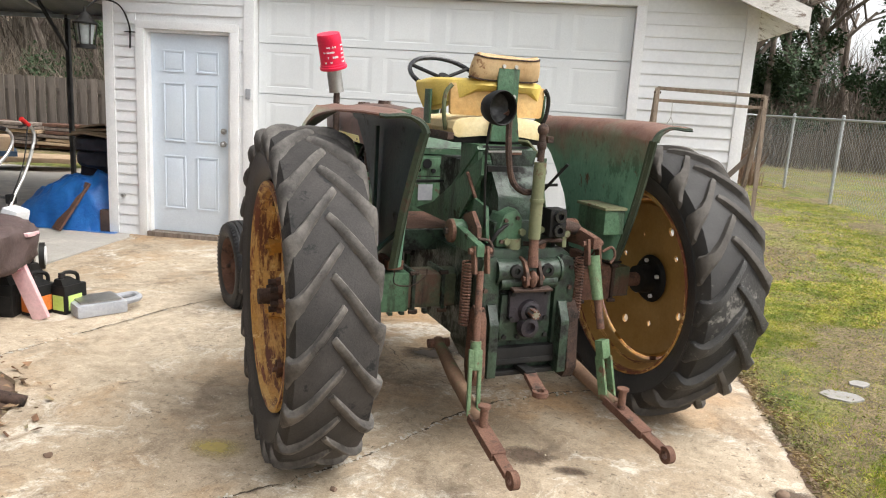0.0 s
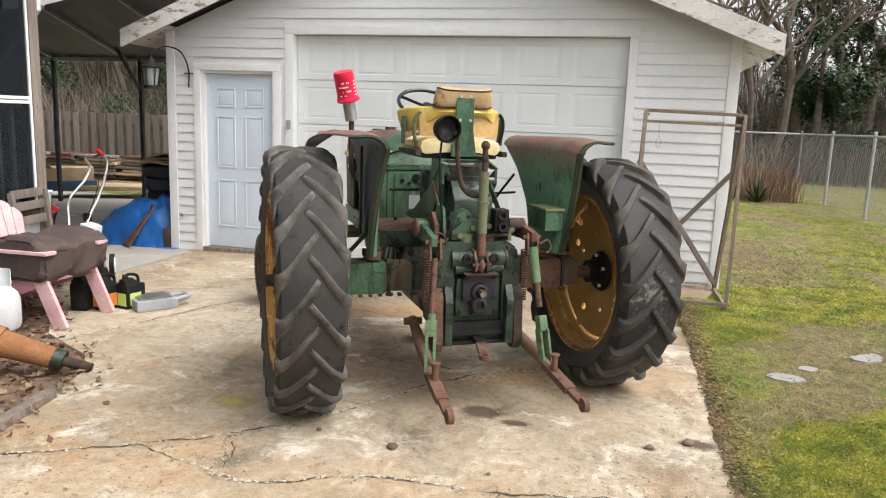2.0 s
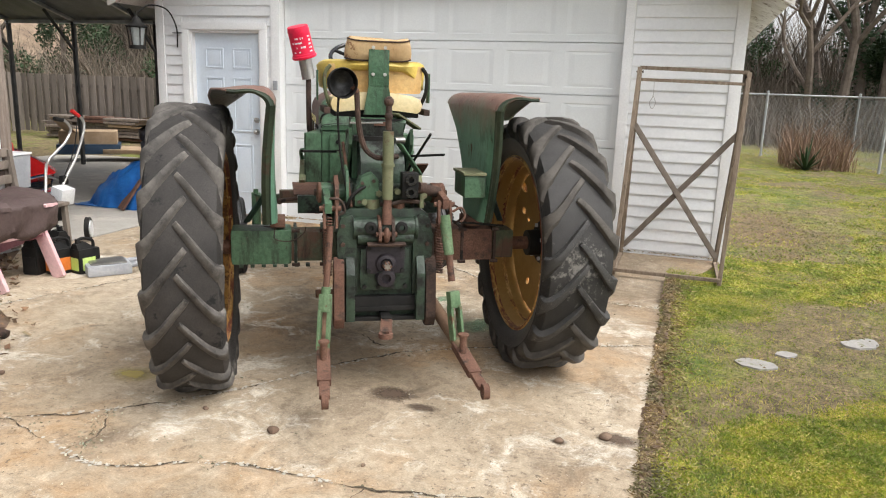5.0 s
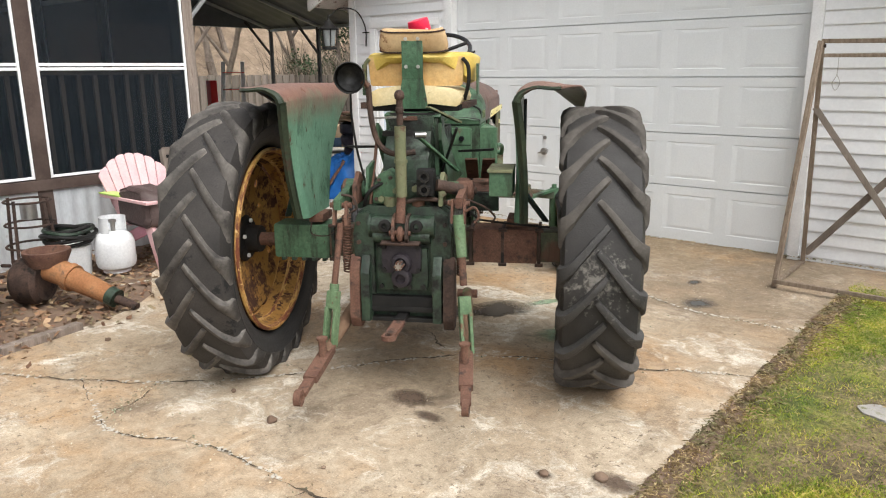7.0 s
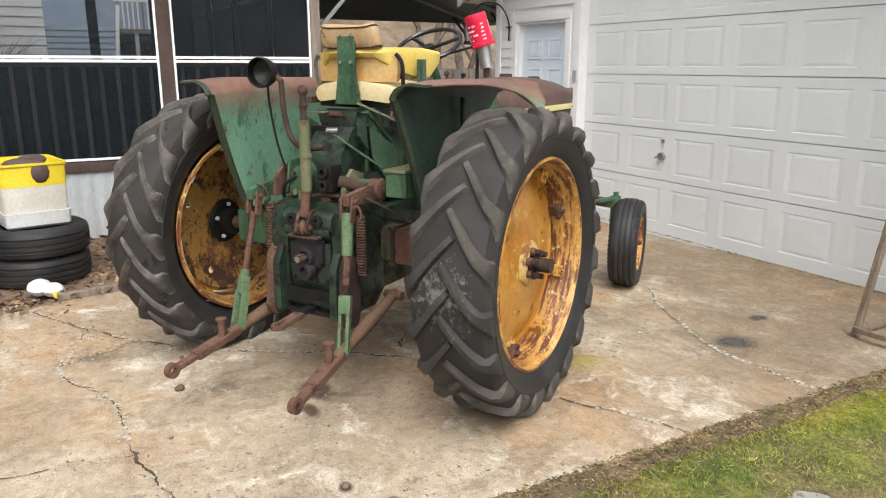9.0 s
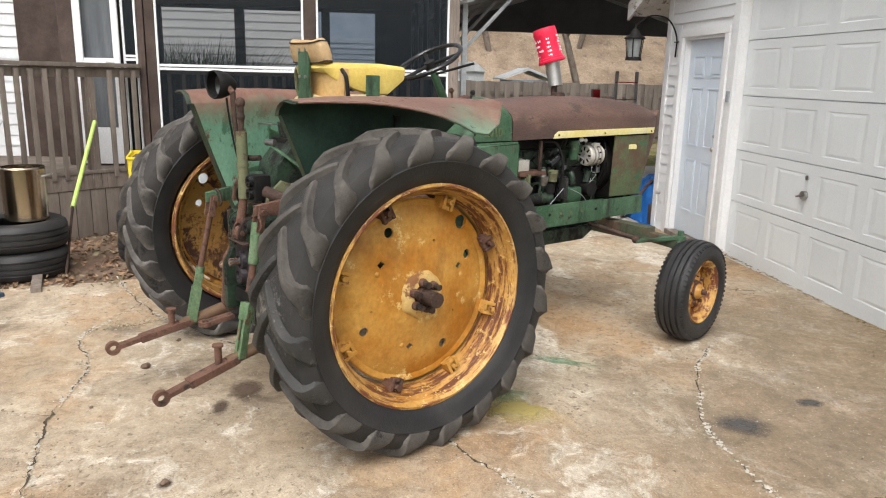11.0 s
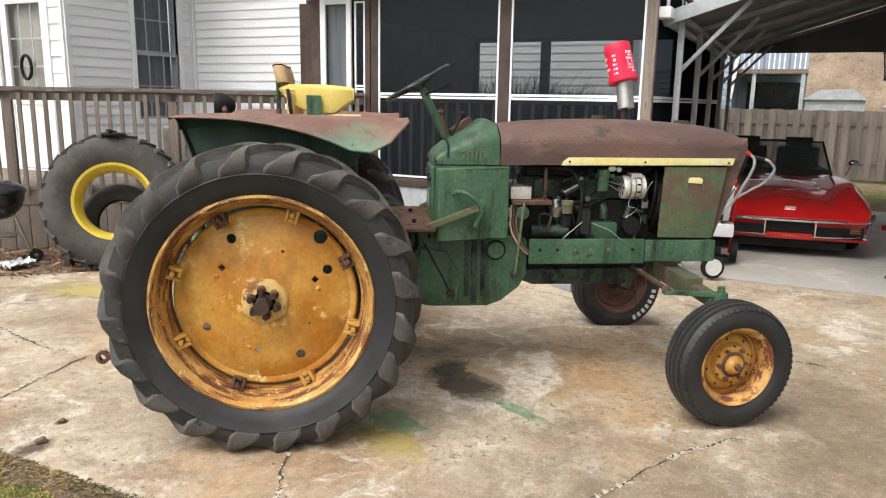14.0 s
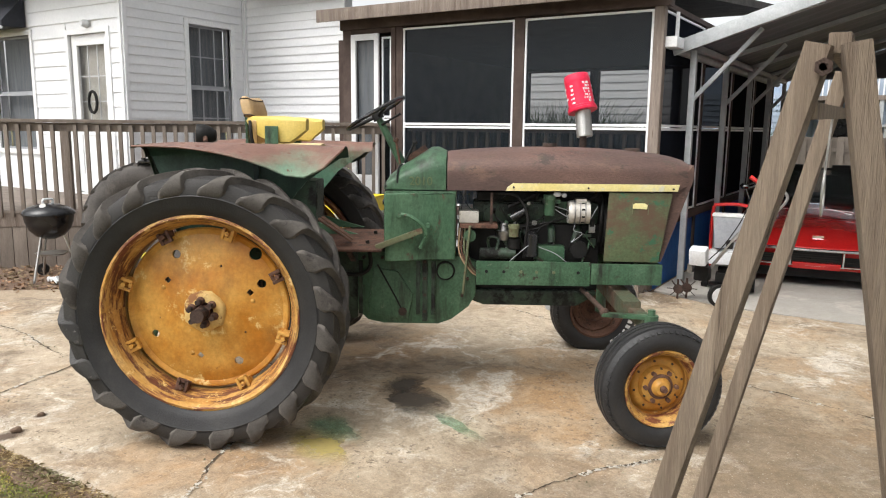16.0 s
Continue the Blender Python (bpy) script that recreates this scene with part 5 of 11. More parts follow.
# ---- screened porch ----
PX, PY0, PY1, PZ = -4.2, 1.56, 4.66, 2.72
porch = thing("screened_porch", pose(PX, PY0, 0), "dark screened porch with white screen frames and weathered posts", "porch")
L = PY1 - PY0
for y0, y1 in ((0.0, 0.09), (1.53, 1.65), (L - 0.10, L)):
    part("post", box(B(), -0.09, 0.0, y0, y1, 0.0, PZ, 0.006), M_WOOD if y0 > 2 else M_WOOD_DK, porch)
part("sill", box(B(), -0.09, 0.012, 0.091, L - 0.101, 0.60, 0.69, 0.004), M_WOOD_DK, porch)
part("header", box(B(), -0.12, 0.03, -0.82, L + 0.05, PZ, PZ + 0.18, 0.004), M_WOOD_DK, porch)
# corrugated skirt
bm = B()
yy = [0.02 + i * 0.02 for i in range(int((L - 0.04) / 0.02) + 1)]
sheet(bm, [[(-0.02 + (0.012 if (k // 3) % 2 else 0.0), y, z) for k, y in enumerate(yy)] for z in (-0.02, 0.598)], 0.002)
part("skirt_sheet", bm, M_CORR, porch, "pale corrugated metal skirt")


def screen_bay(parent, a, b, z0, zm, z1, mesh=None):
    """White-framed screens between two posts from a to b (plan), with a middle rail."""
    a, b = Vector((*a, 0)), Vector((*b, 0))
    d = (b - a).normalized()
    m = Matrix.Translation(a) @ Matrix(((d.x, -d.y, 0, 0), (d.y, d.x, 0, 0), (0, 0, 1, 0), (0, 0, 0, 1)))
    w, f = (b - a).length, 0.022
    for x0, x1, c0, c1 in ((0, f, z0, z1), (w - f, w, z0, z1), (f, w - f, z0, z0 + f), (f, w - f, z1 - f, z1), (f, w - f, zm - 0.03, zm - 0.005), (f, w - f, zm + 0.005, zm + 0.03)):
        bm = box(B(), x0, x1, -0.012, 0.012, c0, c1, 0.003)
        bmesh.ops.transform(bm, verts=bm.verts, matrix=m)
        part("screen_frame", bm, M_ALU, parent)
    for c0, c1 in ((z0 + f, zm - 0.03), (zm + 0.03, z1 - f)):
        bm = B()
        bm.faces.new([bm.verts.new(m @ Vector(p)) for p in ((f, 0, c0), (w - f, 0, c0), (w - f, 0, c1), (f, 0, c1))])
        part("screen", bm, mesh or M_SCREEN, parent)


screen_bay(porch, (-0.02, 0.092), (-0.02, 1.528), 0.70, 1.60, PZ - 0.02)
screen_bay(porch, (-0.02, 1.652), (-0.02, L - 0.102), 0.70, 1.60, PZ - 0.02)
# side along the carport
for x in (-1.6, -3.2, -4.8, -6.4):
    part("post", box(B(), x - 0.09, x, L - 0.09, L, 0.0, PZ, 0.006), M_WOOD_DK, porch)
for x0, x1 in ((-0.092, -1.598), (-1.692, -3.198), (-3.292, -4.798), (-4.892, -6.398)):
    screen_bay(porch, (x0, L - 0.02), (x1, L - 0.02), 0.70, 1.60, PZ - 0.02, M_SCREEN_DK)
part("side_skirt", box(B(), -6.4, -0.1, L - 0.05, L - 0.02, -0.02, 0.60), M_BLUE, porch, "blue painted side skirt")
part("side_sill", box(B(), -6.4, -0.091, L - 0.07, L + 0.01, 0.602, 0.69, 0.004), M_WOOD_DK, porch)
# floor, ceiling, roof and the far wall with its windows
part("porch_floor", box(B(), -6.4, -0.1, 0.1, L - 0.1, 0.50, 0.58), M_WOOD_DK, porch)
part("porch_ceiling", box(B(), -6.5, -0.121, -0.84, L, PZ + 0.002, PZ + 0.05), M_WOOD_DK, porch)
part("porch_ceiling", box(B(), -6.5, -0.82, -1.6, -0.841, PZ + 0.002, PZ + 0.05), M_WOOD_DK, porch)
bm = B()
for y0, y1, z0, z1 in ((-1.6, L, 0, 1.60), (-1.6, L, 2.66, PZ), (-1.6, -1.41, 1.601, 2.659), (-0.13, 0.04, 1.601, 2.659), (1.42, 1.57, 1.601, 2.659), (2.40, L, 1.601, 2.659)):
    box(bm, -6.5, -6.4, y0, y1, z0, z1)
part("far_wall", bm, M_WOOD_DK, porch)
part("house_side", box(B(), -6.5, -0.82, -1.62, -1.50, 0.0, PZ), M_WOOD_DK, porch)
rows = []
for z in (0.60, 1.58):
    rows.append([(-0.20 + 0.018 * math.sin(y * 38) + 0.012 * math.sin(y * 91 + z), y, z) for y in [0.12 + 0.02 * i for i in range(143)]])
for k in range(20):
    y = 0.16 + 0.142 * k
    if abs(y - 1.59) > 0.09:
        part("baluster", box(B(), -0.135, -0.10, y, y + 0.035, 0.63, 1.53, 0.003), M_RAIL, porch)
part("inner_rail", box(B(), -0.145, -0.092, 0.10, L - 0.11, 1.531, 1.57, 0.003), M_RAIL, porch)
part("lower_curtain", sheet(B(), rows, 0.002), M_CURTAIN, porch, "dark green curtain hung in folds behind the screens")
bm = prism(B(), [(0.28, PZ + 0.10), (0.28, PZ + 0.2), (-6.6, PZ + 0.9), (-6.6, PZ + 0.8)], -0.95, L + 0.02, "y")
part("porch_roof", bm, M_SHINGLE, porch)
part("fascia", box(B(), 0.282, 0.305, -0.95, L + 0.02, PZ + 0.07, PZ + 0.21, 0.003), M_WOOD, porch)
# end bay with the storm door, between the porch corner and the house
for y0, y1 in ((-0.075, -0.012), (-0.80, -0.665)):
    part("post", box(B(), -0.09, 0.0, y0, y1, 0.0, PZ, 0.006), M_WOOD_DK, porch)
part("end_board", box(B(), -0.82, -0.74, -1.5, -0.80, 0.0, PZ, 0.004), M_WOOD_DK, porch)
part("end_board", box(B(), -0.82, -0.0905, -0.84, -0.802, 0.0, PZ, 0.004), M_WOOD_DK, porch)
part("door_head", box(B(), -0.08, -0.004, -0.66, -0.08, 2.665, PZ, 0.004), M_WOOD_DK, porch)
screen_bay(porch, (-0.03, -0.225), (-0.03, -0.085), 0.70, 1.68, 2.62)
sd = part("storm_door", box(B(), -0.004, 0.028, -0.655, -0.245, 0.64, 1.0, 0.004), M_ALU, porch, "white framed storm door with a glazed upper part")
for y0, y1, z0, z1 in ((-0.655, -0.585, 1.0005, 2.66), (-0.305, -0.245, 1.0005, 2.66), (-0.584, -0.306, 2.59, 2.66), (-0.584, -0.306, 1.60, 1.67)):
    part("door_stile", box(B(), -0.004, 0.028, y0, y1, z0, z1, 0.004), M_ALU, sd)
for z0, z1 in ((1.0005, 1.60), (1.67, 2.59)):
    bm = B()
    bm.faces.new([bm.verts.new(p) for p in ((0.012, -0.585, z0), (0.012, -0.305, z0), (0.012, -0.305, z1), (0.012, -0.585, z1))])
    part("door_glass", bm, M_PANE, sd)
part("door_handle", bar(B(), (0.05, -0.29, 1.62), (0.05, -0.37, 1.63), 0.02, 0.018, 0.003), M_STEEL, sd)
part("inner_blind", box(B(), -0.06, -0.05, -0.60, -0.29, 1.0, 2.62), M_INDOOR, sd, "grey blind behind the door glass")
flood = thing("flood_light", pose(-4.42, 4.70, 2.40), "white boxy flood light under the porch eave", "lamp")
part("housing", box(B(), -0.1, 0.16, -0.07, 0.07, -0.05, 0.05, 0.012), M_ALU, flood)
part("arm", bar(B(), (-0.08, 0, 0.05), (-0.08, 0, 0.3), 0.03, 0.03), M_ALU, flood)

# ---- deck and railing ----
DA, DBD = Vector((-4.16, 1.50, 0)), Vector((0.673, -0.739, 0)).normalized()
deck = thing("deck", Matrix.Translation(DA) @ Matrix(((DBD.x, -DBD.y, 0, 0), (DBD.y, DBD.x, 0, 0), (0, 0, 1, 0), (0, 0, 0, 1))), "weathered wooden deck with a baluster railing", "deck")
DZT, DLEN = 0.62, 7.6
for i in range(9):
    part("deck_board", box(B(), -0.3, DLEN, -0.125 - 0.145 * i, 0.012 - 0.145 * i, DZT - 0.03, DZT, 0.003), M_RAIL, deck)
part("deck_floor", box(B(), -0.3, DLEN, -6.0, -1.3, DZT - 0.035, DZT - 0.002), M_RAIL, deck)
part("rim_board", box(B(), -0.05, DLEN, -0.04, 0.0, 0.44, 0.588, 0.003), M_WOOD, deck)
for i in range(52):
    part("skirt_board", box(B(), 0.145 * i, 0.145 * i + 0.138, -0.03, -0.008, -0.03, 0.438, 0.002), M_RAIL, deck)
part("top_rail", box(B(), 0.0, DLEN, -0.09, 0.035, 1.585, 1.622, 0.004), M_RAIL, deck)
part("sub_rail", box(B(), 0.0, DLEN, -0.05, -0.012, 1.49, 1.583, 0.003), M_RAIL, deck)
for i in range(5):
    part("rail_post", box(B(), 0.45 + 1.55 * i, 0.54 + 1.55 * i, -0.10, -0.012, 0.5, 1.58, 0.004), M_WOOD, deck)
for i in range(64):
    x = 0.08 + 0.117 * i
    if min(abs(x - 0.495 - 1.55 * k) for k in range(5)) > 0.07:
        part("baluster", box(B(), x - 0.019, x + 0.019, -0.011, 0.026, 0.55, 1.56, 0.002), M_RAIL, deck)

# ---- house ----
house = thing("house", pose(0, 0, 0), "white vinyl sided house with sash windows and a glazed door", "house")


def wall_frame(a, b):
    """Frame with x from a to b and -y outward to the right of that way."""
    a, b = Vector((*a, 0)), Vector((*b, 0))
    d = (b - a).normalized()
    return Matrix.Translation(a) @ Matrix(((d.x, -d.y, 0, 0), (d.y, d.x, 0, 0), (0, 0, 1, 0), (0, 0, 0, 1))), (b - a).length


def house_wall(a, b, h, holes, label, pitch=0.115):
    m, w = wall_frame(a, b)
    bm = B()
    xs = sorted({0.0, w, *[h_[0] for h_ in holes], *[h_[1] for h_ in holes]})
    for x0, x1 in zip(xs, xs[1:]):
        hs = [q for q in holes if q[0] <= x0 + 1e-6 and q[1] >= x1 - 1e-6]
        if hs:
            box(bm, x0, x1, 0.002, 0.14, 0, hs[0][2]), box(bm, x0, x1, 0.002, 0.14, hs[0][3], h)
        else:
            box(bm, x0, x1, 0.002, 0.14, 0, h)
    ob = part("wall", bm, M_WHITE, house, label, at=m)
    siding(ob, 0.06, w - 0.06, 0.5, h, [(q[0] - 0.07, q[1] + 0.07, q[2] - 0.07, q[3] + 0.07) for q in holes], pitch)
    for x in (0.0, w - 0.055):
        part("corner_board", box(B(), x, x + 0.055, -0.024, 0.0, 0.5, h, 0.003), M_WHITE, ob)
    return ob


def window_in(ob, x0, x1, z0, z1, rows=2, cols=3):
    """A sash window with muntins, casing and panes, in the wall's frame."""
    for a, b, c, d in ((x0 - 0.068, x0, z0 - 0.068, z1 + 0.068), (x1, x1 + 0.068, z0 - 0.068, z1 + 0.068), (x0, x1, z1, z1 + 0.068), (x0, x1, z0 - 0.068, z0)):
        part("window_casing", box(B(), a, b, -0.03, 0.05, c, d, 0.004), M_ALU, ob)
    zm = (z0 + z1) / 2
    bm = B()
    for zb, zt, y in ((z0, zm, 0.03), (zm, z1, 0.055)):
        for a, b, c, d in ((x0, x0 + 0.03, zb, zt), (x1 - 0.03, x1, zb, zt), (x0 + 0.03, x1 - 0.03, zb, zb + 0.03), (x0 + 0.03, x1 - 0.03, zt - 0.03, zt)):
            box(bm, a, b, y - 0.012, y + 0.012, c, d)
        for k in range(1, cols):
            x = x0 + (x1 - x0) * k / cols
            box(bm, x - 0.008, x + 0.008, y - 0.006, y + 0.006, zb + 0.03, zt - 0.03)
        for k in range(1, rows):
            z = zb + (zt - zb) * k / rows
            box(bm, x0 + 0.03, x1 - 0.03, y - 0.007, y + 0.005, z - 0.008, z + 0.008)
    part("sash", bm, M_GREYPL, ob, "grey white sash with muntins")
    bm = B()
    bm.faces.new([bm.verts.new(p) for p in ((x0, 0.062, z0), (x1, 0.062, z0), (x1, 0.062, z1), (x0, 0.062, z1))])
    part("pane", bm, M_PANE, ob)
    part("curtain", box(B(), x0, x1, 0.16, 0.18, z0 - 0.05, z1 + 0.05), M_INDOOR, ob, "grey curtain behind the panes")


H = 3.5
w1 = house_wall((-5.0, -1.8), (-5.0, 0.14), H, [], "white siding wall")
w2 = house_wall((-2.97, -1.8), (-5.0, -1.8), H, [(1.0, 1.74, 1.25, 2.94)], "white siding wall with a sash window")
w3 = house_wall((-2.97, -6.5), (-2.97, -1.8), H, [(1.6, 2.6, 1.2, 2.8), (3.54, 4.39, 0.64, 2.74)], "white siding wall with door and window", 0.185)
window_in(w2, 1.0, 1.74, 1.25, 2.94)
window_in(w3, 1.6, 2.6, 1.2, 2.8, 1, 1)
# house door with a glazed upper half and a wreath
bm = B()
for a, b, c, d in ((3.545, 3.66, 0.65, 2.735), (4.27, 4.385, 0.65, 2.735), (3.661, 4.269, 2.6, 2.735), (3.661, 4.269, 0.65, 0.9), (3.661, 4.269, 1.42, 1.54)):
    box(bm, a, b, 0.02, 0.06, c, d, 0.003)
part("house_door", bm, M_ALU, w3, "white glazed storm door")
bm = B()
for c, d in ((1.54, 2.6),):
    bm.faces.new([bm.verts.new(p) for p in ((3.66, 0.04, c), (4.27, 0.04, c), (4.27, 0.04, d), (3.66, 0.04, d))])
part("door_pane", bm, M_PANE, w3)
bm = B()
for x in (3.86, 4.07):
    box(bm, x - 0.008, x + 0.008, 0.045, 0.055, 1.54, 2.6)
for z in (1.87, 2.2):
    box(bm, 3.66, 4.27, 0.046, 0.054, z - 0.008, z + 0.008)
part("door_muntin", bm, M_ALU, w3)
part("door_curtain", box(B(), 3.55, 4.38, 0.13, 0.14, 0.65, 2.73), M_CLEARPL, w3)
part("kick_panel", box(B(), 3.661, 4.269, 0.032, 0.05, 0.901, 1.419), M_ALU, w3)
part("wreath", tube(B(), [(3.97 + 0.09 * math.cos(a), 0.01, 1.86 + 0.14 * math.sin(a)) for a in [k * math.pi / 8 for k in range(16)]], 0.02, 6, 1, True), M_BLACK, w3, "dark ring wreath on the door glass")
for a, b, c, d in ((3.47, 3.54, 0.62, 2.81), (4.39, 4.46, 0.62, 2.81), (3.54, 4.39, 2.74, 2.81)):
    part("door_casing", box(B(), a, b, -0.03, 0.05, c, d, 0.004), M_ALU, w3)
part("porch_light", lathe(B(), [(0, 0.05), (0.05, 0.05), (0.09, 0.035), (0.1, 0.0)], 14, pose(4.0, -0.02, 2.86, 0, 0, -90)), M_TANKW, w3)
part("house_roof", prism(B(), [(-2.5, H), (-2.5, H + 0.12), (-6.0, H + 2.0), (-6.0, H + 1.88)], -9, -1.4, "y"), M_SHINGLE, house)
part("roof_wing", prism(B(), [(-4.6, H), (-4.6, H + 0.12), (-9.0, H + 2.0), (-9.0, H + 1.88)], -1.39, 1.2, "y"), M_SHINGLE, house)

awning = thing("window_awning", pose(-2.97, -4.55, 2.9), "dark navy awning with a white edge over a house window", "awning")
part("canopy", prism(B(), [(0.03, 0.0), (0.36, -0.02), (0.36, 0.06), (0.03, 0.42)], -0.62, 0.60, "y", 0.004), M_NAVY, awning)
part("edge_strip", tube(B(), [(0.365, -0.62, -0.03), (0.38, -0.2, -0.035), (0.38, 0.2, -0.035), (0.365, 0.60, -0.03)], 0.022, 8), M_ALU, awning, "white rounded edge")

# ---- tractor ----
tractor = thing("tractor", pose(-0.075, 3.077, 0, 0, 0, 31), "rusty green and yellow vintage farm tractor parked on the slab", "tractor")
TR = tractor
HUBY, HUBZ, HUBX = 0.358, 0.676, 0.905


def rear_carcass():
    """Carcass of a tractor tyre, axle along x."""
    prof = [(-0.118, 0.470), (-0.14, 0.485), (-0.163, 0.53), (-0.1715, 0.568), (-0.175, 0.574), (-0.1715, 0.580), (-0.168, 0.618), (-0.13, 0.60), (0, 0.60)]
    return lathe(B(), prof + [(-a, r) for a, r in prof[-2::-1]], 96)


def rear_tread():
    prof = [(-0.1735, 0.584), (-0.1722, 0.60), (-0.1695, 0.622), (-0.155, 0.651), (-0.10, 0.665), (0, 0.669)]
    return lathe(B(), prof + [(-a, r) for a, r in prof[-2::-1]], 96)


def crown(x):
    return float(np.interp(abs(x), [0, 0.10, 0.153, 0.168, 0.174], [0.667, 0.662, 0.648, 0.618, 0.58]))


def lug_mesh(side, turn, worn=1.0):
    """One worn chevron bar, from the crown out over the shoulder and down the sidewall. turn: the way it sweeps."""
    # across, radius of the carcass, sweep, half width, height
    path = [(-0.024, 0.667, -0.052, 0.012, -0.004), (-0.020, 0.667, -0.046, 0.015, 0.016), (0.0, 0.667, -0.010, 0.017, 0.024), (0.035, 0.666, 0.050, 0.018, 0.028), (0.070, 0.664, 0.115, 0.020, 0.031), (0.105, 0.661, 0.178, 0.022, 0.033), (0.135, 0.654, 0.228, 0.027, 0.035),
            (0.155, 0.649, 0.262, 0.038, 0.036), (0.1675, 0.632, 0.288, 0.052, 0.028), (0.1725, 0.613, 0.308, 0.068, 0.019), (0.1745, 0.596, 0.324, 0.068, 0.012), (0.176, 0.578, 0.338, 0.062, -0.004)]
    secs = []
    for k, (x, r, sw, w, h) in enumerate(path):
        h = h * worn if h > 0 else h
        f = min(1.0, max(0.0, (x - 0.14) / 0.03))          # how far the surface has turned to the side
        pts = []
        for dw, hh in (((-1.22, -0.012), (-1.0, 0.8 * h), (-0.93, 0.97 * h), (-0.82, 1.0 * h), (0.6, 0.98 * h), (0.8, 0.93 * h), (0.92, 0.75 * h), (1.3, -0.012)) if worn == 1.0 else
                       ((-1.15, -0.012), (-1.0, 0.75 * h), (-0.9, 0.97 * h), (-0.75, 1.05 * h), (0.0, 0.95 * h), (0.6, 0.75 * h), (1.0, 0.45 * h), (1.6, -0.012))):
            a = -turn * (sw + dw * w / 0.66 * (0.62 + 0.25 * f))
            rr, xx = r + hh * (1 - 0.75 * f), x + hh * 0.75 * f - dw * w * 0.55 * (1 - f)
            pts.append((side * xx, -rr * math.cos(a), rr * math.sin(a)))
        secs.append(pts)
    return loft(B(), secs)


def carve(bm, cut):
    """The mesh bm with the mesh cut taken away."""
    obs = []
    for b_ in (bm, cut):
        bmesh.ops.recalc_face_normals(b_, faces=b_.faces)
        me = bpy.data.meshes.new("tmp")
        b_.to_mesh(me)
        b_.free()
        obs.append(new("tmp", me))
    md = obs[0].modifiers.new("cut", "BOOLEAN")
    md.object, md.operation, md.solver = obs[1], "DIFFERENCE", "EXACT"
    dg = bpy.context.evaluated_depsgraph_get()
    dg.update()
    out = bmesh.new()
    out.from_mesh(obs[0].evaluated_get(dg).to_mesh())
    for o in obs:
        bpy.data.objects.remove(o)
    return out


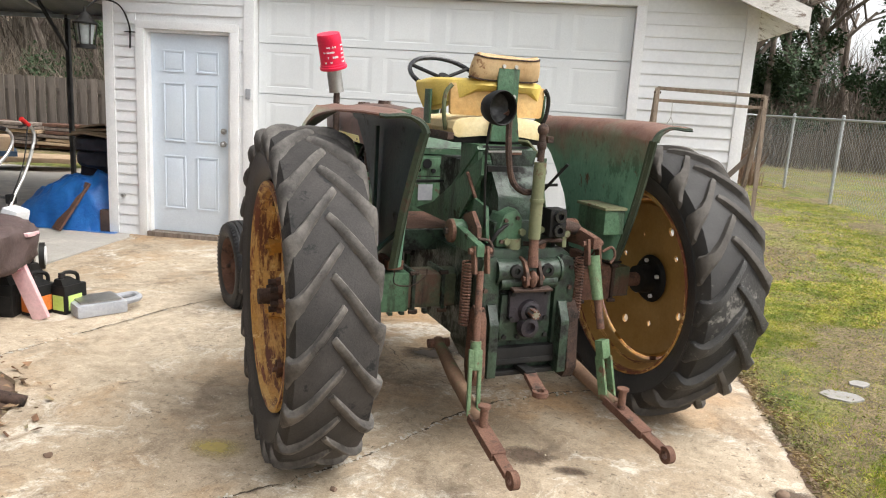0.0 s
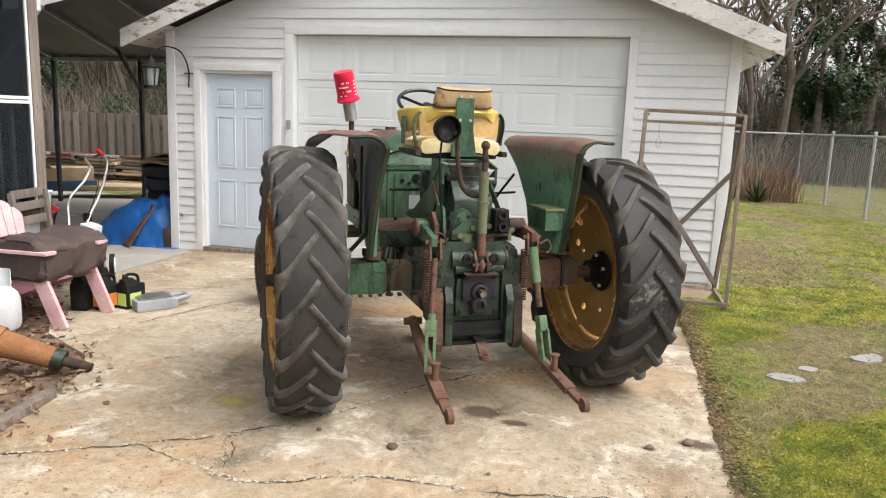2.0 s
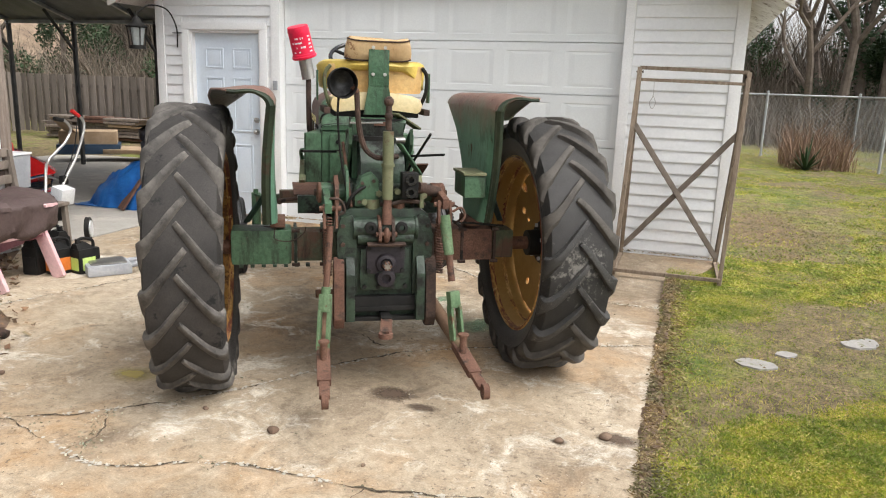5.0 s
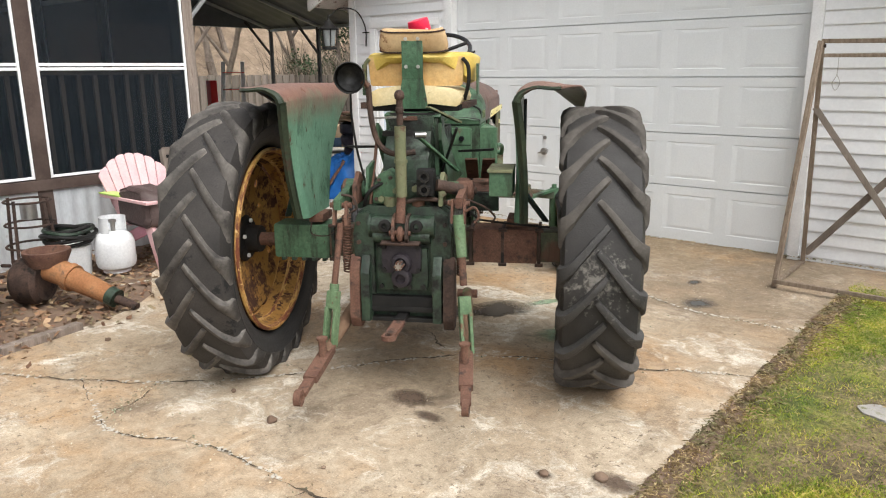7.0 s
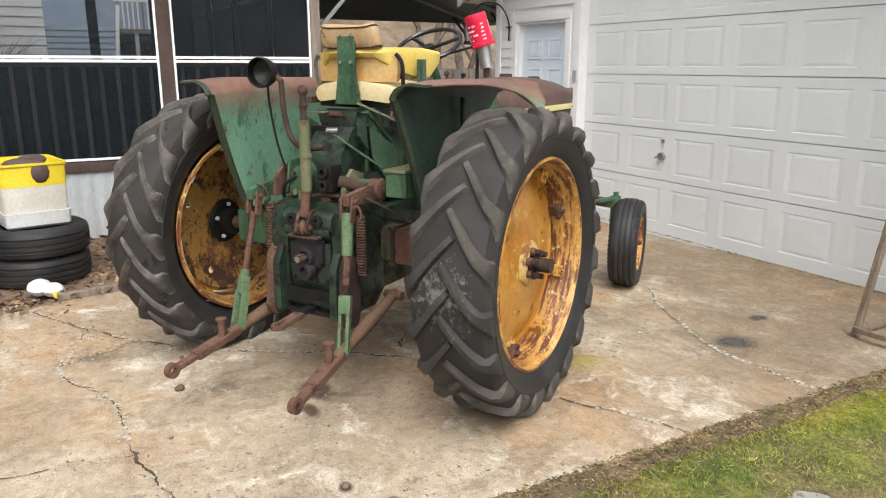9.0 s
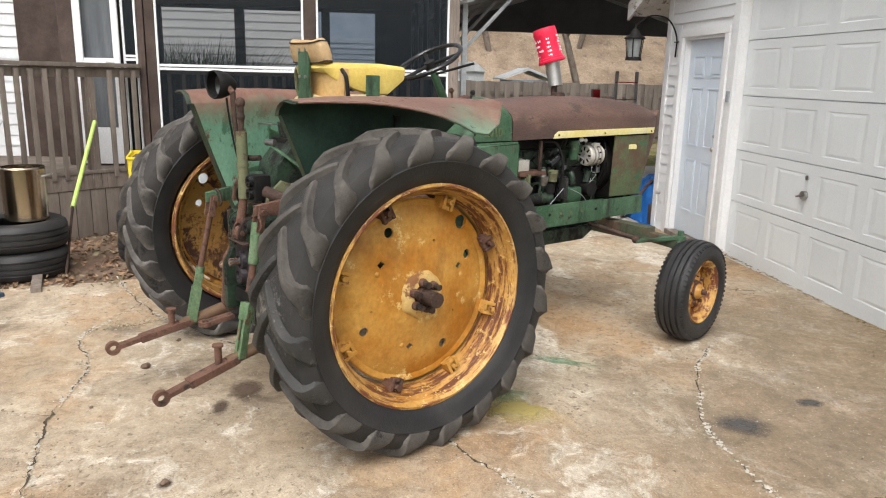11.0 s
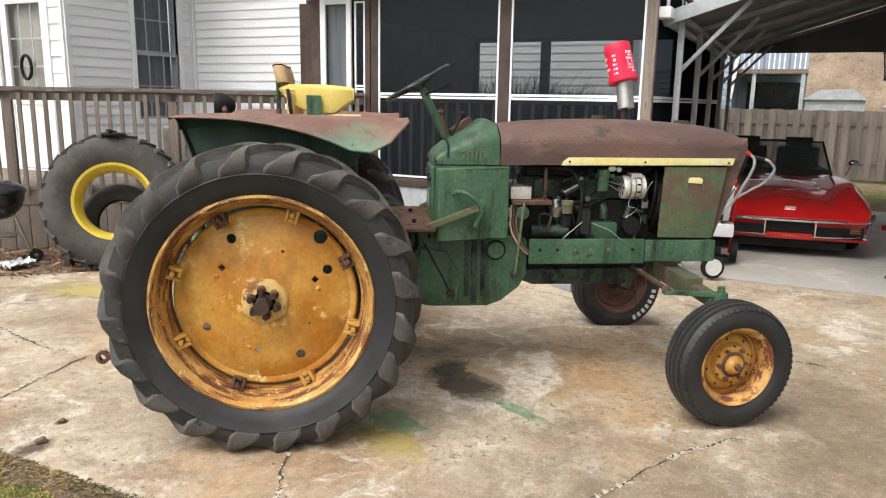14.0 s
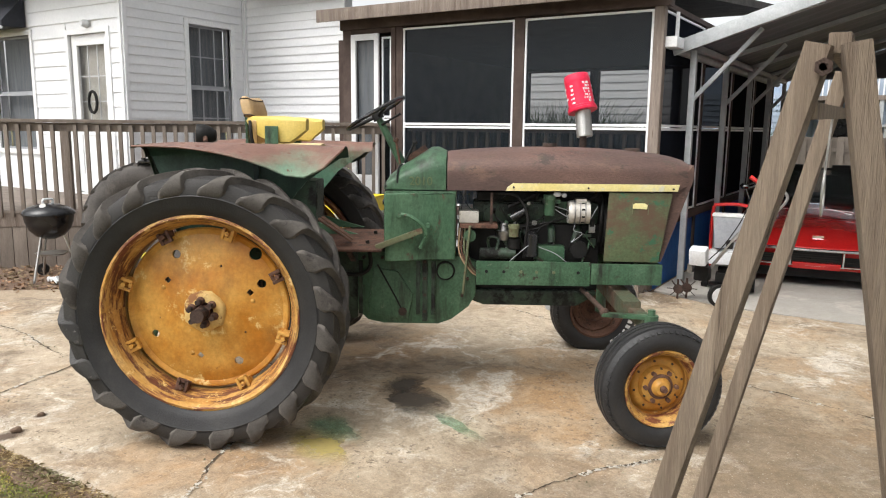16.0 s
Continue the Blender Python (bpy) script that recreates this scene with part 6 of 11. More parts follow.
def rear_wheel(right):
    m = pose(HUBX, HUBY, HUBZ) if right else pose(-HUBX, HUBY, HUBZ, 0, 0, 180)
    bm = B()
    lathe(bm, [(0.128, 0.487), (0.142, 0.484), (0.146, 0.472), (0.135, 0.462), (0.10, 0.452), (0.075, 0.440), (0.055, 0.428), (0.0, 0.424), (-0.055, 0.428), (-0.10, 0.452), (-0.135, 0.462), (-0.146, 0.472), (-0.142, 0.484), (-0.128, 0.487),
               (-0.125, 0.470), (-0.09, 0.458), (-0.05, 0.436), (0.05, 0.436), (0.09, 0.458), (0.125, 0.470)], 80, close=True)
    w = part("rear_wheel", bm, M_RIM_RUST, TR, "worn yellow steel wheel with rusty flange", at=m)
    big = Matrix.Diagonal((1.0, 1.0, 1.0, 1.0) if right else (0.95, 1.045, 1.045, 1.0))
    part("tyre", rear_carcass(), M_TYRE_SIDE, w, "worn black tractor tyre", at=big)
    part("tread", rear_tread(), M_TREAD_R if right else M_TREAD_L, w, "dusty grey tread band, darker than the lugs", at=big)
    n = 20
    for side in (-1, 1):
        shapes = [lug_mesh(side, 1 if right else -1, 1.0 if right else 0.8) for _ in range(2)]
        mes = {}
        for k in range(n):
            rot = big @ pose(0, 0, 0, -360 * (k + (0.5 if side > 0 else 0)) / n)
            muddy = right and k in ((0, 1, n - 1) if side < 0 else (0, n - 1))
            me = mes.get(muddy)
            if me is None:
                mes[muddy] = part("tread_lug", shapes.pop(), M_MUDTREAD if muddy else M_TYRE_R if right else M_TYRE, w, "" if not muddy else "lug scuffed with pale dried mud", at=rot).data
            else:
                ob = new("tread_lug", me)
                ob.parent, ob.matrix_basis = w, rot
    part("rim_barrel", lathe(B(), [(0.118, 0.4565), (0.10, 0.4505), (0.075, 0.4385), (0.055, 0.4265), (0.0, 0.4225)], 72), M_BARREL, w, "rust dark rim barrel")
    part("inner_barrel", lathe(B(), [(-0.002, 0.4225), (-0.05, 0.4265), (-0.10, 0.4505), (-0.12, 0.4575)], 72), M_DISC_IN_R if right else M_DISC_IN, w)
    for a, d in ((152, 0.235), (12, 0.237), (250, 0.235)):
        part("disc_stud", ball(B(), (np.interp(d, [0.17, 0.25, 0.33], [0.046, 0.034, 0.02]), d * math.cos(radians(a)), d * math.sin(radians(a))), 0.012, 10, 0.6, 1, 1), M_RIM, w)
    # wheel disc, dished, with its round and square holes
    for prof, mat, nm, lb in (([(-0.004, 0.400), (0.004, 0.408), (0.012, 0.400), (0.010, 0.385), (0.006, 0.375), (0.020, 0.33), (0.034, 0.25), (0.046, 0.17), (0.060, 0.125), (0.060, 0.05), (0.054, 0.05), (0.054, 0.122), (0.040, 0.17), (0.028, 0.25), (0.014, 0.33), (0.0, 0.375)], M_DISC, "wheel_disc", "ochre yellow pressed steel disc"),
                              ([(-0.006, 0.398), (-0.002, 0.375), (0.013, 0.33), (0.027, 0.25), (0.039, 0.17), (0.053, 0.122), (0.053, 0.05), (0.047, 0.05), (0.046, 0.115), (0.033, 0.17), (0.021, 0.25), (0.007, 0.33), (-0.012, 0.39)], M_DISC_IN_R if right else M_DISC_IN, "inner_skin", "rust blotched back of the disc")):
        bm = lathe(B(), prof, 64, close=True)
        cut = B()
        for a, d, r, sg in ((117.3, 0.309, 0.022, 14), (25.9, 0.305, 0.022, 14), (205.9, 0.293, 0.02, 14), (299.7, 0.30, 0.022, 14), (48.8, 0.372, 0.032, 14), (141.7, 0.237, 0.018, 4), (22.4, 0.237, 0.018, 4), (260.5, 0.237, 0.018, 4), (70, 0.234, 0.007, 8), (190.8, 0.237, 0.005, 8), (330, 0.22, 0.006, 8)):
            c = (d * math.cos(radians(a)), d * math.sin(radians(a)))
            rod(cut, (-0.1, *c), (0.15, *c), r, seg=sg)
        part(nm, carve(bm, cut), mat, w, lb)
    if not right:
        rows = [[(float(np.interp(d, [0.12, 0.17, 0.25, 0.33], [0.0615, 0.0475, 0.0355, 0.0215])), d * math.cos(a), d * math.sin(a)) for a in [radians(270 + (28 + 5 * noise.noise((d * 30, 1, 2))) * u / 4) for u in range(-4, 5)]] for d in [0.13 + 0.021 * k for k in range(9)]]
        part("primer_patch", sheet(B(), rows, 0.0012), M_PRIMER, w, "red brown primer patch below the hub")
    # cast hub boss with a ragged rim
    rings = []
    for xx, rr in ((0.061, 0.05), (0.061, 0.104), (0.072, 0.100), (0.080, 0.090), (0.082, 0.05)):
        rings.append([(xx, rr * (1 + 0.14 * (rr > 0.085) * noise.noise((math.cos(q / 36 * math.tau) * 3, math.sin(q / 36 * math.tau) * 3, 2))) * math.cos(q / 36 * math.tau), rr * (1 + 0.14 * (rr > 0.085) * noise.noise((math.cos(q / 36 * math.tau) * 3, math.sin(q / 36 * math.tau) * 3, 2))) * math.sin(q / 36 * math.tau)) for q in range(36)])
    part("hub_boss", loft(B(), rings, caps=False), M_HUB, w, "pale yellow chipped hub casting")
    for k in range(6):
        a = k * math.pi / 3 + 0.7
        part("hub_lobe", lathe(B(), [(0.078, 0.0), (0.078, 0.02), (0.096, 0.019), (0.101, 0.015), (0.101, 0.0)], 14, Matrix.Translation((0, 0.058 * math.cos(a), 0.058 * math.sin(a)))), M_RUST, w)
    for k in range(5):
        a = k * math.tau / 5 + 0.3
        part("stud", rod(B(), (0.0, 0.098 * math.cos(a), 0.098 * math.sin(a)), (-0.012, 0.098 * math.cos(a), 0.098 * math.sin(a)), 0.011, seg=8), M_TANKW, w, "pale stud end")
    part("inner_flange", lathe(B(), [(0.03, 0.125), (0.012, 0.11), (0.008, 0.075), (-0.06, 0.07), (-0.06, 0.0)], 28), M_BLACK, w)
    for k in range(8):
        a = k * math.pi / 4 + 0.46
        mm = pose(0, 0, 0, math.degrees(a))
        bm = box(B(), 0.0, 0.05, -0.028, 0.028, 0.392, 0.430, 0.006)
        box(bm, 0.05, 0.075, -0.03, -0.014, 0.372, 0.432, 0.005)
        box(bm, 0.05, 0.075, 0.014, 0.03, 0.372, 0.432, 0.005)
        box(bm, 0.05, 0.07, -0.013, 0.013, 0.372, 0.388, 0.004)
        rod(bm, (0.04, 0, 0.408), (0.09, 0, 0.408), 0.012, seg=6)
        bmesh.ops.transform(bm, verts=bm.verts, matrix=mm)
        part("rim_clamp", bm, M_RIM if k % 3 else M_RUST, w)
    for k in range(6):
        a = k * math.pi / 3 + 0.7
        part("wheel_bolt", rod(B(), (0.09, 0.058 * math.cos(a), 0.058 * math.sin(a)), (0.132, 0.058 * math.cos(a), 0.058 * math.sin(a)), 0.0135, seg=8), M_RUST_DK, w)
    part("axle_end", rod(B(), (0.0, 0, 0), (0.175, 0, 0), 0.033, seg=20), M_RUST_DK, w)
    return w


rear_wheel(True), rear_wheel(False)


def front_wheel(right):
    s = 1 if right else -1
    m = (pose(0.785, 2.634, 0.282, 0, 0, 8) if right else pose(-0.88, 2.6, 0.272, 0, 0, 188)) @ Matrix.Scale(1.08, 4)
    w = part("front_wheel", lathe(B(), [(0.072, 0.190), (0.082, 0.184), (0.078, 0.176), (0.062, 0.168), (0.04, 0.155), (0.0, 0.152), (-0.06, 0.168), (-0.08, 0.178), (-0.08, 0.19), (-0.06, 0.18), (0.0, 0.162), (0.04, 0.165), (0.06, 0.178)], 48, close=True),
             M_RIM_RUST if right else M_RUST, TR, "worn yellow front wheel" if right else "rusty brown front wheel", at=m)
    bm = B()
    lathe(bm, [(-0.07, 0.186), (-0.088, 0.205), (-0.094, 0.235), (-0.088, 0.265), (-0.074, 0.287), (-0.06, 0.293), (-0.056, 0.286), (-0.048, 0.287), (-0.044, 0.297), (-0.02, 0.299), (-0.017, 0.290), (-0.009, 0.290), (-0.006, 0.300), (0.012, 0.300), (0.015, 0.290), (0.023, 0.290), (0.026, 0.299), (0.046, 0.297), (0.05, 0.286), (0.058, 0.286), (0.062, 0.293), (0.074, 0.287), (0.088, 0.265), (0.094, 0.235), (0.088, 0.205), (0.07, 0.186)], 72)
    for k in range(60):
        for sd in (-1, 1):
            bmesh.ops.create_cube(bm, size=1, matrix=pose(0, 0, 0, 6 * k + 3 * (sd > 0)) @ pose(sd * 0.081, 0, 0.280, 0, sd * 35) @ Matrix.Diagonal((0.018, 0.014, 0.006, 1)))
    part("tyre", bm, M_TYRE_SIDE, w, "worn black car tyre")
    bm = lathe(B(), [(0.0, 0.160), (-0.022, 0.156), (-0.026, 0.148), (-0.012, 0.138), (0.0, 0.128), (0.006, 0.112), (0.004, 0.098), (0.030, 0.088), (0.034, 0.075), (0.033, 0.05), (0.05, 0.045), (0.068, 0.030), (0.072, 0.0)], 48)
    part("wheel_disc", bm, M_DISC if right else M_RUST, w)
    for k in range(8):
        a = k * math.pi / 4 + 0.2
        part("disc_slot", rod(B(), (0.0, 0.119 * math.cos(a), 0.119 * math.sin(a)), (0.0065, 0.119 * math.cos(a), 0.119 * math.sin(a)), 0.006, seg=8), M_RUST_DK, w)
    part("hub_ring", lathe(B(), [(0.035, 0.062), (0.04, 0.06), (0.044, 0.048), (0.036, 0.046)], 32, close=True), M_RUST, w)
    for k in range(6):
        a = k * math.pi / 3
        part("lug_nut", rod(B(), (0.03, 0.075 * math.cos(a), 0.075 * math.sin(a)), (0.052, 0.075 * math.cos(a), 0.075 * math.sin(a)), 0.011, seg=6), M_RUST, w)
    for k in range(6):
        a = k * math.pi / 3 + 0.52
        part("disc_plug", rod(B(), (0.026, 0.088 * math.cos(a), 0.088 * math.sin(a)), (0.0375, 0.088 * math.cos(a), 0.088 * math.sin(a)), 0.005, seg=8), M_RUST_DK, w)
    part("hub_cap", rod(B(), (0.06, 0, 0), (0.095, 0, 0), 0.02, 0.012), M_RUST, w)
    if not right:
        bm = B()
        for k in range(7):
            a = radians(100 + 9 * k)
            box(bm, -0.0955, -0.0925, -0.011, 0.011, 0.225, 0.255, 0, pose(0, 0, 0, math.degrees(a)))
        part("white_lettering", bm, M_TEXTW, w, "raised white marks on the sidewall")
    return w


front_wheel(True), front_wheel(False)

# hood: a shell with rounded shoulders
def hood_sec(y, zt, zb, w, tw=0.82, n=7):
    p = [(w, y, zb), (w, y, zb + (zt - zb) * 0.45)]
    for k in range(1, n + 1):
        a = k / n * math.pi / 2
        p.append((w - (w * (1 - math.cos(a))) * 0.98 if k < n else 0.0, y, zb + (zt - zb) * 0.45 + (zt - zb) * 0.55 * math.sin(a)))
    return p + [(-x, yy, z) for x, yy, z in p[-2::-1]]


HS = [(1.525, 1.437, 1.222, 0.236), (1.66, 1.452, 1.224, 0.236), (1.9, 1.465, 1.226, 0.236), (2.15, 1.470, 1.227, 0.235), (2.4, 1.464, 1.227, 0.234), (2.6, 1.452, 1.227, 0.232), (2.75, 1.436, 1.228, 0.227), (2.84, 1.420, 1.232, 0.218), (2.90, 1.402, 1.262, 0.20), (2.93, 1.382, 1.30, 0.175)]
sec = [hood_sec(*h) for h in HS]
bm = sheet(B(), sec, 0.003)
part("hood", bm, M_HOOD, TR, "rust brown engine hood")
for x in (1, -1):
    bm = prism(B(), [(1.86, 1.224), (2.835, 1.232), (2.845, 1.270), (1.90, 1.268), (1.87, 1.246)], x * 0.2375, x * 0.2425, "x", 0.001)
    st = part("hood_stripe", bm, M_STRIP, TR, "pale yellow stripe along the hood")
    for y in (1.905, 2.33, 2.81):
        part("rivet", rod(B(), (x * 0.243, y, 1.245), (x * 0.247, y, 1.245), 0.006, seg=8), M_BLACK, st)
part("fuel_cap", rod(B(), (0.0, 2.13, 1.468), (0.0, 2.13, 1.492), 0.045, 0.04, 18), M_RUST_DK, TR)
part("radiator_cap", rod(B(), (0.0, 2.62, 1.45), (0.0, 2.62, 1.468), 0.05, 0.04, 18), M_RUST_DK, TR)
# cowl with the model number
def cowl_sec(y, zt, w=0.236, zb=1.224):
    return hood_sec(y, zt, zb, w)
bm = sheet(B(), [cowl_sec(*q) for q in ((1.165, 1.258), (1.185, 1.292), (1.233, 1.336), (1.30, 1.378), (1.373, 1.425), (1.43, 1.460), (1.47, 1.462), (1.518, 1.440))], 0.003)
part("cowl", bm, M_GREEN, TR, "green instrument cowl")
part("cowl_back", prism(B(), [(-0.236, 1.224), (0.236, 1.224), (0.235, 1.242), (0.15, 1.256), (-0.15, 1.256), (-0.235, 1.242)], 1.166, 1.18, "y"), M_GREEN, TR)
for k, q in enumerate(((1.172, 1.262, 1.19, 1.30), (1.24, 1.345, 1.225, 1.335))):
    part("cowl_beading", tube(B(), [(w_ * x, y_, 1.224 + (z_ - 1.224) * f) for x, f, y_, z_ in ((-1.01, 0.3, q[0], q[1]), (-0.96, 0.72, q[0], q[1]), (-0.6, 0.99, q[0], q[1]), (0.0, 1.03, q[0], q[1]), (0.6, 0.99, q[0], q[1]), (0.96, 0.72, q[0], q[1]), (1.01, 0.3, q[0], q[1])) for w_ in (0.236,)], 0.006, 6), M_BLACK, TR, "black rubber beading along the cowl")
words("model_number", "2010", 0.068, M_TEXTG, TR, Matrix.Translation((0.2425, 1.375, 1.272)) @ pose(0, 0, 0, 90, 0, 90))
words("model_number", "2010", 0.068, M_TEXTG, TR, Matrix.Translation((-0.2405, 1.375, 1.272)) @ pose(0, 0, 0, 90, 0, -90))
part("dash_dial", rod(B(), (-0.02, 1.345, 1.405), (-0.02, 1.325, 1.435), 0.07, 0.07, 24), M_RUST, TR, "round rusty dash dial")
for k in range(3):
    part("cowl_louvre", bar(B(), (-0.165 + 0.028 * k, 1.262, 1.33), (-0.145 + 0.028 * k, 1.186, 1.282), 0.012, 0.012, 0.002), M_BLACK, TR)
part("cowl_trim", bar(B(), (-0.198, 1.29, 1.345), (-0.185, 1.24, 1.32), 0.02, 0.012, 0.004), M_CHROME, TR)
# pedestal below the cowl, front grille panels, radiator
bm = box(B(), -0.238, 0.238, 1.172, 1.578, 0.818, 1.218, 0.012)
pd = part("pedestal", bm, M_GREEN_LT, TR, "green sheet metal pedestal")
for x in (1, -1):
    part("side_cover", prism(B(), [(x * 0.2385, 1.175), (x * 0.335, 1.178), (x * 0.345, 1.20), (x * 0.285, 1.40), (x * 0.247, 1.572), (x * 0.2385, 1.572)], 0.822, 1.205, "z", 0.012), M_GREEN_LT, pd, "flared green side cover")
    bm = tube(B(), [(x * 0.33, 1.26, 1.09), (x * 0.36, 1.33, 1.08), (x * 0.35, 1.41, 1.0), (x * 0.34, 1.38, 0.90)], 0.012)
    rod(bm, (x * 0.29, 1.26, 1.09), (x * 0.345, 1.26, 1.09), 0.016)
    rod(bm, (x * 0.26, 1.42, 1.03), (x * 0.35, 1.42, 1.03), 0.013)
    part("pedal_lever", bm, M_GREEN_LT, TR)
    part("foot_rest", bar(B(), (x * 0.36, 1.13, 0.905), (x * 0.345, 1.39, 1.005), 0.04, 0.03), M_SEATWORN, TR)
part("dash_face", box(B(), -0.19, 0.19, 1.158, 1.1705, 0.90, 1.20, 0.003), M_GREEN_LT, TR)
part("dash_seam", box(B(), -0.188, 0.188, 1.1565, 1.158, 1.098, 1.103), M_BLACK, TR)
for x, z, r in ((-0.046, 1.172, 0.026), (-0.14, 1.153, 0.013), (-0.093, 1.136, 0.010), (-0.007, 1.132, 0.013), (0.055, 1.157, 0.022), (0.13, 1.14, 0.016)):
    part("gauge", rod(B(), (x, 1.158, z), (x, 1.145, z), r, seg=18), M_BLACK_GLOSS, TR)
part("data_plate", box(B(), -0.09, -0.005, 1.154, 1.158, 0.965, 1.055), M_GREYPL, TR, "small pale metal plate with unreadable marks")
for x in (1, -1):
    bm = prism(B(), [(2.435, 0.822), (2.752, 0.818), (2.812, 1.222), (2.45, 1.222)], x * 0.222, x * 0.234, "x", 0.01)
    gp = part("grille_panel", bm, M_GREEN_PANEL, TR, "rust bitten green side panel")
    em = part("emblem", prism(B(), [(2.588, 1.132), (2.668, 1.128), (2.672, 1.152), (2.655, 1.162), (2.60, 1.162), (2.588, 1.154)], x * 0.2345, x * 0.2395, "x", 0.0015), M_STRIP, gp, "small yellow emblem plate, plain shape")
    for y in (2.586, 2.676):
        part("emblem_clip", bar(B(), (x * 0.236, y, 1.165), (x * 0.236, y, 1.098), 0.004, 0.004), M_SEATWORN, em)
bm = prism(B(), [(2.76, 0.818), (2.775, 0.818), (2.935, 1.30), (2.93, 1.38), (2.82, 1.25)], -0.2, 0.2, "x")
part("front_grille", bm, M_HOOD, TR)
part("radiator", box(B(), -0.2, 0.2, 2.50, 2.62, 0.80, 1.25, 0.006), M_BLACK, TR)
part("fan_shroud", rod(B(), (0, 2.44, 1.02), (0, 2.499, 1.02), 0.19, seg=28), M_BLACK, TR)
# frame rails and bolster
for x in (1, -1):
    rl = part("frame_rail", box(B(), x * 0.225, x * 0.245, 1.70, 2.36, 0.675, 0.815, 0.004), M_GREEN, TR)
    for y in (1.76, 1.86, 1.96, 2.05, 2.15, 2.29):
        part("rail_bolt", rod(B(), (x * 0.245, y, 0.755), (x * 0.250, y, 0.755), 0.0095, seg=8), M_BLACK if y in (1.76, 1.86, 2.29) else M_SEATWORN, rl)
    part("bolster", box(B(), x * 0.222, x * 0.242, 2.365, 2.775, 0.685, 0.808, 0.006), M_GREEN, TR)
part("front_bolster", box(B(), -0.22, 0.22, 2.70, 2.775, 0.69, 0.805, 0.01), M_GREEN, TR)
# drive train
# block and valve cover near black: the bay's shade is in their colour
part("engine_block", box(B(), -0.11, 0.11, 1.66, 2.43, 0.62, 1.02, 0.02), M_BLACK, TR, "oily engine block, near black for the bay's shade")
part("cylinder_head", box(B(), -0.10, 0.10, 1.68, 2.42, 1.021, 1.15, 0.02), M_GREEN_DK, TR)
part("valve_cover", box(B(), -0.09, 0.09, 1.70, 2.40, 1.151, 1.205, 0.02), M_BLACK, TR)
part("oil_pan", prism(B(), [(1.64, 0.62), (1.64, 0.57), (1.75, 0.53), (2.3, 0.53), (2.42, 0.6), (2.42, 0.62)], -0.14, 0.14, "x", 0.012), M_GREEN_DK, TR)
bm = prism(B(), [(1.0, 0.86), (1.0, 0.50), (1.06, 0.44), (1.16, 0.42), (1.48, 0.42), (1.56, 0.45), (1.66, 0.53), (1.70, 0.60), (1.70, 0.80), (1.60, 0.83)], -0.19, 0.19, "x", 0.012)
part("clutch_housing", bm, M_GREEN, TR, "oil stained green clutch housing")
for x in (1, -1):
    for y in (1.02, 1.36, 1.45):
        part("casting_rib", box(B(), x * 0.19, x * 0.205, y - 0.012, y + 0.012, 0.48, 0.80, 0.004), M_GREEN_DK, TR)
    part("side_boss", prism(B(), [(1.06, 0.48), (1.30, 0.45), (1.33, 0.60), (1.24, 0.74), (1.10, 0.76)], x * 0.19, x * 0.212, "x", 0.012), M_GREEN, TR)
    part("drain_plug", rod(B(), (x * 0.19, 1.27, 0.50), (x * 0.225, 1.27, 0.50), 0.025, seg=8), M_RUST_DK, TR)
    for y, z in ((1.04, 0.82), (1.15, 0.82), (1.27, 0.82), (1.40, 0.80), (1.40, 0.70), (1.40, 0.60), (1.40, 0.50), (1.62, 0.60), (1.65, 0.70)):
        part("case_bolt", rod(B(), (x * 0.19, y, z), (x * 0.214, y, z), 0.010, seg=6), M_RUST_DK, TR)
    part("case_flange", prism(B(), [(1.385, 0.44), (1.415, 0.44), (1.415, 0.815), (1.385, 0.815)], x * 0.19, x * 0.208, "x", 0.004), M_GREEN_DK, TR)
    part("step_bracket", bar(B(), (x * 0.21, 0.98, 0.80), (x * 0.38, 0.98, 0.88), 0.03, 0.012), M_RUST_DK, TR)
    ic = part("inspection_cover", rod(B(), (x * 0.19, 1.52, 0.745), (x * 0.208, 1.52, 0.745), 0.046, seg=24), M_GREEN, TR)
    part("cover_ring", lathe(B(), [(0.0, 0.047), (0.006, 0.049), (0.006, 0.056), (0.0, 0.058)], 24, pose(x * 0.191, 1.52, 0.745, 0, 0, 0 if x > 0 else 180)), M_BLACK, ic)
    bm = tube(B(), [(x * 0.2, 1.06, 0.92), (x * 0.21, 1.08, 0.78), (x * 0.21, 1.02, 0.72), (x * 0.2, 0.9, 0.72)], 0.012)
    tube(bm, [(x * 0.21, 1.12, 0.78), (x * 0.215, 1.22, 0.6), (x * 0.21, 1.26, 0.52)], 0.005)
    part("oil_line", bm, M_BLACK, TR)
part("transmission_case", box(B(), -0.18, 0.18, 0.10, 1.005, 0.44, 0.86, 0.03), M_GREEN_DK, TR)
part("floor_plate", box(B(), -0.42, 0.42, 0.66, 1.165, 0.888, 0.902, 0.002), M_RUST, TR, "rusty foot platform")
part("floor_beam", box(B(), -0.40, 0.40, 0.62, 0.66, 0.80, 0.90, 0.004), M_GREEN_DK, TR)
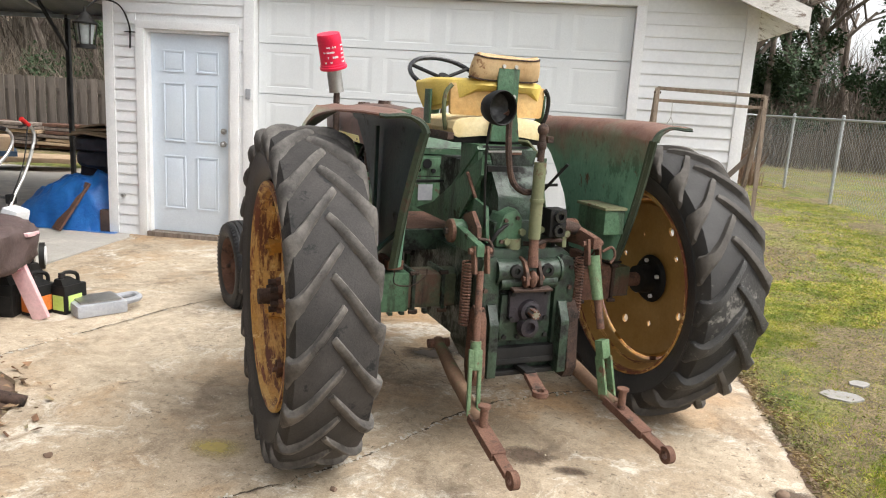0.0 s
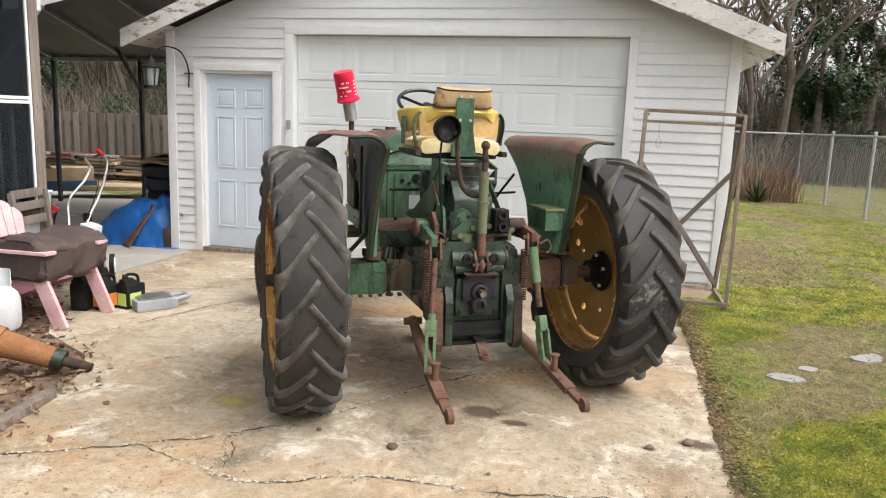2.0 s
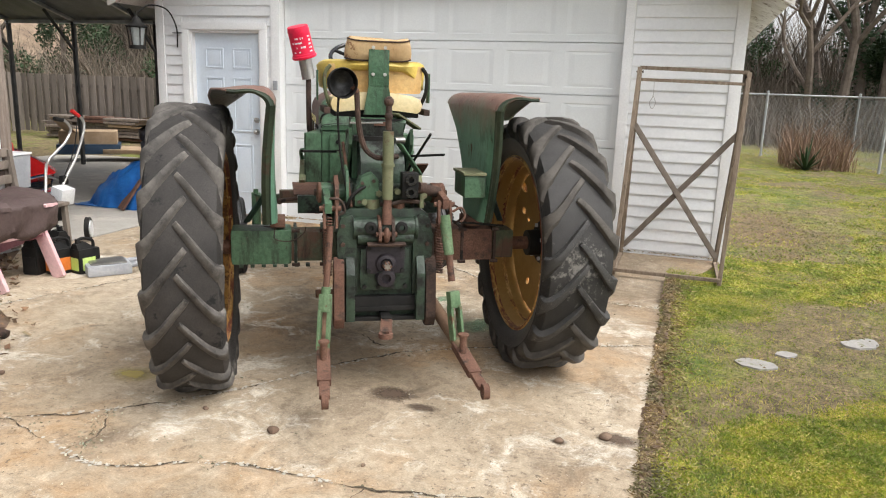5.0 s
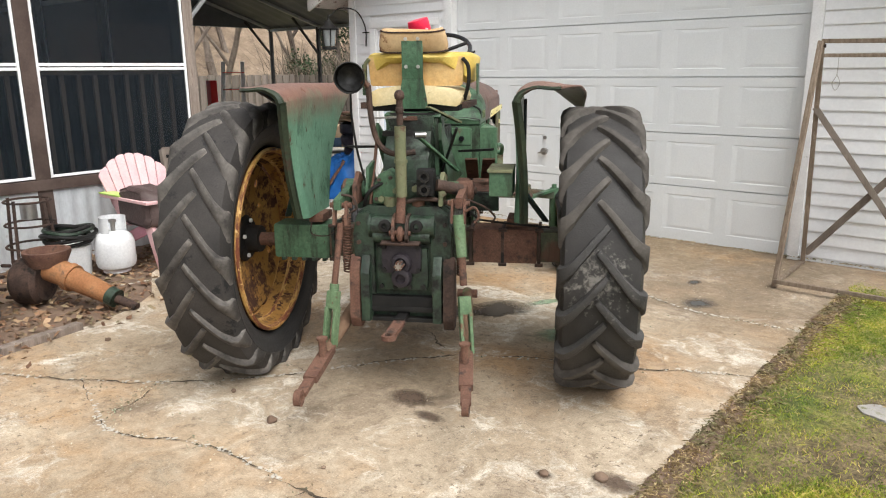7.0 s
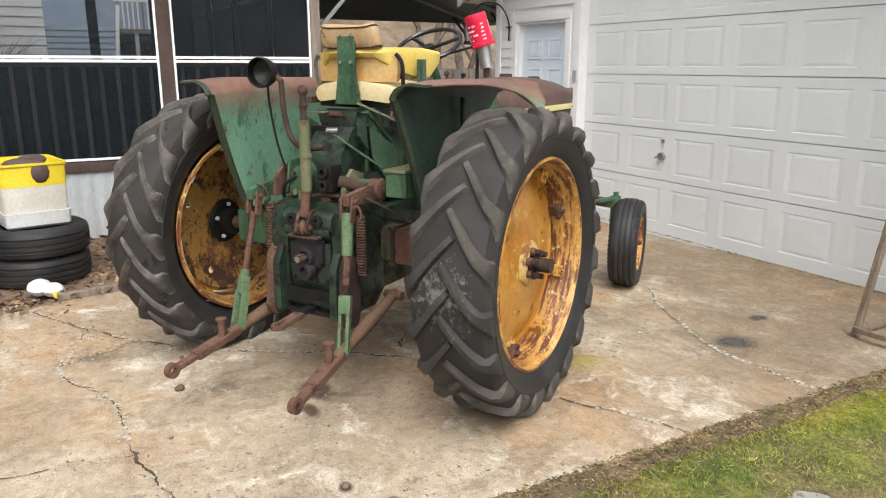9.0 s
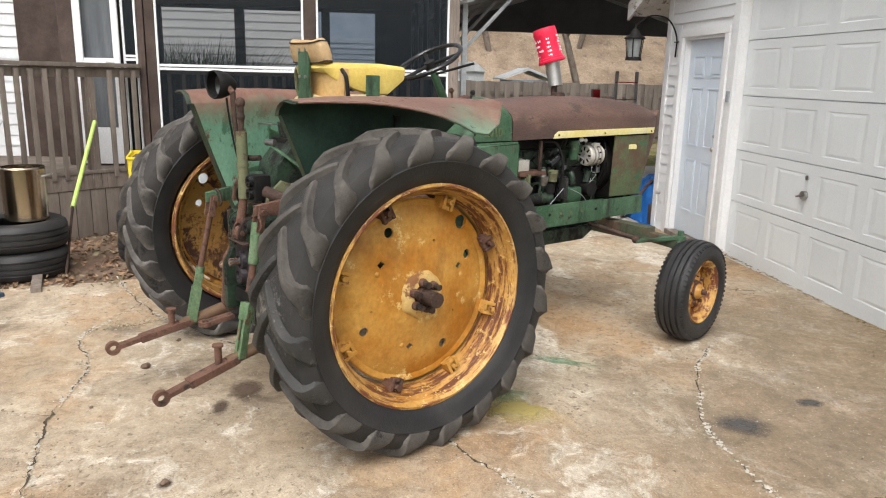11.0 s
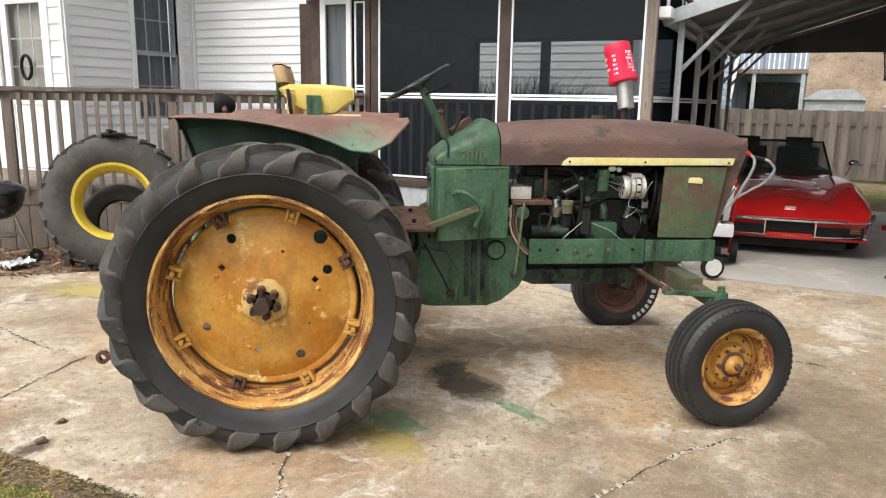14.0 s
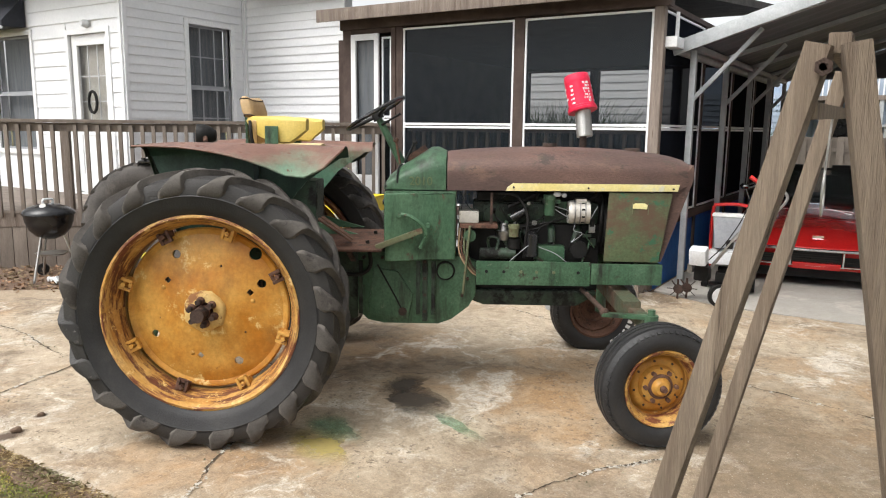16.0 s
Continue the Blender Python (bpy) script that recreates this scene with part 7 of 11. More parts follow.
# rear axle
bm = box(B(), -0.74, 0.74, 0.275, 0.43, 0.612, 0.765, 0.014)
ax = part("axle_housing", bm, M_AXLE, TR, "green and rusty cast axle housing")
part("axle_sleeve", box(B(), -0.738, -0.44, 0.262, 0.443, 0.600, 0.778, 0.018), M_GREEN, ax, "green outer axle sleeve")
part("axle_sleeve", box(B(), 0.30, 0.62, 0.264, 0.441, 0.604, 0.776, 0.014), M_RUST, ax, "rust brown axle sleeve")
for x in (0.29, 0.45, 0.63, -0.28, -0.42):
    part("axle_flange", box(B(), x - 0.008, x + 0.008, 0.258, 0.447, 0.597, 0.784, 0.004), M_RUST_DK if x > 0 else M_GREEN_DK, ax)
    for zb in (0.60, 0.775):
        part("flange_bolt", rod(B(), (x - 0.02, 0.262, zb), (x + 0.02, 0.262, zb), 0.010, seg=6), M_RUST_DK, ax)
for k in range(7):
    part("casting_lug", box(B(), -0.70 + 0.055 * k, -0.68 + 0.055 * k, 0.256, 0.29, 0.588, 0.604, 0.003), M_GREEN_DK, ax)
part("axle_shaft", rod(B(), (-1.0, HUBY, HUBZ), (1.0, HUBY, HUBZ), 0.036, seg=20), M_RUST, TR)
# rear case with the dark power take-off plate
bm = prism(B(), [(-0.215, 0.46), (-0.16, 0.36), (0.16, 0.36), (0.215, 0.46), (0.215, 0.90), (0.17, 0.93), (-0.17, 0.93), (-0.215, 0.90)], 0.02, 0.30, "y", 0.012)
part("rear_case", bm, M_GREEN_DK, TR, "oily green rear gear case")
pt = part("power_takeoff_plate", prism(B(), [(-0.118, 0.53), (0.118, 0.53), (0.122, 0.60), (0.118, 0.735), (-0.118, 0.735), (-0.122, 0.60)], -0.006, 0.022, "y", 0.006), M_GREEN_DK, TR, "oily cast power take off cover")
part("takeoff_cover", prism(B(), [(-0.078, 0.618), (0.078, 0.618), (0.092, 0.64), (0.094, 0.752), (0.06, 0.762), (0.045, 0.752), (-0.045, 0.752), (-0.06, 0.762), (-0.094, 0.752), (-0.092, 0.64)], -0.030, -0.007, "y", 0.006), M_PTO, pt, "purple black cast cover")
part("plate_lip", prism(B(), [(-0.012, 0.763), (-0.062, 0.758), (-0.066, 0.768), (0.02, 0.782)], -0.092, 0.092, "x", 0.003), M_RUST_DK, pt)
for x, z in ((-0.082, 0.745), (0.082, 0.745), (-0.10, 0.55), (0.10, 0.55), (-0.082, 0.635), (0.082, 0.635), (0.035, 0.547), (-0.035, 0.547)):
    part("plate_bolt", rod(B(), (x, -0.006, z), (x, -0.040 if z > 0.6 else -0.018, z), 0.011, seg=6), M_BLACK, pt)
part("splined_shaft", rod(B(), (0.0, 0.0, 0.668), (0.0, -0.10, 0.668), 0.018, seg=12), M_STEEL_DK, pt)
for k in range(6):
    a = k * math.pi / 3
    part("shaft_spline", box(B(), 0.016 * math.cos(a) - 0.004, 0.016 * math.cos(a) + 0.004, -0.101, -0.06, 0.664 + 0.016 * math.sin(a), 0.672 + 0.016 * math.sin(a)), M_RUST, pt)
part("shaft_collar", lathe(B(), [(0.0, 0.052), (0.022, 0.045), (0.026, 0.03), (0.012, 0.022)], 24, pose(0, -0.028, 0.668, 0, 0, -90)), M_PTO, pt)
part("lower_boss", lathe(B(), [(0.0, 0.05), (0.03, 0.042), (0.034, 0.024), (0.012, 0.018), (0.012, 0.0)], 24, pose(0, -0.026, 0.598, 0, 0, -90)), M_PTO, pt)
part("lower_box", box(B(), -0.16, 0.16, -0.015, 0.06, 0.43, 0.50, 0.008), M_BLACK, TR)
bm = rod(B(), (-0.15, 0.02, 0.835), (0.15, 0.02, 0.835), 0.052, seg=20)
rod(bm, (-0.135, 0.005, 0.79), (0.135, 0.005, 0.79), 0.034, seg=18)
for x in (-0.15, 0.15):
    rod(bm, (x - 0.006, 0.02, 0.835), (x + 0.006, 0.02, 0.835), 0.058, seg=20)
part("top_casting", bm, M_GREEN_DK, TR, "oily olive top casting")
for x in (-0.075, 0.075):
    part("casting_eye", lathe(B(), [(0.0, 0.03), (0.012, 0.028), (0.014, 0.014), (0.0, 0.012)], 18, pose(x, -0.030, 0.845, 0, 0, -90)), M_BLACK, TR)
for x in (-1, 1):
    bm = prism(B(), [(x * 0.135, 0.50), (x * 0.225, 0.56), (x * 0.235, 0.80), (x * 0.215, 0.89), (x * 0.165, 0.905), (x * 0.135, 0.87)], -0.008, 0.05, "y", 0.01)
    part("side_plate", bm, M_GREEN_DK, TR)
    for z in (0.58, 0.67, 0.76, 0.85):
        part("case_bolt", rod(B(), (x * 0.205, -0.008, z), (x * 0.205, -0.02, z), 0.011, seg=6), M_RUST_DK, TR)
    part("top_lug", prism(B(), [(0.02, 0.80), (-0.05, 0.775), (-0.068, 0.79), (-0.06, 0.835), (-0.03, 0.885), (0.03, 0.90)], x * 0.024, x * 0.040, "x", 0.005), M_RUST_DK if x > 0 else M_RUST, TR)
part("remote_line", tube(B(), [(0.12, 0.03, 0.99), (0.14, 0.05, 0.93), (0.17, 0.1, 0.88), (0.19, 0.2, 0.86)], 0.009), M_BLACK, TR)
part("remote_line", tube(B(), [(-0.06, 0.06, 1.05), (-0.15, 0.02, 1.0), (-0.19, 0.05, 0.92), (-0.2, 0.15, 0.88)], 0.009), M_BLACK, TR)
# worn levers, brackets and loose iron round the top of the case
part("rate_lever", bar(B(), (0.07, 0.10, 1.24), (0.22, 0.30, 1.06), 0.028, 0.010), M_GREEN_LT, TR, "green flat lever with a bare steel end")
part("lever_knuckle", rod(B(), (0.05, 0.09, 1.25), (0.10, 0.11, 1.25), 0.016), M_STEEL_DK, TR)
part("link_hook", tube(B(), [(0.31, -0.08, 0.93), (0.35, -0.09, 0.95), (0.37, -0.09, 0.91), (0.35, -0.09, 0.88)], 0.006), M_RUST, TR)
part("link_hook", tube(B(), [(-0.27, -0.05, 0.99), (-0.22, -0.05, 0.98), (-0.2, -0.05, 0.93), (-0.23, -0.05, 0.91)], 0.006), M_RUST_DK, TR)
part("bail_wire", tube(B(), [(-0.52, 0.24, 0.80), (-0.52, 0.23, 0.74), (-0.44, 0.23, 0.73), (-0.38, 0.23, 0.77), (-0.37, 0.24, 0.80)], 0.003), M_RUST_DK, TR)
part("axle_cable", tube(B(), [(0.30, 0.02, 0.93), (0.34, 0.12, 0.86), (0.36, 0.22, 0.83), (0.46, 0.24, 0.815), (0.58, 0.26, 0.80), (0.68, 0.28, 0.79)], 0.006, 6), M_BLACK, TR, "black cable lying along the axle")
part("axle_cable", tube(B(), [(0.29, 0.03, 0.97), (0.38, 0.08, 0.92), (0.42, 0.16, 0.86), (0.40, 0.22, 0.82)], 0.005, 6), M_RUST_DK, TR)
part("case_cap", rod(B(), (-0.06, 0.05, 0.925), (-0.06, 0.05, 0.97), 0.035, seg=16), M_SEATWORN, TR)
part("case_cap", rod(B(), (0.07, 0.05, 0.925), (0.07, 0.05, 0.955), 0.03, seg=16), M_RUST, TR)
part("rock_bracket", prism(B(), [(0.02, 0.93), (0.16, 0.93), (0.18, 1.05), (0.10, 1.08), (0.03, 1.02)], 0.17, 0.19, "x", 0.003), M_SEATWORN, TR)
part("rock_bracket", prism(B(), [(0.02, 0.93), (0.16, 0.93), (0.18, 1.05), (0.10, 1.08), (0.03, 1.02)], -0.24, -0.22, "x", 0.003), M_RUST, TR)
for x, z in ((0.06, 1.01), (-0.03, 1.0), (0.19, 0.99), (-0.1, 0.96)):
    part("fitting", rod(B(), (x, 0.055, z), (x, 0.02, z), 0.016, seg=6), M_SEATWORN, TR)
part("control_link", rod(B(), (-0.16, 0.05, 0.93), (-0.18, 0.3, 1.22), 0.008), M_RUST, TR)
part("control_quadrant", prism(B(), [(0.05, 0.95), (0.22, 0.97), (0.20, 1.12), (0.08, 1.10)], -0.185, -0.17, "x", 0.003), M_GREEN, TR)
for x in (-1, 1):
    bm = prism(B(), [(-0.06, 0.385), (0.06, 0.37), (0.06, 0.70), (-0.02, 0.70), (-0.06, 0.62)], x * 0.150, x * 0.192, "x", 0.006)
    part("drawbar_hanger", bm, M_GREEN_DK, TR)
    bm = prism(B(), [(-0.06, 0.40), (-0.03, 0.345), (0.03, 0.345), (0.055, 0.42), (0.04, 0.66), (0.0, 0.70), (-0.04, 0.64)], x * 0.198, x * 0.25, "x", 0.010)
    part("sway_block", bm, M_RUST if x < 0 else M_RUST_DK, TR, "rusty sway block")
part("drawbar_support", box(B(), -0.20, 0.20, -0.02, 0.02, 0.425, 0.45, 0.004), M_BLACK, TR)
part("drawbar_guide", box(B(), -0.20, 0.20, -0.02, 0.02, 0.375, 0.395, 0.004), M_BLACK, TR)
bm = bar(B(), (0.0, 0.3, 0.41), (0.0, -0.10, 0.405), 0.05, 0.022)
db = part("drawbar", bm, M_BLACK, TR)
bm = bar(B(), (0.0, -0.09, 0.40), (-0.02, -0.21, 0.375), 0.055, 0.022)
lathe(bm, [(-0.011, 0.017), (-0.011, 0.034), (0.011, 0.034), (0.011, 0.017)], 18, Matrix.Translation((-0.023, -0.225, 0.372)) @ pose(0, 0, 0, 0, 90), True)
part("drawbar_tongue", bm, M_RUST, db)
# rockshaft, lift arms and links
part("rockshaft", rod(B(), (-0.27, 0.16, 0.985), (0.27, 0.16, 0.985), 0.043, seg=20), M_GREEN, TR, "green rockshaft tube")
for x in (-1, 1):
    rc = part("rockshaft_cap", lathe(B(), [(0.0, 0.0), (0.0, 0.052), (0.014, 0.05), (0.022, 0.036), (0.022, 0.0)], 20, pose(x * 0.298, 0.16, 0.985, 0, 0, 0 if x > 0 else 180)), M_RUST, TR, "rusty end cap of the rockshaft")
    part("cap_bolt", rod(B(), (x * 0.318, 0.16, 0.985), (x * 0.332, 0.16, 0.985), 0.016, seg=6), M_RUST_DK, rc)
    part("shaft_collar", lathe(B(), [(-0.014, 0.0435), (-0.014, 0.054), (0.014, 0.054), (0.014, 0.0435)], 20, pose(x * 0.155, 0.16, 0.985), True), M_GREEN_DK, TR)
part("lift_housing", prism(B(), [(-0.145, 0.935), (-0.03, 0.935), (-0.028, 1.06), (-0.06, 1.10), (-0.115, 1.075), (-0.145, 1.0)], 0.035, 0.16, "y", 0.014), M_GREEN, TR, "green lift housing with oil stains")
for x, z in ((-0.125, 0.96), (-0.05, 0.96), (-0.055, 1.06), (-0.11, 1.05)):
    part("housing_bolt", rod(B(), (x, 0.035, z), (x, 0.022, z), 0.009, seg=6), M_RUST_DK, TR)
part("housing_pipe", tube(B(), [(-0.02, 0.03, 0.95), (0.03, 0.0, 0.955), (0.08, 0.01, 0.965), (0.16, 0.03, 0.96), (0.2, 0.07, 0.94)], 0.010), M_RUST_DK, TR)
part("centre_column", box(B(), -0.135, 0.13, 0.30, 0.50, 1.03, 1.345, 0.015), M_GREEN, TR, "oily green centre column below the seat")
part("column_flap", prism(B(), [(-0.115, 1.335), (0.12, 1.33), (0.105, 1.235), (-0.085, 1.24)], 0.225, 0.24, "y", 0.003), M_GREEN_DK, TR, "dark hanging flap under the seat")
part("flap_label", box(B(), -0.035, 0.04, 0.219, 0.224, 1.31, 1.33, 0.002), M_RUST, TR)
# black plate proud of the column, standing in for a shaded recess
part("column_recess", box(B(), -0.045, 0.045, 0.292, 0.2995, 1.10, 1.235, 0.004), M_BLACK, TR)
for k in range(4):
    part("column_rib", rod(B(), (-0.04, 0.288, 1.115 + 0.033 * k), (0.04, 0.288, 1.115 + 0.033 * k), 0.008, seg=8), M_RUST_DK if k % 2 else M_GREEN_DK, TR)
part("rockshaft_housing", box(B(), -0.15, 0.15, 0.06, 0.50, 0.92, 1.04, 0.03), M_GREEN_DK, TR)
part("lift_cover", prism(B(), [(0.1, 1.03), (0.5, 1.03), (0.52, 1.18), (0.42, 1.30), (0.22, 1.26), (0.12, 1.14)], -0.11, 0.11, "x", 0.012), M_GREEN_DK, TR)
JT = {-1: (-0.268, -0.07, 0.945), 1: (0.275, -0.05, 0.96)}
KN = {-1: (-0.312, -0.20, 0.30), 1: (0.332, -0.20, 0.305)}
TIP = {-1: (-0.326, -0.589, 0.225), 1: (0.37, -0.569, 0.216)}
for s in (-1, 1):
    j, k, e = JT[s], KN[s], TIP[s]
    bm = prism(B(), [(0.21, 1.03), (0.19, 0.93), (j[1] - 0.03, j[2] - 0.02), (j[1] - 0.03, j[2] + 0.03)], s * 0.262, s * 0.295, "x", 0.006)
    rod(bm, (s * 0.25, 0.16, 0.985), (s * 0.31, 0.16, 0.985), 0.05, seg=16)
    part("lift_arm", bm, M_RUST if s > 0 else M_GREEN, TR)
    bm = B()
    for o in (-0.028, 0.028):
        bar(bm, (j[0] + o, j[1], j[2] + 0.02), (j[0] + o, j[1] - 0.02, j[2] - 0.09), 0.012, 0.035)
    rod(bm, (j[0] - 0.05, j[1], j[2]), (j[0] + 0.05, j[1], j[2]), 0.013)
    part("clevis", bm, M_RUST, TR)
    mid = Vector(j).lerp(Vector(k), 0.55)
    if s < 0:
        part("lift_link", rod(B(), (j[0], j[1] - 0.015, j[2] - 0.08), mid, 0.015), M_RUST, TR)
        part("link_sleeve", rod(B(), mid, Vector(j).lerp(Vector(k), 0.72), 0.022), M_PALEGREEN, TR)
    else:
        part("lift_link", rod(B(), Vector(j).lerp(Vector(k), 0.35), mid, 0.017), M_RUST, TR)
        part("link_sleeve", rod(B(), (j[0], j[1] - 0.015, j[2] - 0.05), Vector(j).lerp(Vector(k), 0.36), 0.028, 0.024), M_PALEGREEN, TR)
    bm = B()
    top_ = Vector(j).lerp(Vector(k), 0.60 if s < 0 else 0.62)
    for o in (-0.021, 0.021):
        bar(bm, top_.lerp(Vector(k), 0.28) + Vector((o, 0, 0)), Vector(k) + Vector((o, 0, 0.0)), 0.015, 0.04, 0.004)
    bar(bm, top_, top_.lerp(Vector(k), 0.32), 0.056, 0.04, 0.008)
    part("link_fork", bm, M_PALEGREEN, TR)
    a = Vector((s * 0.27, 0.30, 0.43))
    bm = ball(rod(rod(B(), a, a.lerp(Vector(k) + Vector((0, -0.06, -0.01)), 0.45), 0.024, 0.034, 16), a.lerp(Vector(k) + Vector((0, -0.06, -0.01)), 0.45), Vector(k) + Vector((0, -0.06, -0.01)), 0.034, 0.024, 16), a, 0.032, 14)
    la = part("lower_arm", bm, M_RUST_OLIVE, TR, "rusty lower hitch arm")
    q = Vector(k) + Vector((0, -0.05, -0.01))
    e = Vector(e)
    part("arm_end", bar(B(), q.lerp(e, -0.12), q.lerp(e, 0.62), 0.062, 0.036, 0.006), M_RUST, la)
    bm = bar(B(), q.lerp(e, 0.55), q.lerp(e, 0.93), 0.045, 0.022, 0.004)
    lathe(bm, [(-0.014, 0.017), (-0.014, 0.035), (0.014, 0.035), (0.014, 0.017)], 20, Matrix.Translation(e), True)
    part("ball_end", bm, M_RUST, la)
    part("arm_pin", rod(rod(B(), q + Vector((0, -0.05, 0.0)), q + Vector((0.0, -0.05, 0.085)), 0.017, seg=10), q + Vector((0, -0.05, 0.085)), q + Vector((0, -0.05, 0.095)), 0.026, seg=10), M_RUST, la)
    part("pivot_pin", rod(B(), a - Vector((0.05, 0, 0)), a + Vector((0.05, 0, 0)), 0.022, seg=12), M_RUST, la)
    # coil spring
    pts = [(s * 0.275 + 0.02 * math.cos(t), 0.03 + 0.02 * math.sin(t), 0.88 - 0.0021 * t) for t in [i * math.pi / 4 for i in range(170)]]
    pts = [(x, y, z) for x, y, z in pts if z > 0.60]
    part("coil_spring", tube(B(), pts, 0.0045, 5, 1), M_RUST, TR)
# top cylinder and valve block
bm = rod(B(), (0.005, -0.015, 0.98), (0.005, -0.015, 1.30), 0.026, seg=18)
rod(bm, (0.005, -0.015, 1.135), (0.005, -0.015, 1.15), 0.031, seg=18)
part("top_cylinder", bm, M_SEATWORN, TR, "worn olive hydraulic top cylinder")
bm = rod(B(), (0.005, -0.015, 1.305), (0.005, -0.015, 1.42), 0.015)
ball(ball(bm, (0.005, -0.015, 1.435), 0.024, 12, 1, 1, 1.1), (0.005, -0.015, 1.37), 0.02, 12, 1, 1, 1.3)
part("cylinder_eye", bm, M_RUST_DK, TR)
bm = rod(B(), (0.005, -0.015, 0.99), (0.0, -0.035, 0.86), 0.02, 0.024)
ball(bm, (0.0, -0.042, 0.81), 0.03, 14, 0.6, 1.0, 1.3)
rod(bm, (-0.05, -0.045, 0.815), (0.05, -0.045, 0.815), 0.012, seg=10)
part("cylinder_clevis", bm, M_RUST, TR, "rusty clevis of the top cylinder")
bm = box(B(), 0.075, 0.155, -0.02, 0.06, 0.985, 1.105, 0.01)
part("valve_block", bm, M_BLACK, TR, "black remote valve block")
for z in (1.015, 1.075):
    part("coupler", lathe(B(), [(0, 0.012), (0.02, 0.014), (0.02, 0.027), (0, 0.027)], 18, pose(0.115, -0.02, z, 0, 0, -90), True), M_BLACK_GLOSS, TR)
part("hose_fitting", rod(B(), (0.16, 0.03, 1.03), (0.27, 0.08, 1.0), 0.028), M_RUST_DK, TR)
# remote post, lamp on a bent pipe
part("work_lamp_pipe", tube(B(), [(0.06, 0.05, 1.178), (0.0, 0.03, 1.172), (-0.055, 0.02, 1.178), (-0.105, 0.015, 1.225), (-0.132, 0.01, 1.33), (-0.142, 0.01, 1.48)], 0.0135), M_RUST_DK, TR)
part("lamp_wire", tube(B(), [(-0.225, 0.01, 1.45), (-0.228, 0.02, 1.36), (-0.215, 0.04, 1.20), (-0.19, 0.07, 1.05), (-0.17, 0.10, 0.96)], 0.0055, 6), M_BLACK, TR, "loose black wire hanging from the lamp")
lm = Matrix.Translation((-0.218, -0.005, 1.513)) @ pose(0, 0, 0, 0, 0, -80)
bm = lathe(B(), [(0.055, 0.062), (0.06, 0.066), (0.05, 0.07), (0.02, 0.068), (-0.02, 0.055), (-0.055, 0.03), (-0.06, 0.0)], 28, lm)
wl_ = part("work_lamp", bm, M_BLACK, TR, "black round work lamp with broken lens")
part("lamp_bulb", lathe(B(), [(0.012, 0.058), (-0.01, 0.04), (-0.03, 0.0)], 28, lm), M_LENS, wl_)
part("lamp_stalk", rod(B(), (-0.14, 0.01, 1.475), (-0.165, 0.0, 1.50), 0.014), M_RUST, wl_)
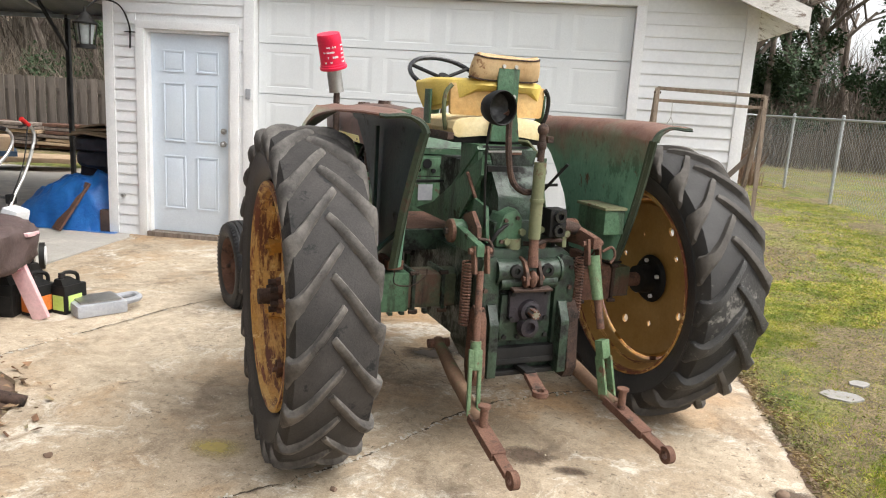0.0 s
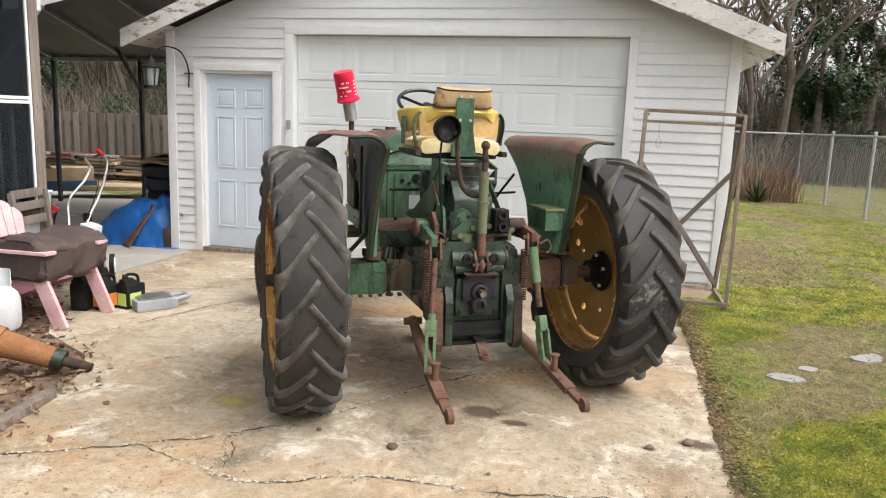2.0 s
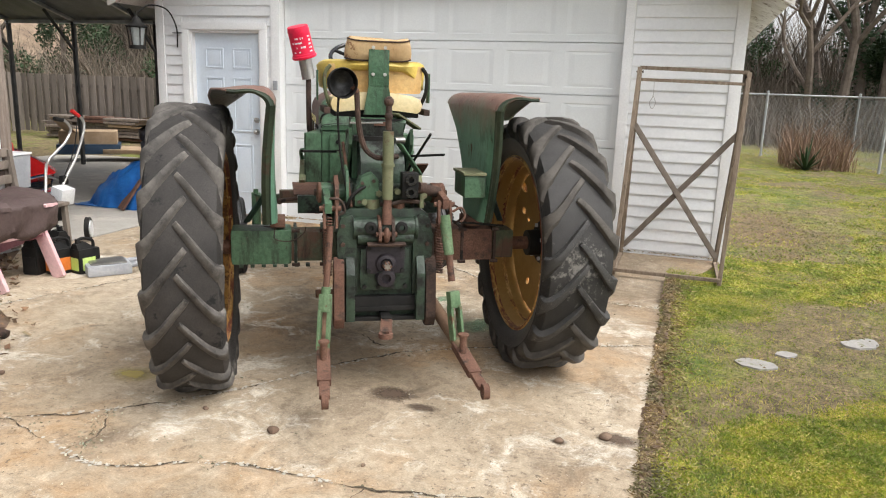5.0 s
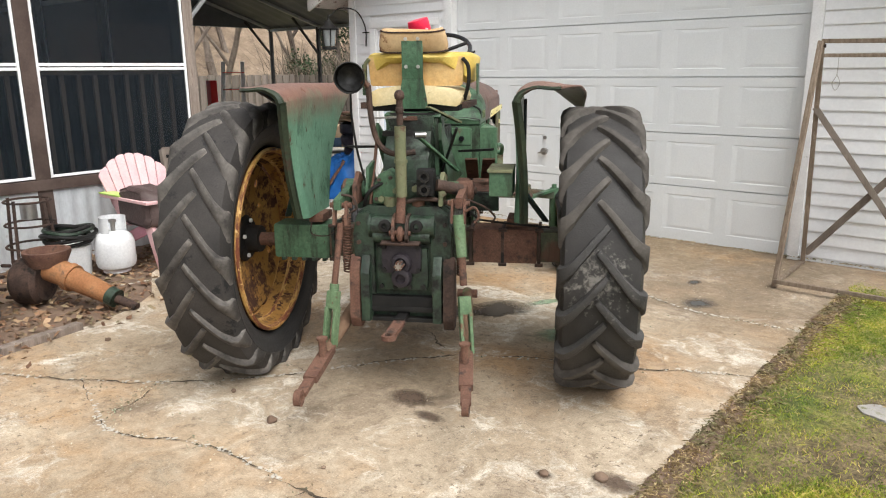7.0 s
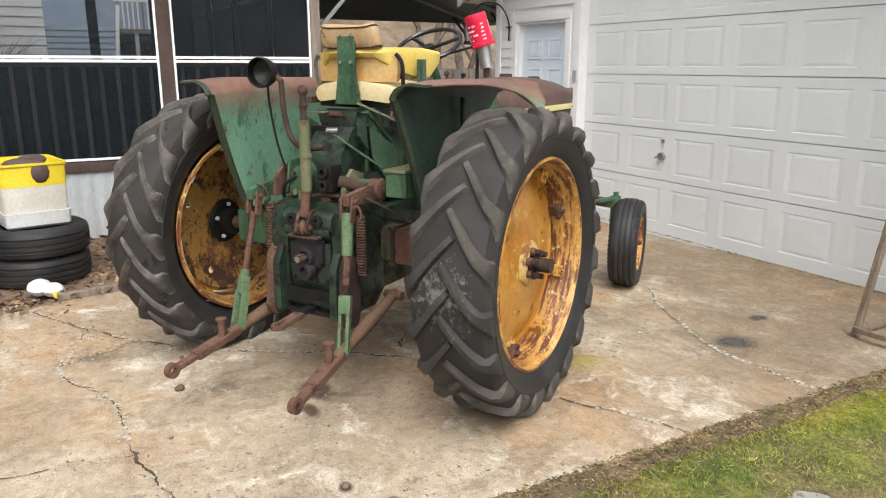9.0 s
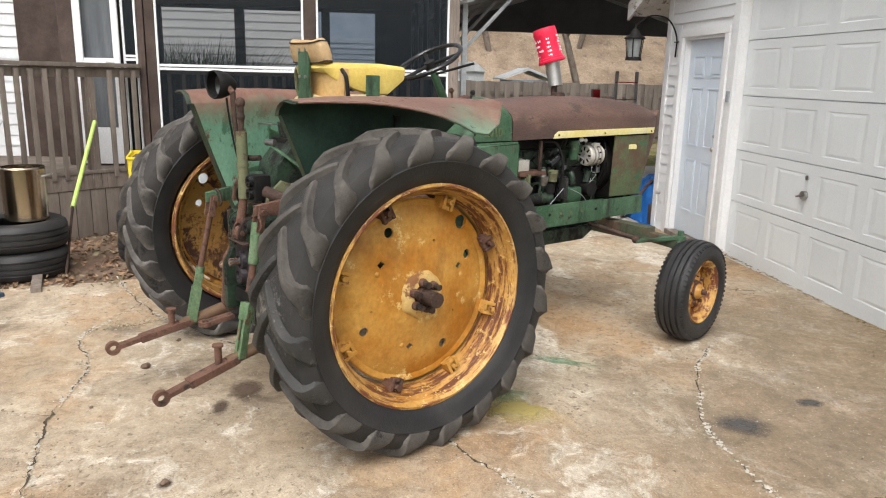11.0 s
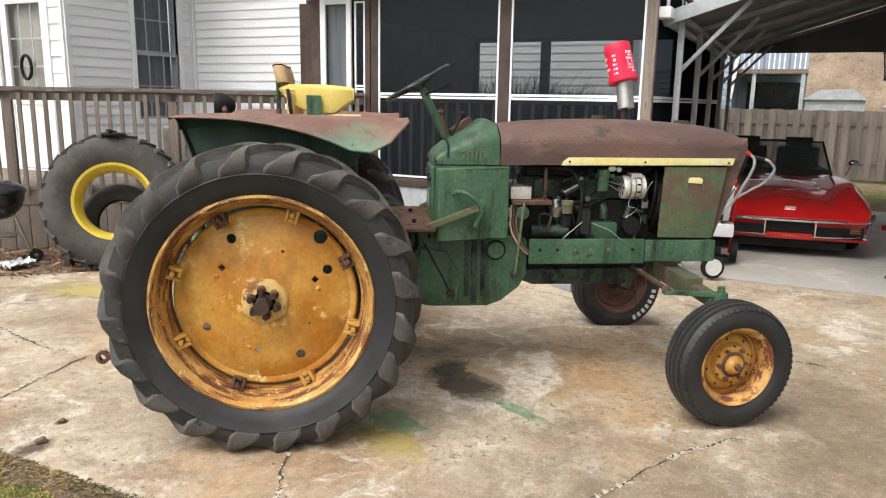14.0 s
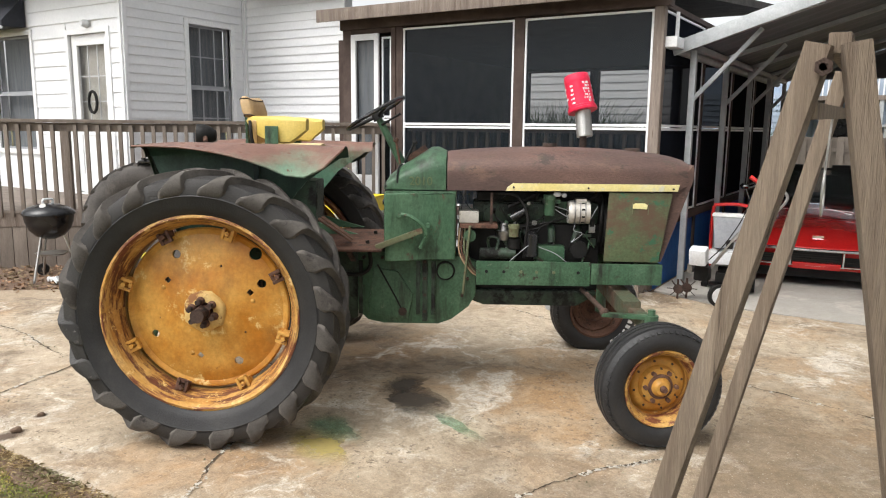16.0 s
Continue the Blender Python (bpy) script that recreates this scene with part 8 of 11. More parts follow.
# fenders: an upright inner plate and a rolled top that widens over the tyre
def fender(s):
    yy = [-0.07 + 1.08 * i / 22 for i in range(23)]
    def zi(y):
        return float(np.interp(y, [-0.07, 0.1, 0.4, 0.75, 1.01], [1.462, 1.478, 1.482, 1.478, 1.468]))
    def out(y):
        return (float(np.interp(y, [-0.07, 0.0, 0.2, 0.5, 0.8, 0.92, 1.01], [0.715, 0.745, 0.80, 0.84, 0.83, 0.79, 0.70])), float(np.interp(y, [-0.07, 0.03, 0.224, 0.36, 0.46, 0.58, 0.67, 0.757, 0.846, 0.90, 0.96, 1.01], [1.466, 1.470, 1.466, 1.449, 1.431, 1.40, 1.367, 1.327, 1.326, 1.354, 1.412, 1.468])))
    ys = 24
    prof = [("p", i / 9) for i in range(10)] + [("c", i / 5) for i in range(1, 6)] + [("f", i / 7) for i in range(1, 8)]
    R_ = 0.075
    grid = []
    for kind, f in prof:
        r = []
        for j in range(ys + 1):
            g = j / ys
            z = 0.83 + (zi(0.4) - R_ - 0.83) * f if kind == "p" else 1.44
            q = (z - 0.83) / 0.61
            y0 = float(np.interp(q, [0, 0.25, 0.6, 1], [0.16, 0.10, 0.02, -0.07]))
            y1 = float(np.interp(q, [0, 0.4, 0.75, 1], [0.50, 0.60, 0.78, 1.005]))
            y = y0 + (y1 - y0) * g
            curl = max(0.0, 1 - g / 0.12) ** 2
            if kind == "p":
                x = 0.512 + 0.012 * math.sin(math.pi * f) + 0.03 * curl * (1 - f)
            else:
                xo, zo = out(y)
                if kind == "c":
                    a = f * math.pi / 2 * 0.9
                    x, z = 0.512 + R_ * (1 - math.cos(a)), zi(y) - R_ + R_ * math.sin(a)
                else:
                    a = math.pi / 2 * 0.9
                    xs, zs = 0.512 + R_ * (1 - math.cos(a)), zi(y) - R_ + R_ * math.sin(a)
                    x, z = xs + (xo - xs) * f, zs + 0.012 * math.sin(math.pi * min(1, f * 1.3)) * (1 - f) + (zo - zs) * f ** 1.25
            r.append((s * x, y, z))
        grid.append(r)
    bm = sheet(B(), grid, 0.004 * s)
    # faces turned outward and down take the darker colour that holds their shade
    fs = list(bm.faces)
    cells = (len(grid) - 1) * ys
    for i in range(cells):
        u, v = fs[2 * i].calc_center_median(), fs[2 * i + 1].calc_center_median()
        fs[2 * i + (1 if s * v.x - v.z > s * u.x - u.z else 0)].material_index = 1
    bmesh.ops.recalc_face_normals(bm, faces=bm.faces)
    part("fender", bm, (M_FENDER, M_FENDER_SHADE_R if s > 0 else M_FENDER_SHADE), TR, "green fender rusted brown along its rolled top, inside darkened with grime and painted shade")
    # the turned-in rear lip
    inner = []
    for k, r in enumerate(grid):
        p, f = Vector(r[0]), min(1.0, max(0.0, (k - 9) / 6))
        d = Vector((s * (1 - f), 0.0, -f)).normalized() * (0.036 * (1 - f) + 0.010 * f)
        inner.append(p + d + Vector((0, -0.006, 0)))
    part("fender_lip", sheet(B(), [[Vector(r[0]), (Vector(r[0]) * 0.5 + q * 0.5) + Vector((0, -0.012, 0)), q] for r, q in zip(grid, inner)], 0.003), M_FENDERLIP, TR)
    part("fender_edge", tube(B(), grid[-1][::2], 0.006, 6, 1), M_FENDER, TR)
    part("fender_edge", tube(B(), [r[0] for r in grid], 0.006, 6, 1), M_FENDERLIP, TR)
    part("fender_rib", box(B(), s * 0.532, s * 0.548, 0.50, 0.53, 0.90, 1.40, 0.005), M_FENDER_SHADE, TR)
    part("fender_stay", bar(B(), (s * 0.55, 0.12, 1.0), (s * 0.66, 0.28, 0.82), 0.03, 0.012), M_FENDER_SHADE, TR)
    bm = box(B(), s * 0.47, s * 0.545, 0.27, 0.43, 0.79, 0.832, 0.006)
    part("fender_bracket", bm, M_RUST, TR)


fender(1), fender(-1)
bx = part("tool_box", box(B(), 0.400, 0.508, 0.055, 0.275, 0.975, 1.085, 0.008), M_GREEN, TR, "green tool box bolted to the fender")
part("tool_box_lid", box(B(), 0.392, 0.510, 0.045, 0.285, 1.0855, 1.10, 0.005), M_SEATWORN, bx)
# seat
ZS0 = 1.385
bm = loft(B(), [[(x * w_, y, z + 0.012 * math.cos(x * 2.2)) for x, y in ((-1, 0.37), (-0.5, 0.352), (0, 0.348), (0.5, 0.352), (1, 0.37), (1, 0.76), (0, 0.775), (-1, 0.76))] for z, w_ in ((ZS0 - 0.01, 0.205), (ZS0, 0.225), (ZS0 + 0.03, 0.236), (ZS0 + 0.06, 0.225), (ZS0 + 0.078, 0.185))])
seat = part("seat_cushion", bm, M_SEAT_TAN, TR, "split pale yellow seat cushion")


def wrap(z0, z1, w, y0, y1, t, n=22, deep=0.0):
    """Cushion wrapped round the back and sides of the seat."""
    secs = []
    for i in range(n + 1):
        a = math.pi * i / n
        u = Vector((math.cos(a), -math.sin(a), 0))
        e = 3.0
        rx = abs(math.cos(a)) ** (2 / e) * (1 if math.cos(a) > 0 else -1)
        ry = abs(math.sin(a)) ** (2 / e)
        c = Vector((w * rx, y1 - (y1 - y0) * ry, (z0 + z1) / 2))
        hz = (z1 - z0) / 2 * (0.55 if i in (0, n) else 0.85 if i in (1, n - 1) else 1)
        drop = deep * math.sin(math.pi * min(1.0, max(0.0, (c.y - y0 - 0.02) / (y1 - y0 + 0.07)))) ** 0.6 * (0.5 if i in (0, n) else 1) + 0.012 * noise.noise((c.x * 14, c.y * 9, 3))
        secs.append([c + u * (t * math.cos(b)) + Vector((0, 0, hz * math.sin(b) - (drop if math.sin(b) < -0.01 else 0.0))) for b in [k * math.pi / 5 for k in range(10)]])
    return loft(B(), secs)


part("seat_back", loft(B(), [[(w_ * x, y + 0.012 * abs(x) ** 3, z) for x, y in ((-1, 0.40), (-0.6, 0.382), (0, 0.376), (0.6, 0.382), (1, 0.40), (1, 0.425), (0, 0.402), (-1, 0.425))] for z, w_ in ((1.468, 0.222), (1.475, 0.232), (1.60, 0.24), (1.607, 0.235))]), M_SEATBACK, TR, "faded orange tan seat back panel")
part("arm_rest", wrap(1.575, 1.632, 0.245, 0.378, 0.73, 0.045, 26, 0.10), M_YELLOW, TR, "torn yellow padded arm rest")
secs = []
for z, w_, d_ in ((1.626, 0.155, 0.024), (1.632, 0.168, 0.034), (1.66, 0.170, 0.040), (1.70, 0.163, 0.040), (1.725, 0.156, 0.035), (1.737, 0.145, 0.022)):
    secs.append([(w_ * math.copysign(abs(math.cos(a)) ** 0.35, math.cos(a)), 0.372 - 0.25 * (z - 1.63) + d_ * math.copysign(abs(math.sin(a)) ** 0.55, math.sin(a)), z + 0.006 * math.cos(2 * a)) for a in [k * math.tau / 28 for k in range(28)]])
hp = part("head_pad", loft(B(), secs), M_PAD, TR, "cracked tan leather back pad")
for k in (1, 4):
    part("pad_piping", tube(B(), [Vector(q) * 1.0 + Vector((0, -0.001, 0)) for q in secs[k]], 0.004, 5, 1, True), M_RUST_DK, hp)
bm = box(B(), -0.052, 0.052, 0.318, 0.332, 1.50, 1.70, 0.003)
prism(bm, [(-0.052, 1.50), (0.052, 1.50), (0.075, 1.36), (-0.075, 1.36)], 0.318, 0.334, "y")
sb = part("seat_bracket", bm, M_GREEN, TR, "green steel seat bracket")
for x, z in ((-0.03, 1.69), (0.03, 1.69), (-0.03, 1.56), (0.03, 1.56)):
    part("bracket_bolt", rod(B(), (x, 0.318, z), (x, 0.31, z), 0.009, seg=6), M_STEEL, sb)
for x in (-1, 1):
    part("arm_support", box(B(), x * 0.291, x * 0.300, 0.50, 0.575, 1.42, 1.575, 0.003), M_GREEN, TR)
    part("arm_strap", tube(B(), [(x * 0.235, 0.40, 1.60), (x * 0.262, 0.41, 1.56), (x * 0.262, 0.42, 1.48), (x * 0.238, 0.45, 1.40)], 0.010, 8), M_BLACK if x > 0 else M_SEATWORN, TR, "curved strap beside the seat back")
    part("seat_frame_side", bar(B(), (x * 0.255, 0.34, 1.375), (x * 0.255, 0.74, 1.375), 0.03, 0.03), M_RUST_DK, TR)
part("seat_pan", box(B(), -0.22, 0.22, 0.38, 0.74, 1.345, 1.383, 0.01), M_BLACK, TR)
bm = bar(B(), (-0.12, 0.72, 1.0), (-0.12, 0.30, 1.33), 0.04, 0.02)
bar(bm, (0.12, 0.72, 1.0), (0.12, 0.30, 1.33), 0.04, 0.02)
part("seat_support", bm, M_GREEN, TR)
bm = box(B(), -0.12, 0.12, 0.30, 0.44, 1.29, 1.343, 0.01)
part("seat_base_tray", bm, M_BLACK, TR, "dark tray under the seat")
part("seat_cross_bar", bar(B(), (-0.16, 0.16, 1.325), (0.0, 0.16, 1.33), 0.035, 0.008), M_STEEL_DK, TR, "bare steel cross bar")
part("seat_slide", bar(B(), (0.08, 0.29, 1.37), (0.22, 0.40, 1.29), 0.05, 0.010), M_SEATWORN, TR)
part("tool_tray", box(B(), -0.13, 0.02, 0.20, 0.30, 1.235, 1.26, 0.004), M_BLACK, TR)
part("battery_box", box(B(), -0.13, 0.13, 0.42, 0.75, 0.96, 1.26, 0.015), M_GREEN_DK, TR)
part("side_shield", prism(B(), [(0.45, 0.95), (1.0, 0.95), (0.75, 1.02), (0.2, 1.30), (0.2, 1.22)], -0.16, -0.145, "x"), M_GREEN, TR)
part("side_shield", prism(B(), [(0.45, 0.95), (1.0, 0.95), (0.75, 1.02), (0.2, 1.30), (0.2, 1.22)], 0.145, 0.16, "x"), M_GREEN, TR)
# levers
for x, y0, z0, y1, z1, m_ in ((0.05, 1.24, 1.36, 1.215, 1.50, M_RUST), (0.10, 1.27, 1.37, 1.33, 1.49, M_BLACK)):
    bm = rod(B(), (x, y0, z0), (x, y1, z1), 0.007)
    ball(bm, (x, y1, z1), 0.016)
    part("shift_lever", bm, m_, TR)
part("hand_lever", bar(B(), (0.2, 0.55, 1.13), (0.38, 0.45, 1.15), 0.03, 0.012), M_BLACK, TR)
part("hand_lever", bar(B(), (-0.2, 0.55, 1.15), (-0.38, 0.45, 1.16), 0.03, 0.012), M_BLACK, TR)
part("throttle_rod", rod(B(), (0.14, 0.32, 1.05), (0.24, 0.15, 1.28), 0.007), M_BLACK, TR)
part("brake_pedal", bar(B(), (0.30, 0.98, 0.93), (0.33, 0.80, 1.06), 0.07, 0.01), M_RUST, TR)
part("brake_pedal", bar(B(), (0.22, 0.98, 0.93), (0.23, 0.80, 1.06), 0.07, 0.01), M_RUST, TR)
# steering wheel and column
SC = Vector((0.0, 1.10, 1.638))
sn = Vector((0, -0.5, 0.866))
bm = rod(B(), (0.0, 1.25, 1.36), SC - sn * 0.02, 0.026, 0.02)
part("steering_column", bm, M_GREEN, TR)
sm = Matrix.Translation(SC) @ sn.to_track_quat("Z", "Y").to_matrix().to_4x4()
bm = tube(B(), [sm @ Vector((0.19 * math.cos(a), 0.19 * math.sin(a), 0.02)) for a in [k * math.pi / 16 for k in range(32)]], 0.0125, 8, 1, True)
sw = part("steering_wheel", bm, M_BLACK_GLOSS, TR, "black steering wheel")
for k in range(3):
    a = k * 2 * math.pi / 3 + 0.5
    part("spoke", rod(B(), sm @ Vector((0, 0, 0)), sm @ Vector((0.186 * math.cos(a), 0.186 * math.sin(a), 0.018)), 0.010), M_BLACK, sw)
part("wheel_hub", rod(B(), sm @ Vector((0, 0, -0.02)), sm @ Vector((0, 0, 0.02)), 0.035, 0.03), M_BLACK, sw)
part("column_stalk", rod(B(), (0.02, 1.13, 1.59), (0.20, 1.25, 1.65), 0.007), M_BLACK, TR)
# exhaust stack with a red can over the silencer
part("exhaust_pipe", tube(B(), [(-0.16, 2.33, 1.02), (-0.25, 2.36, 1.10), (-0.268, 2.37, 1.25), (-0.27, 2.37, 1.55)], 0.022), M_RUST_DK, TR)
ea, eb, ec = Vector((-0.268, 2.380, 1.53)), Vector((-0.297, 2.366, 1.685)), Vector((-0.352, 2.322, 1.91))
part("silencer_pipe", rod(B(), ea, eb + (eb - ea) * 0.3, 0.05, seg=24), M_STEEL, TR, "bare steel stack pipe")
m, ln = frame_z(eb, ec)
bm = B()
lathe(bm, [(0.0, 0.0), (0.0, 0.090), (0.004, 0.093), (0.018, 0.093), (0.021, 0.086), (0.034, 0.086), (0.036, 0.082), (0.19, 0.08), (0.197, 0.082), (ln - 0.002, 0.076), (ln, 0.0)], 36, m @ pose(0, 0, 0, 0, -90))
can = part("can", bm, M_RED, TR, "bright red plastic can over the stack")
bm = B()
rnd = random.Random(4)
for i in range(4):
    for k in range(10):
        if rnd.random() < 0.72:
            a = radians(118 + 5.5 * k + 14 * (i % 2))
            bmesh.ops.create_cube(bm, size=1, matrix=m @ pose(0, 0, 0, 0, 0, math.degrees(a)) @ Matrix.Translation((0.0822, 0, 0.055 + 0.033 * i)) @ Matrix.Diagonal((0.002, 0.0065, 0.014 * rnd.uniform(0.5, 1.0), 1)))
            a += math.pi * 0.86
            bmesh.ops.create_cube(bm, size=1, matrix=m @ pose(0, 0, 0, 0, 0, math.degrees(a)) @ Matrix.Translation((0.0822, 0, 0.055 + 0.033 * i)) @ Matrix.Diagonal((0.002, 0.0065, 0.014 * rnd.uniform(0.5, 1.0), 1)))
va = m.inverted().to_3x3() @ Vector((1, 0, 0))
for lo, hi, n_ in ((-52, -34, 5), (10, 42, 7)):
    for i in range(n_):
        for k in range(4):
            if rnd.random() < 0.8:
                a = math.degrees(math.atan2(va.y, va.x)) + lo + (hi - lo) * (k + rnd.uniform(0.2, 0.8)) / 4
                bmesh.ops.create_cube(bm, size=1, matrix=m @ pose(0, 0, 0, 0, 0, a) @ Matrix.Translation((0.0815, 0, 0.05 + 0.135 * i / n_)) @ Matrix.Diagonal((0.002, 0.006 * rnd.uniform(0.6, 1.5), 0.016 * rnd.uniform(0.5, 1.0), 1)))
tagged(part("can_print", bm, M_TEXTW, can, "white marks too small to read"), "white marks too small to read", kind="stuff")
# engine furniture seen through the open side
for s in (1, -1):
    bm = rod(B(), (s * 0.17, 2.24, 1.10), (s * 0.17, 2.35, 1.10), 0.068, seg=26)
    lathe(bm, [(-0.012, 0.02), (-0.012, 0.062), (0.0, 0.068)], 26, pose(s * 0.17, 2.24, 1.10, 0, 0, 90))
    box(bm, s * 0.13, s * 0.21, 2.27, 2.33, 1.155, 1.18, 0.005)
    al = part("alternator", bm, M_CAST if s > 0 else M_BLACK, TR, "bare metal alternator" if s > 0 else "")
    for y in (2.262, 2.292, 2.322):
        part("case_band", lathe(B(), [(-0.004, 0.0685), (-0.004, 0.0705), (0.004, 0.0705), (0.004, 0.0685)], 26, pose(s * 0.17, y, 1.10, 0, 0, 90)), M_STEEL_DK, al)
    for k in range(10):
        a = k * math.pi / 5
        part("side_slot", box(B(), 0.0, 0.018, -0.005, 0.005, 0.0665, 0.0695, 0, pose(s * 0.17, 2.300, 1.10, 0, 0, 90) @ pose(0, 0, 0, math.degrees(a))), M_BLACK, al)
    for k in range(8):
        a = k * math.pi / 4
        part("vent_slot", box(B(), 2.247 - 2.247, 0.006, -0.006, 0.006, 0.03, 0.055, 0, pose(s * 0.17, 2.227, 1.10, 0, 0, 90) @ pose(0, 0, 0, math.degrees(a))), M_BLACK, al)
    part("fuel_filter", lathe(B(), [(0.0, 0.0), (0.0, 0.03), (0.09, 0.032), (0.095, 0.036), (0.12, 0.036), (0.13, 0.0)], 20, pose(s * 0.175, 2.12, 1.08, 0, -90)), M_GREEN, TR)
    part("distributor", lathe(B(), [(0.0, 0.035), (0.06, 0.04), (0.07, 0.03), (0.12, 0.028), (0.125, 0.0)], 18, pose(s * 0.17, 1.92, 0.88, 0, -90)), M_BLACK, TR)
    part("oil_filter", lathe(B(), [(0.0, 0.0), (0.0, 0.042), (0.13, 0.044), (0.14, 0.03), (0.15, 0.0)], 22, pose(s * 0.18, 2.02, 0.84, 0, -90)), M_BLACK_GLOSS, TR)
    part("fuel_pump", lathe(B(), [(0.0, 0.0), (0.0, 0.03), (0.04, 0.045), (0.055, 0.045), (0.06, 0.028), (0.10, 0.02), (0.10, 0.0)], 18, pose(s * 0.165, 1.86, 0.93, 0, -90)), M_STEEL_DK, TR)
    part("starter", rod(B(), (s * 0.17, 1.72, 0.85), (s * 0.17, 1.93, 0.85), 0.034, seg=20), M_GREEN_DK, TR)
    part("lower_block", box(B(), s * 0.08, s * 0.18, 2.04, 2.22, 0.80, 0.90, 0.025), M_GREEN, TR)
    part("hanging_link", bar(B(), (s * 0.25, 1.66, 1.02), (s * 0.245, 1.625, 0.62), 0.03, 0.012), M_SEATWORN if s > 0 else M_RUST, TR, "dull link bar")
    part("battery_tray", box(B(), s * 0.02, s * 0.235, 1.60, 1.82, 1.005, 1.03, 0.004), M_RUST, TR)
    part("baffle_plate", box(B(), s * 0.205, s * 0.225, 1.775, 1.79, 1.03, 1.21, 0.003), M_RUST_DK, TR)
    bat = part("battery", box(B(), s * 0.03, s * 0.2, 1.595, 1.71, 1.032, 1.10, 0.006), M_CAST, TR, "dull battery on a rusty tray")
    rnd = random.Random(10 + s)
    for k in range(9):
        p = [(s * rnd.uniform(0.12, 0.2), rnd.uniform(1.6, 2.4), rnd.uniform(0.8, 1.2))]
        for _ in range(3):
            q = p[-1]
            p.append((s * rnd.uniform(0.13, 0.22), min(2.42, max(1.6, q[1] + rnd.uniform(-0.22, 0.22))), min(1.2, max(0.75, q[2] + rnd.uniform(-0.18, 0.18)))))
        part("hose" if k < 3 else "wire", tube(B(), p, 0.009 if k < 3 else 0.0024, 6, 8), (M_BLACK, M_BLACK, M_GREEN_DK, M_GREYPL, M_BLACK, M_GREEN_DK, M_BLACK, M_BLACK, M_GREYPL)[k], TR)
    for k in range(4):
        part("spark_lead", tube(B(), [(s * 0.11, 1.8 + 0.16 * k, 1.10), (s * 0.16, 1.82 + 0.12 * k, 1.05), (s * 0.17, 1.92, 1.0)], 0.005, 6), M_BLACK, TR)
    for k in range(4):
        part("pump_line", tube(B(), [(s * 0.2, 1.60 + 0.016 * k, 1.0), (s * 0.217, 1.60 + 0.016 * k, 0.86), (s * 0.22, 1.67 + 0.01 * k, 0.75), (s * 0.20, 1.75 + 0.02 * k, 0.70 + 0.012 * k)], 0.006), (M_CARD, M_RUST, M_SEATWORN, M_RUST_DK)[k], TR)
    part("breather_hose", tube(B(), [(s * 0.19, 1.82, 1.205), (s * 0.2, 1.93, 1.19), (s * 0.21, 1.99, 1.08), (s * 0.21, 1.985, 0.95), (s * 0.2, 1.975, 0.83)], 0.008, 8), M_BLACK, TR)
    part("head_cover", box(B(), s * 0.02, s * 0.12, 1.74, 2.38, 1.03, 1.14, 0.02), M_GREEN_DK, TR)
    for k in range(4):
        part("manifold_runner", tube(B(), [(s * 0.11, 1.82 + 0.16 * k, 1.0), (s * 0.15, 1.84 + 0.15 * k, 0.98), (s * 0.16, 1.88 + 0.13 * k, 0.92)], 0.022), M_GREEN_DK, TR)
        part("plug", rod(B(), (s * 0.11, 1.80 + 0.16 * k, 1.08), (s * 0.155, 1.80 + 0.16 * k, 1.11), 0.010, seg=8), M_BLACK, TR)
    part("coil", rod(B(), (s * 0.18, 1.90, 1.06), (s * 0.18, 1.99, 1.11), 0.024, seg=16), M_BLACK_GLOSS, TR)
    part("filter_bracket", box(B(), s * 0.15, s * 0.19, 2.08, 2.18, 1.15, 1.175, 0.004), M_GREEN, TR)
    part("fan_belt_cover", rod(B(), (s * 0.13, 2.30, 0.88), (s * 0.19, 2.30, 0.88), 0.05, seg=18), M_BLACK, TR)
    part("torn_rag", ball(ball(B(), (s * 0.2, 2.16, 1.205), 0.02, 8, 0.5, 1.2, 0.8), (s * 0.2, 2.2, 1.2), 0.015, 8, 0.5, 1, 1), M_TANKW, TR)
    part("sediment_bowl", lathe(B(), [(0.0, 0.0), (0.0, 0.028), (0.045, 0.03), (0.05, 0.034), (0.07, 0.034), (0.075, 0.0)], 16, pose(s * 0.2, 1.915, 0.955, 0, -90)), M_SEATWORN, TR)
    part("loose_wire", tube(B(), [(s * 0.2, 2.28, 1.06), (s * 0.215, 2.26, 1.0), (s * 0.21, 2.31, 0.98), (s * 0.215, 2.25, 0.93), (s * 0.2, 2.27, 0.95)], 0.0015), M_GREYPL, TR)
    part("loose_wire", tube(B(), [(s * 0.21, 1.85, 1.02), (s * 0.22, 2.0, 1.0), (s * 0.215, 2.1, 1.03), (s * 0.2, 2.18, 1.08)], 0.0025), M_BLACK, TR)
    part("loose_wire", tube(B(), [(s * 0.22, 2.06, 0.9), (s * 0.22, 2.16, 0.86), (s * 0.215, 2.24, 0.8), (s * 0.21, 2.31, 0.77)], 0.002), M_GREYPL, TR)
    # small fittings, pipes and brackets crowding the bay
    rnd = random.Random(31 + s)
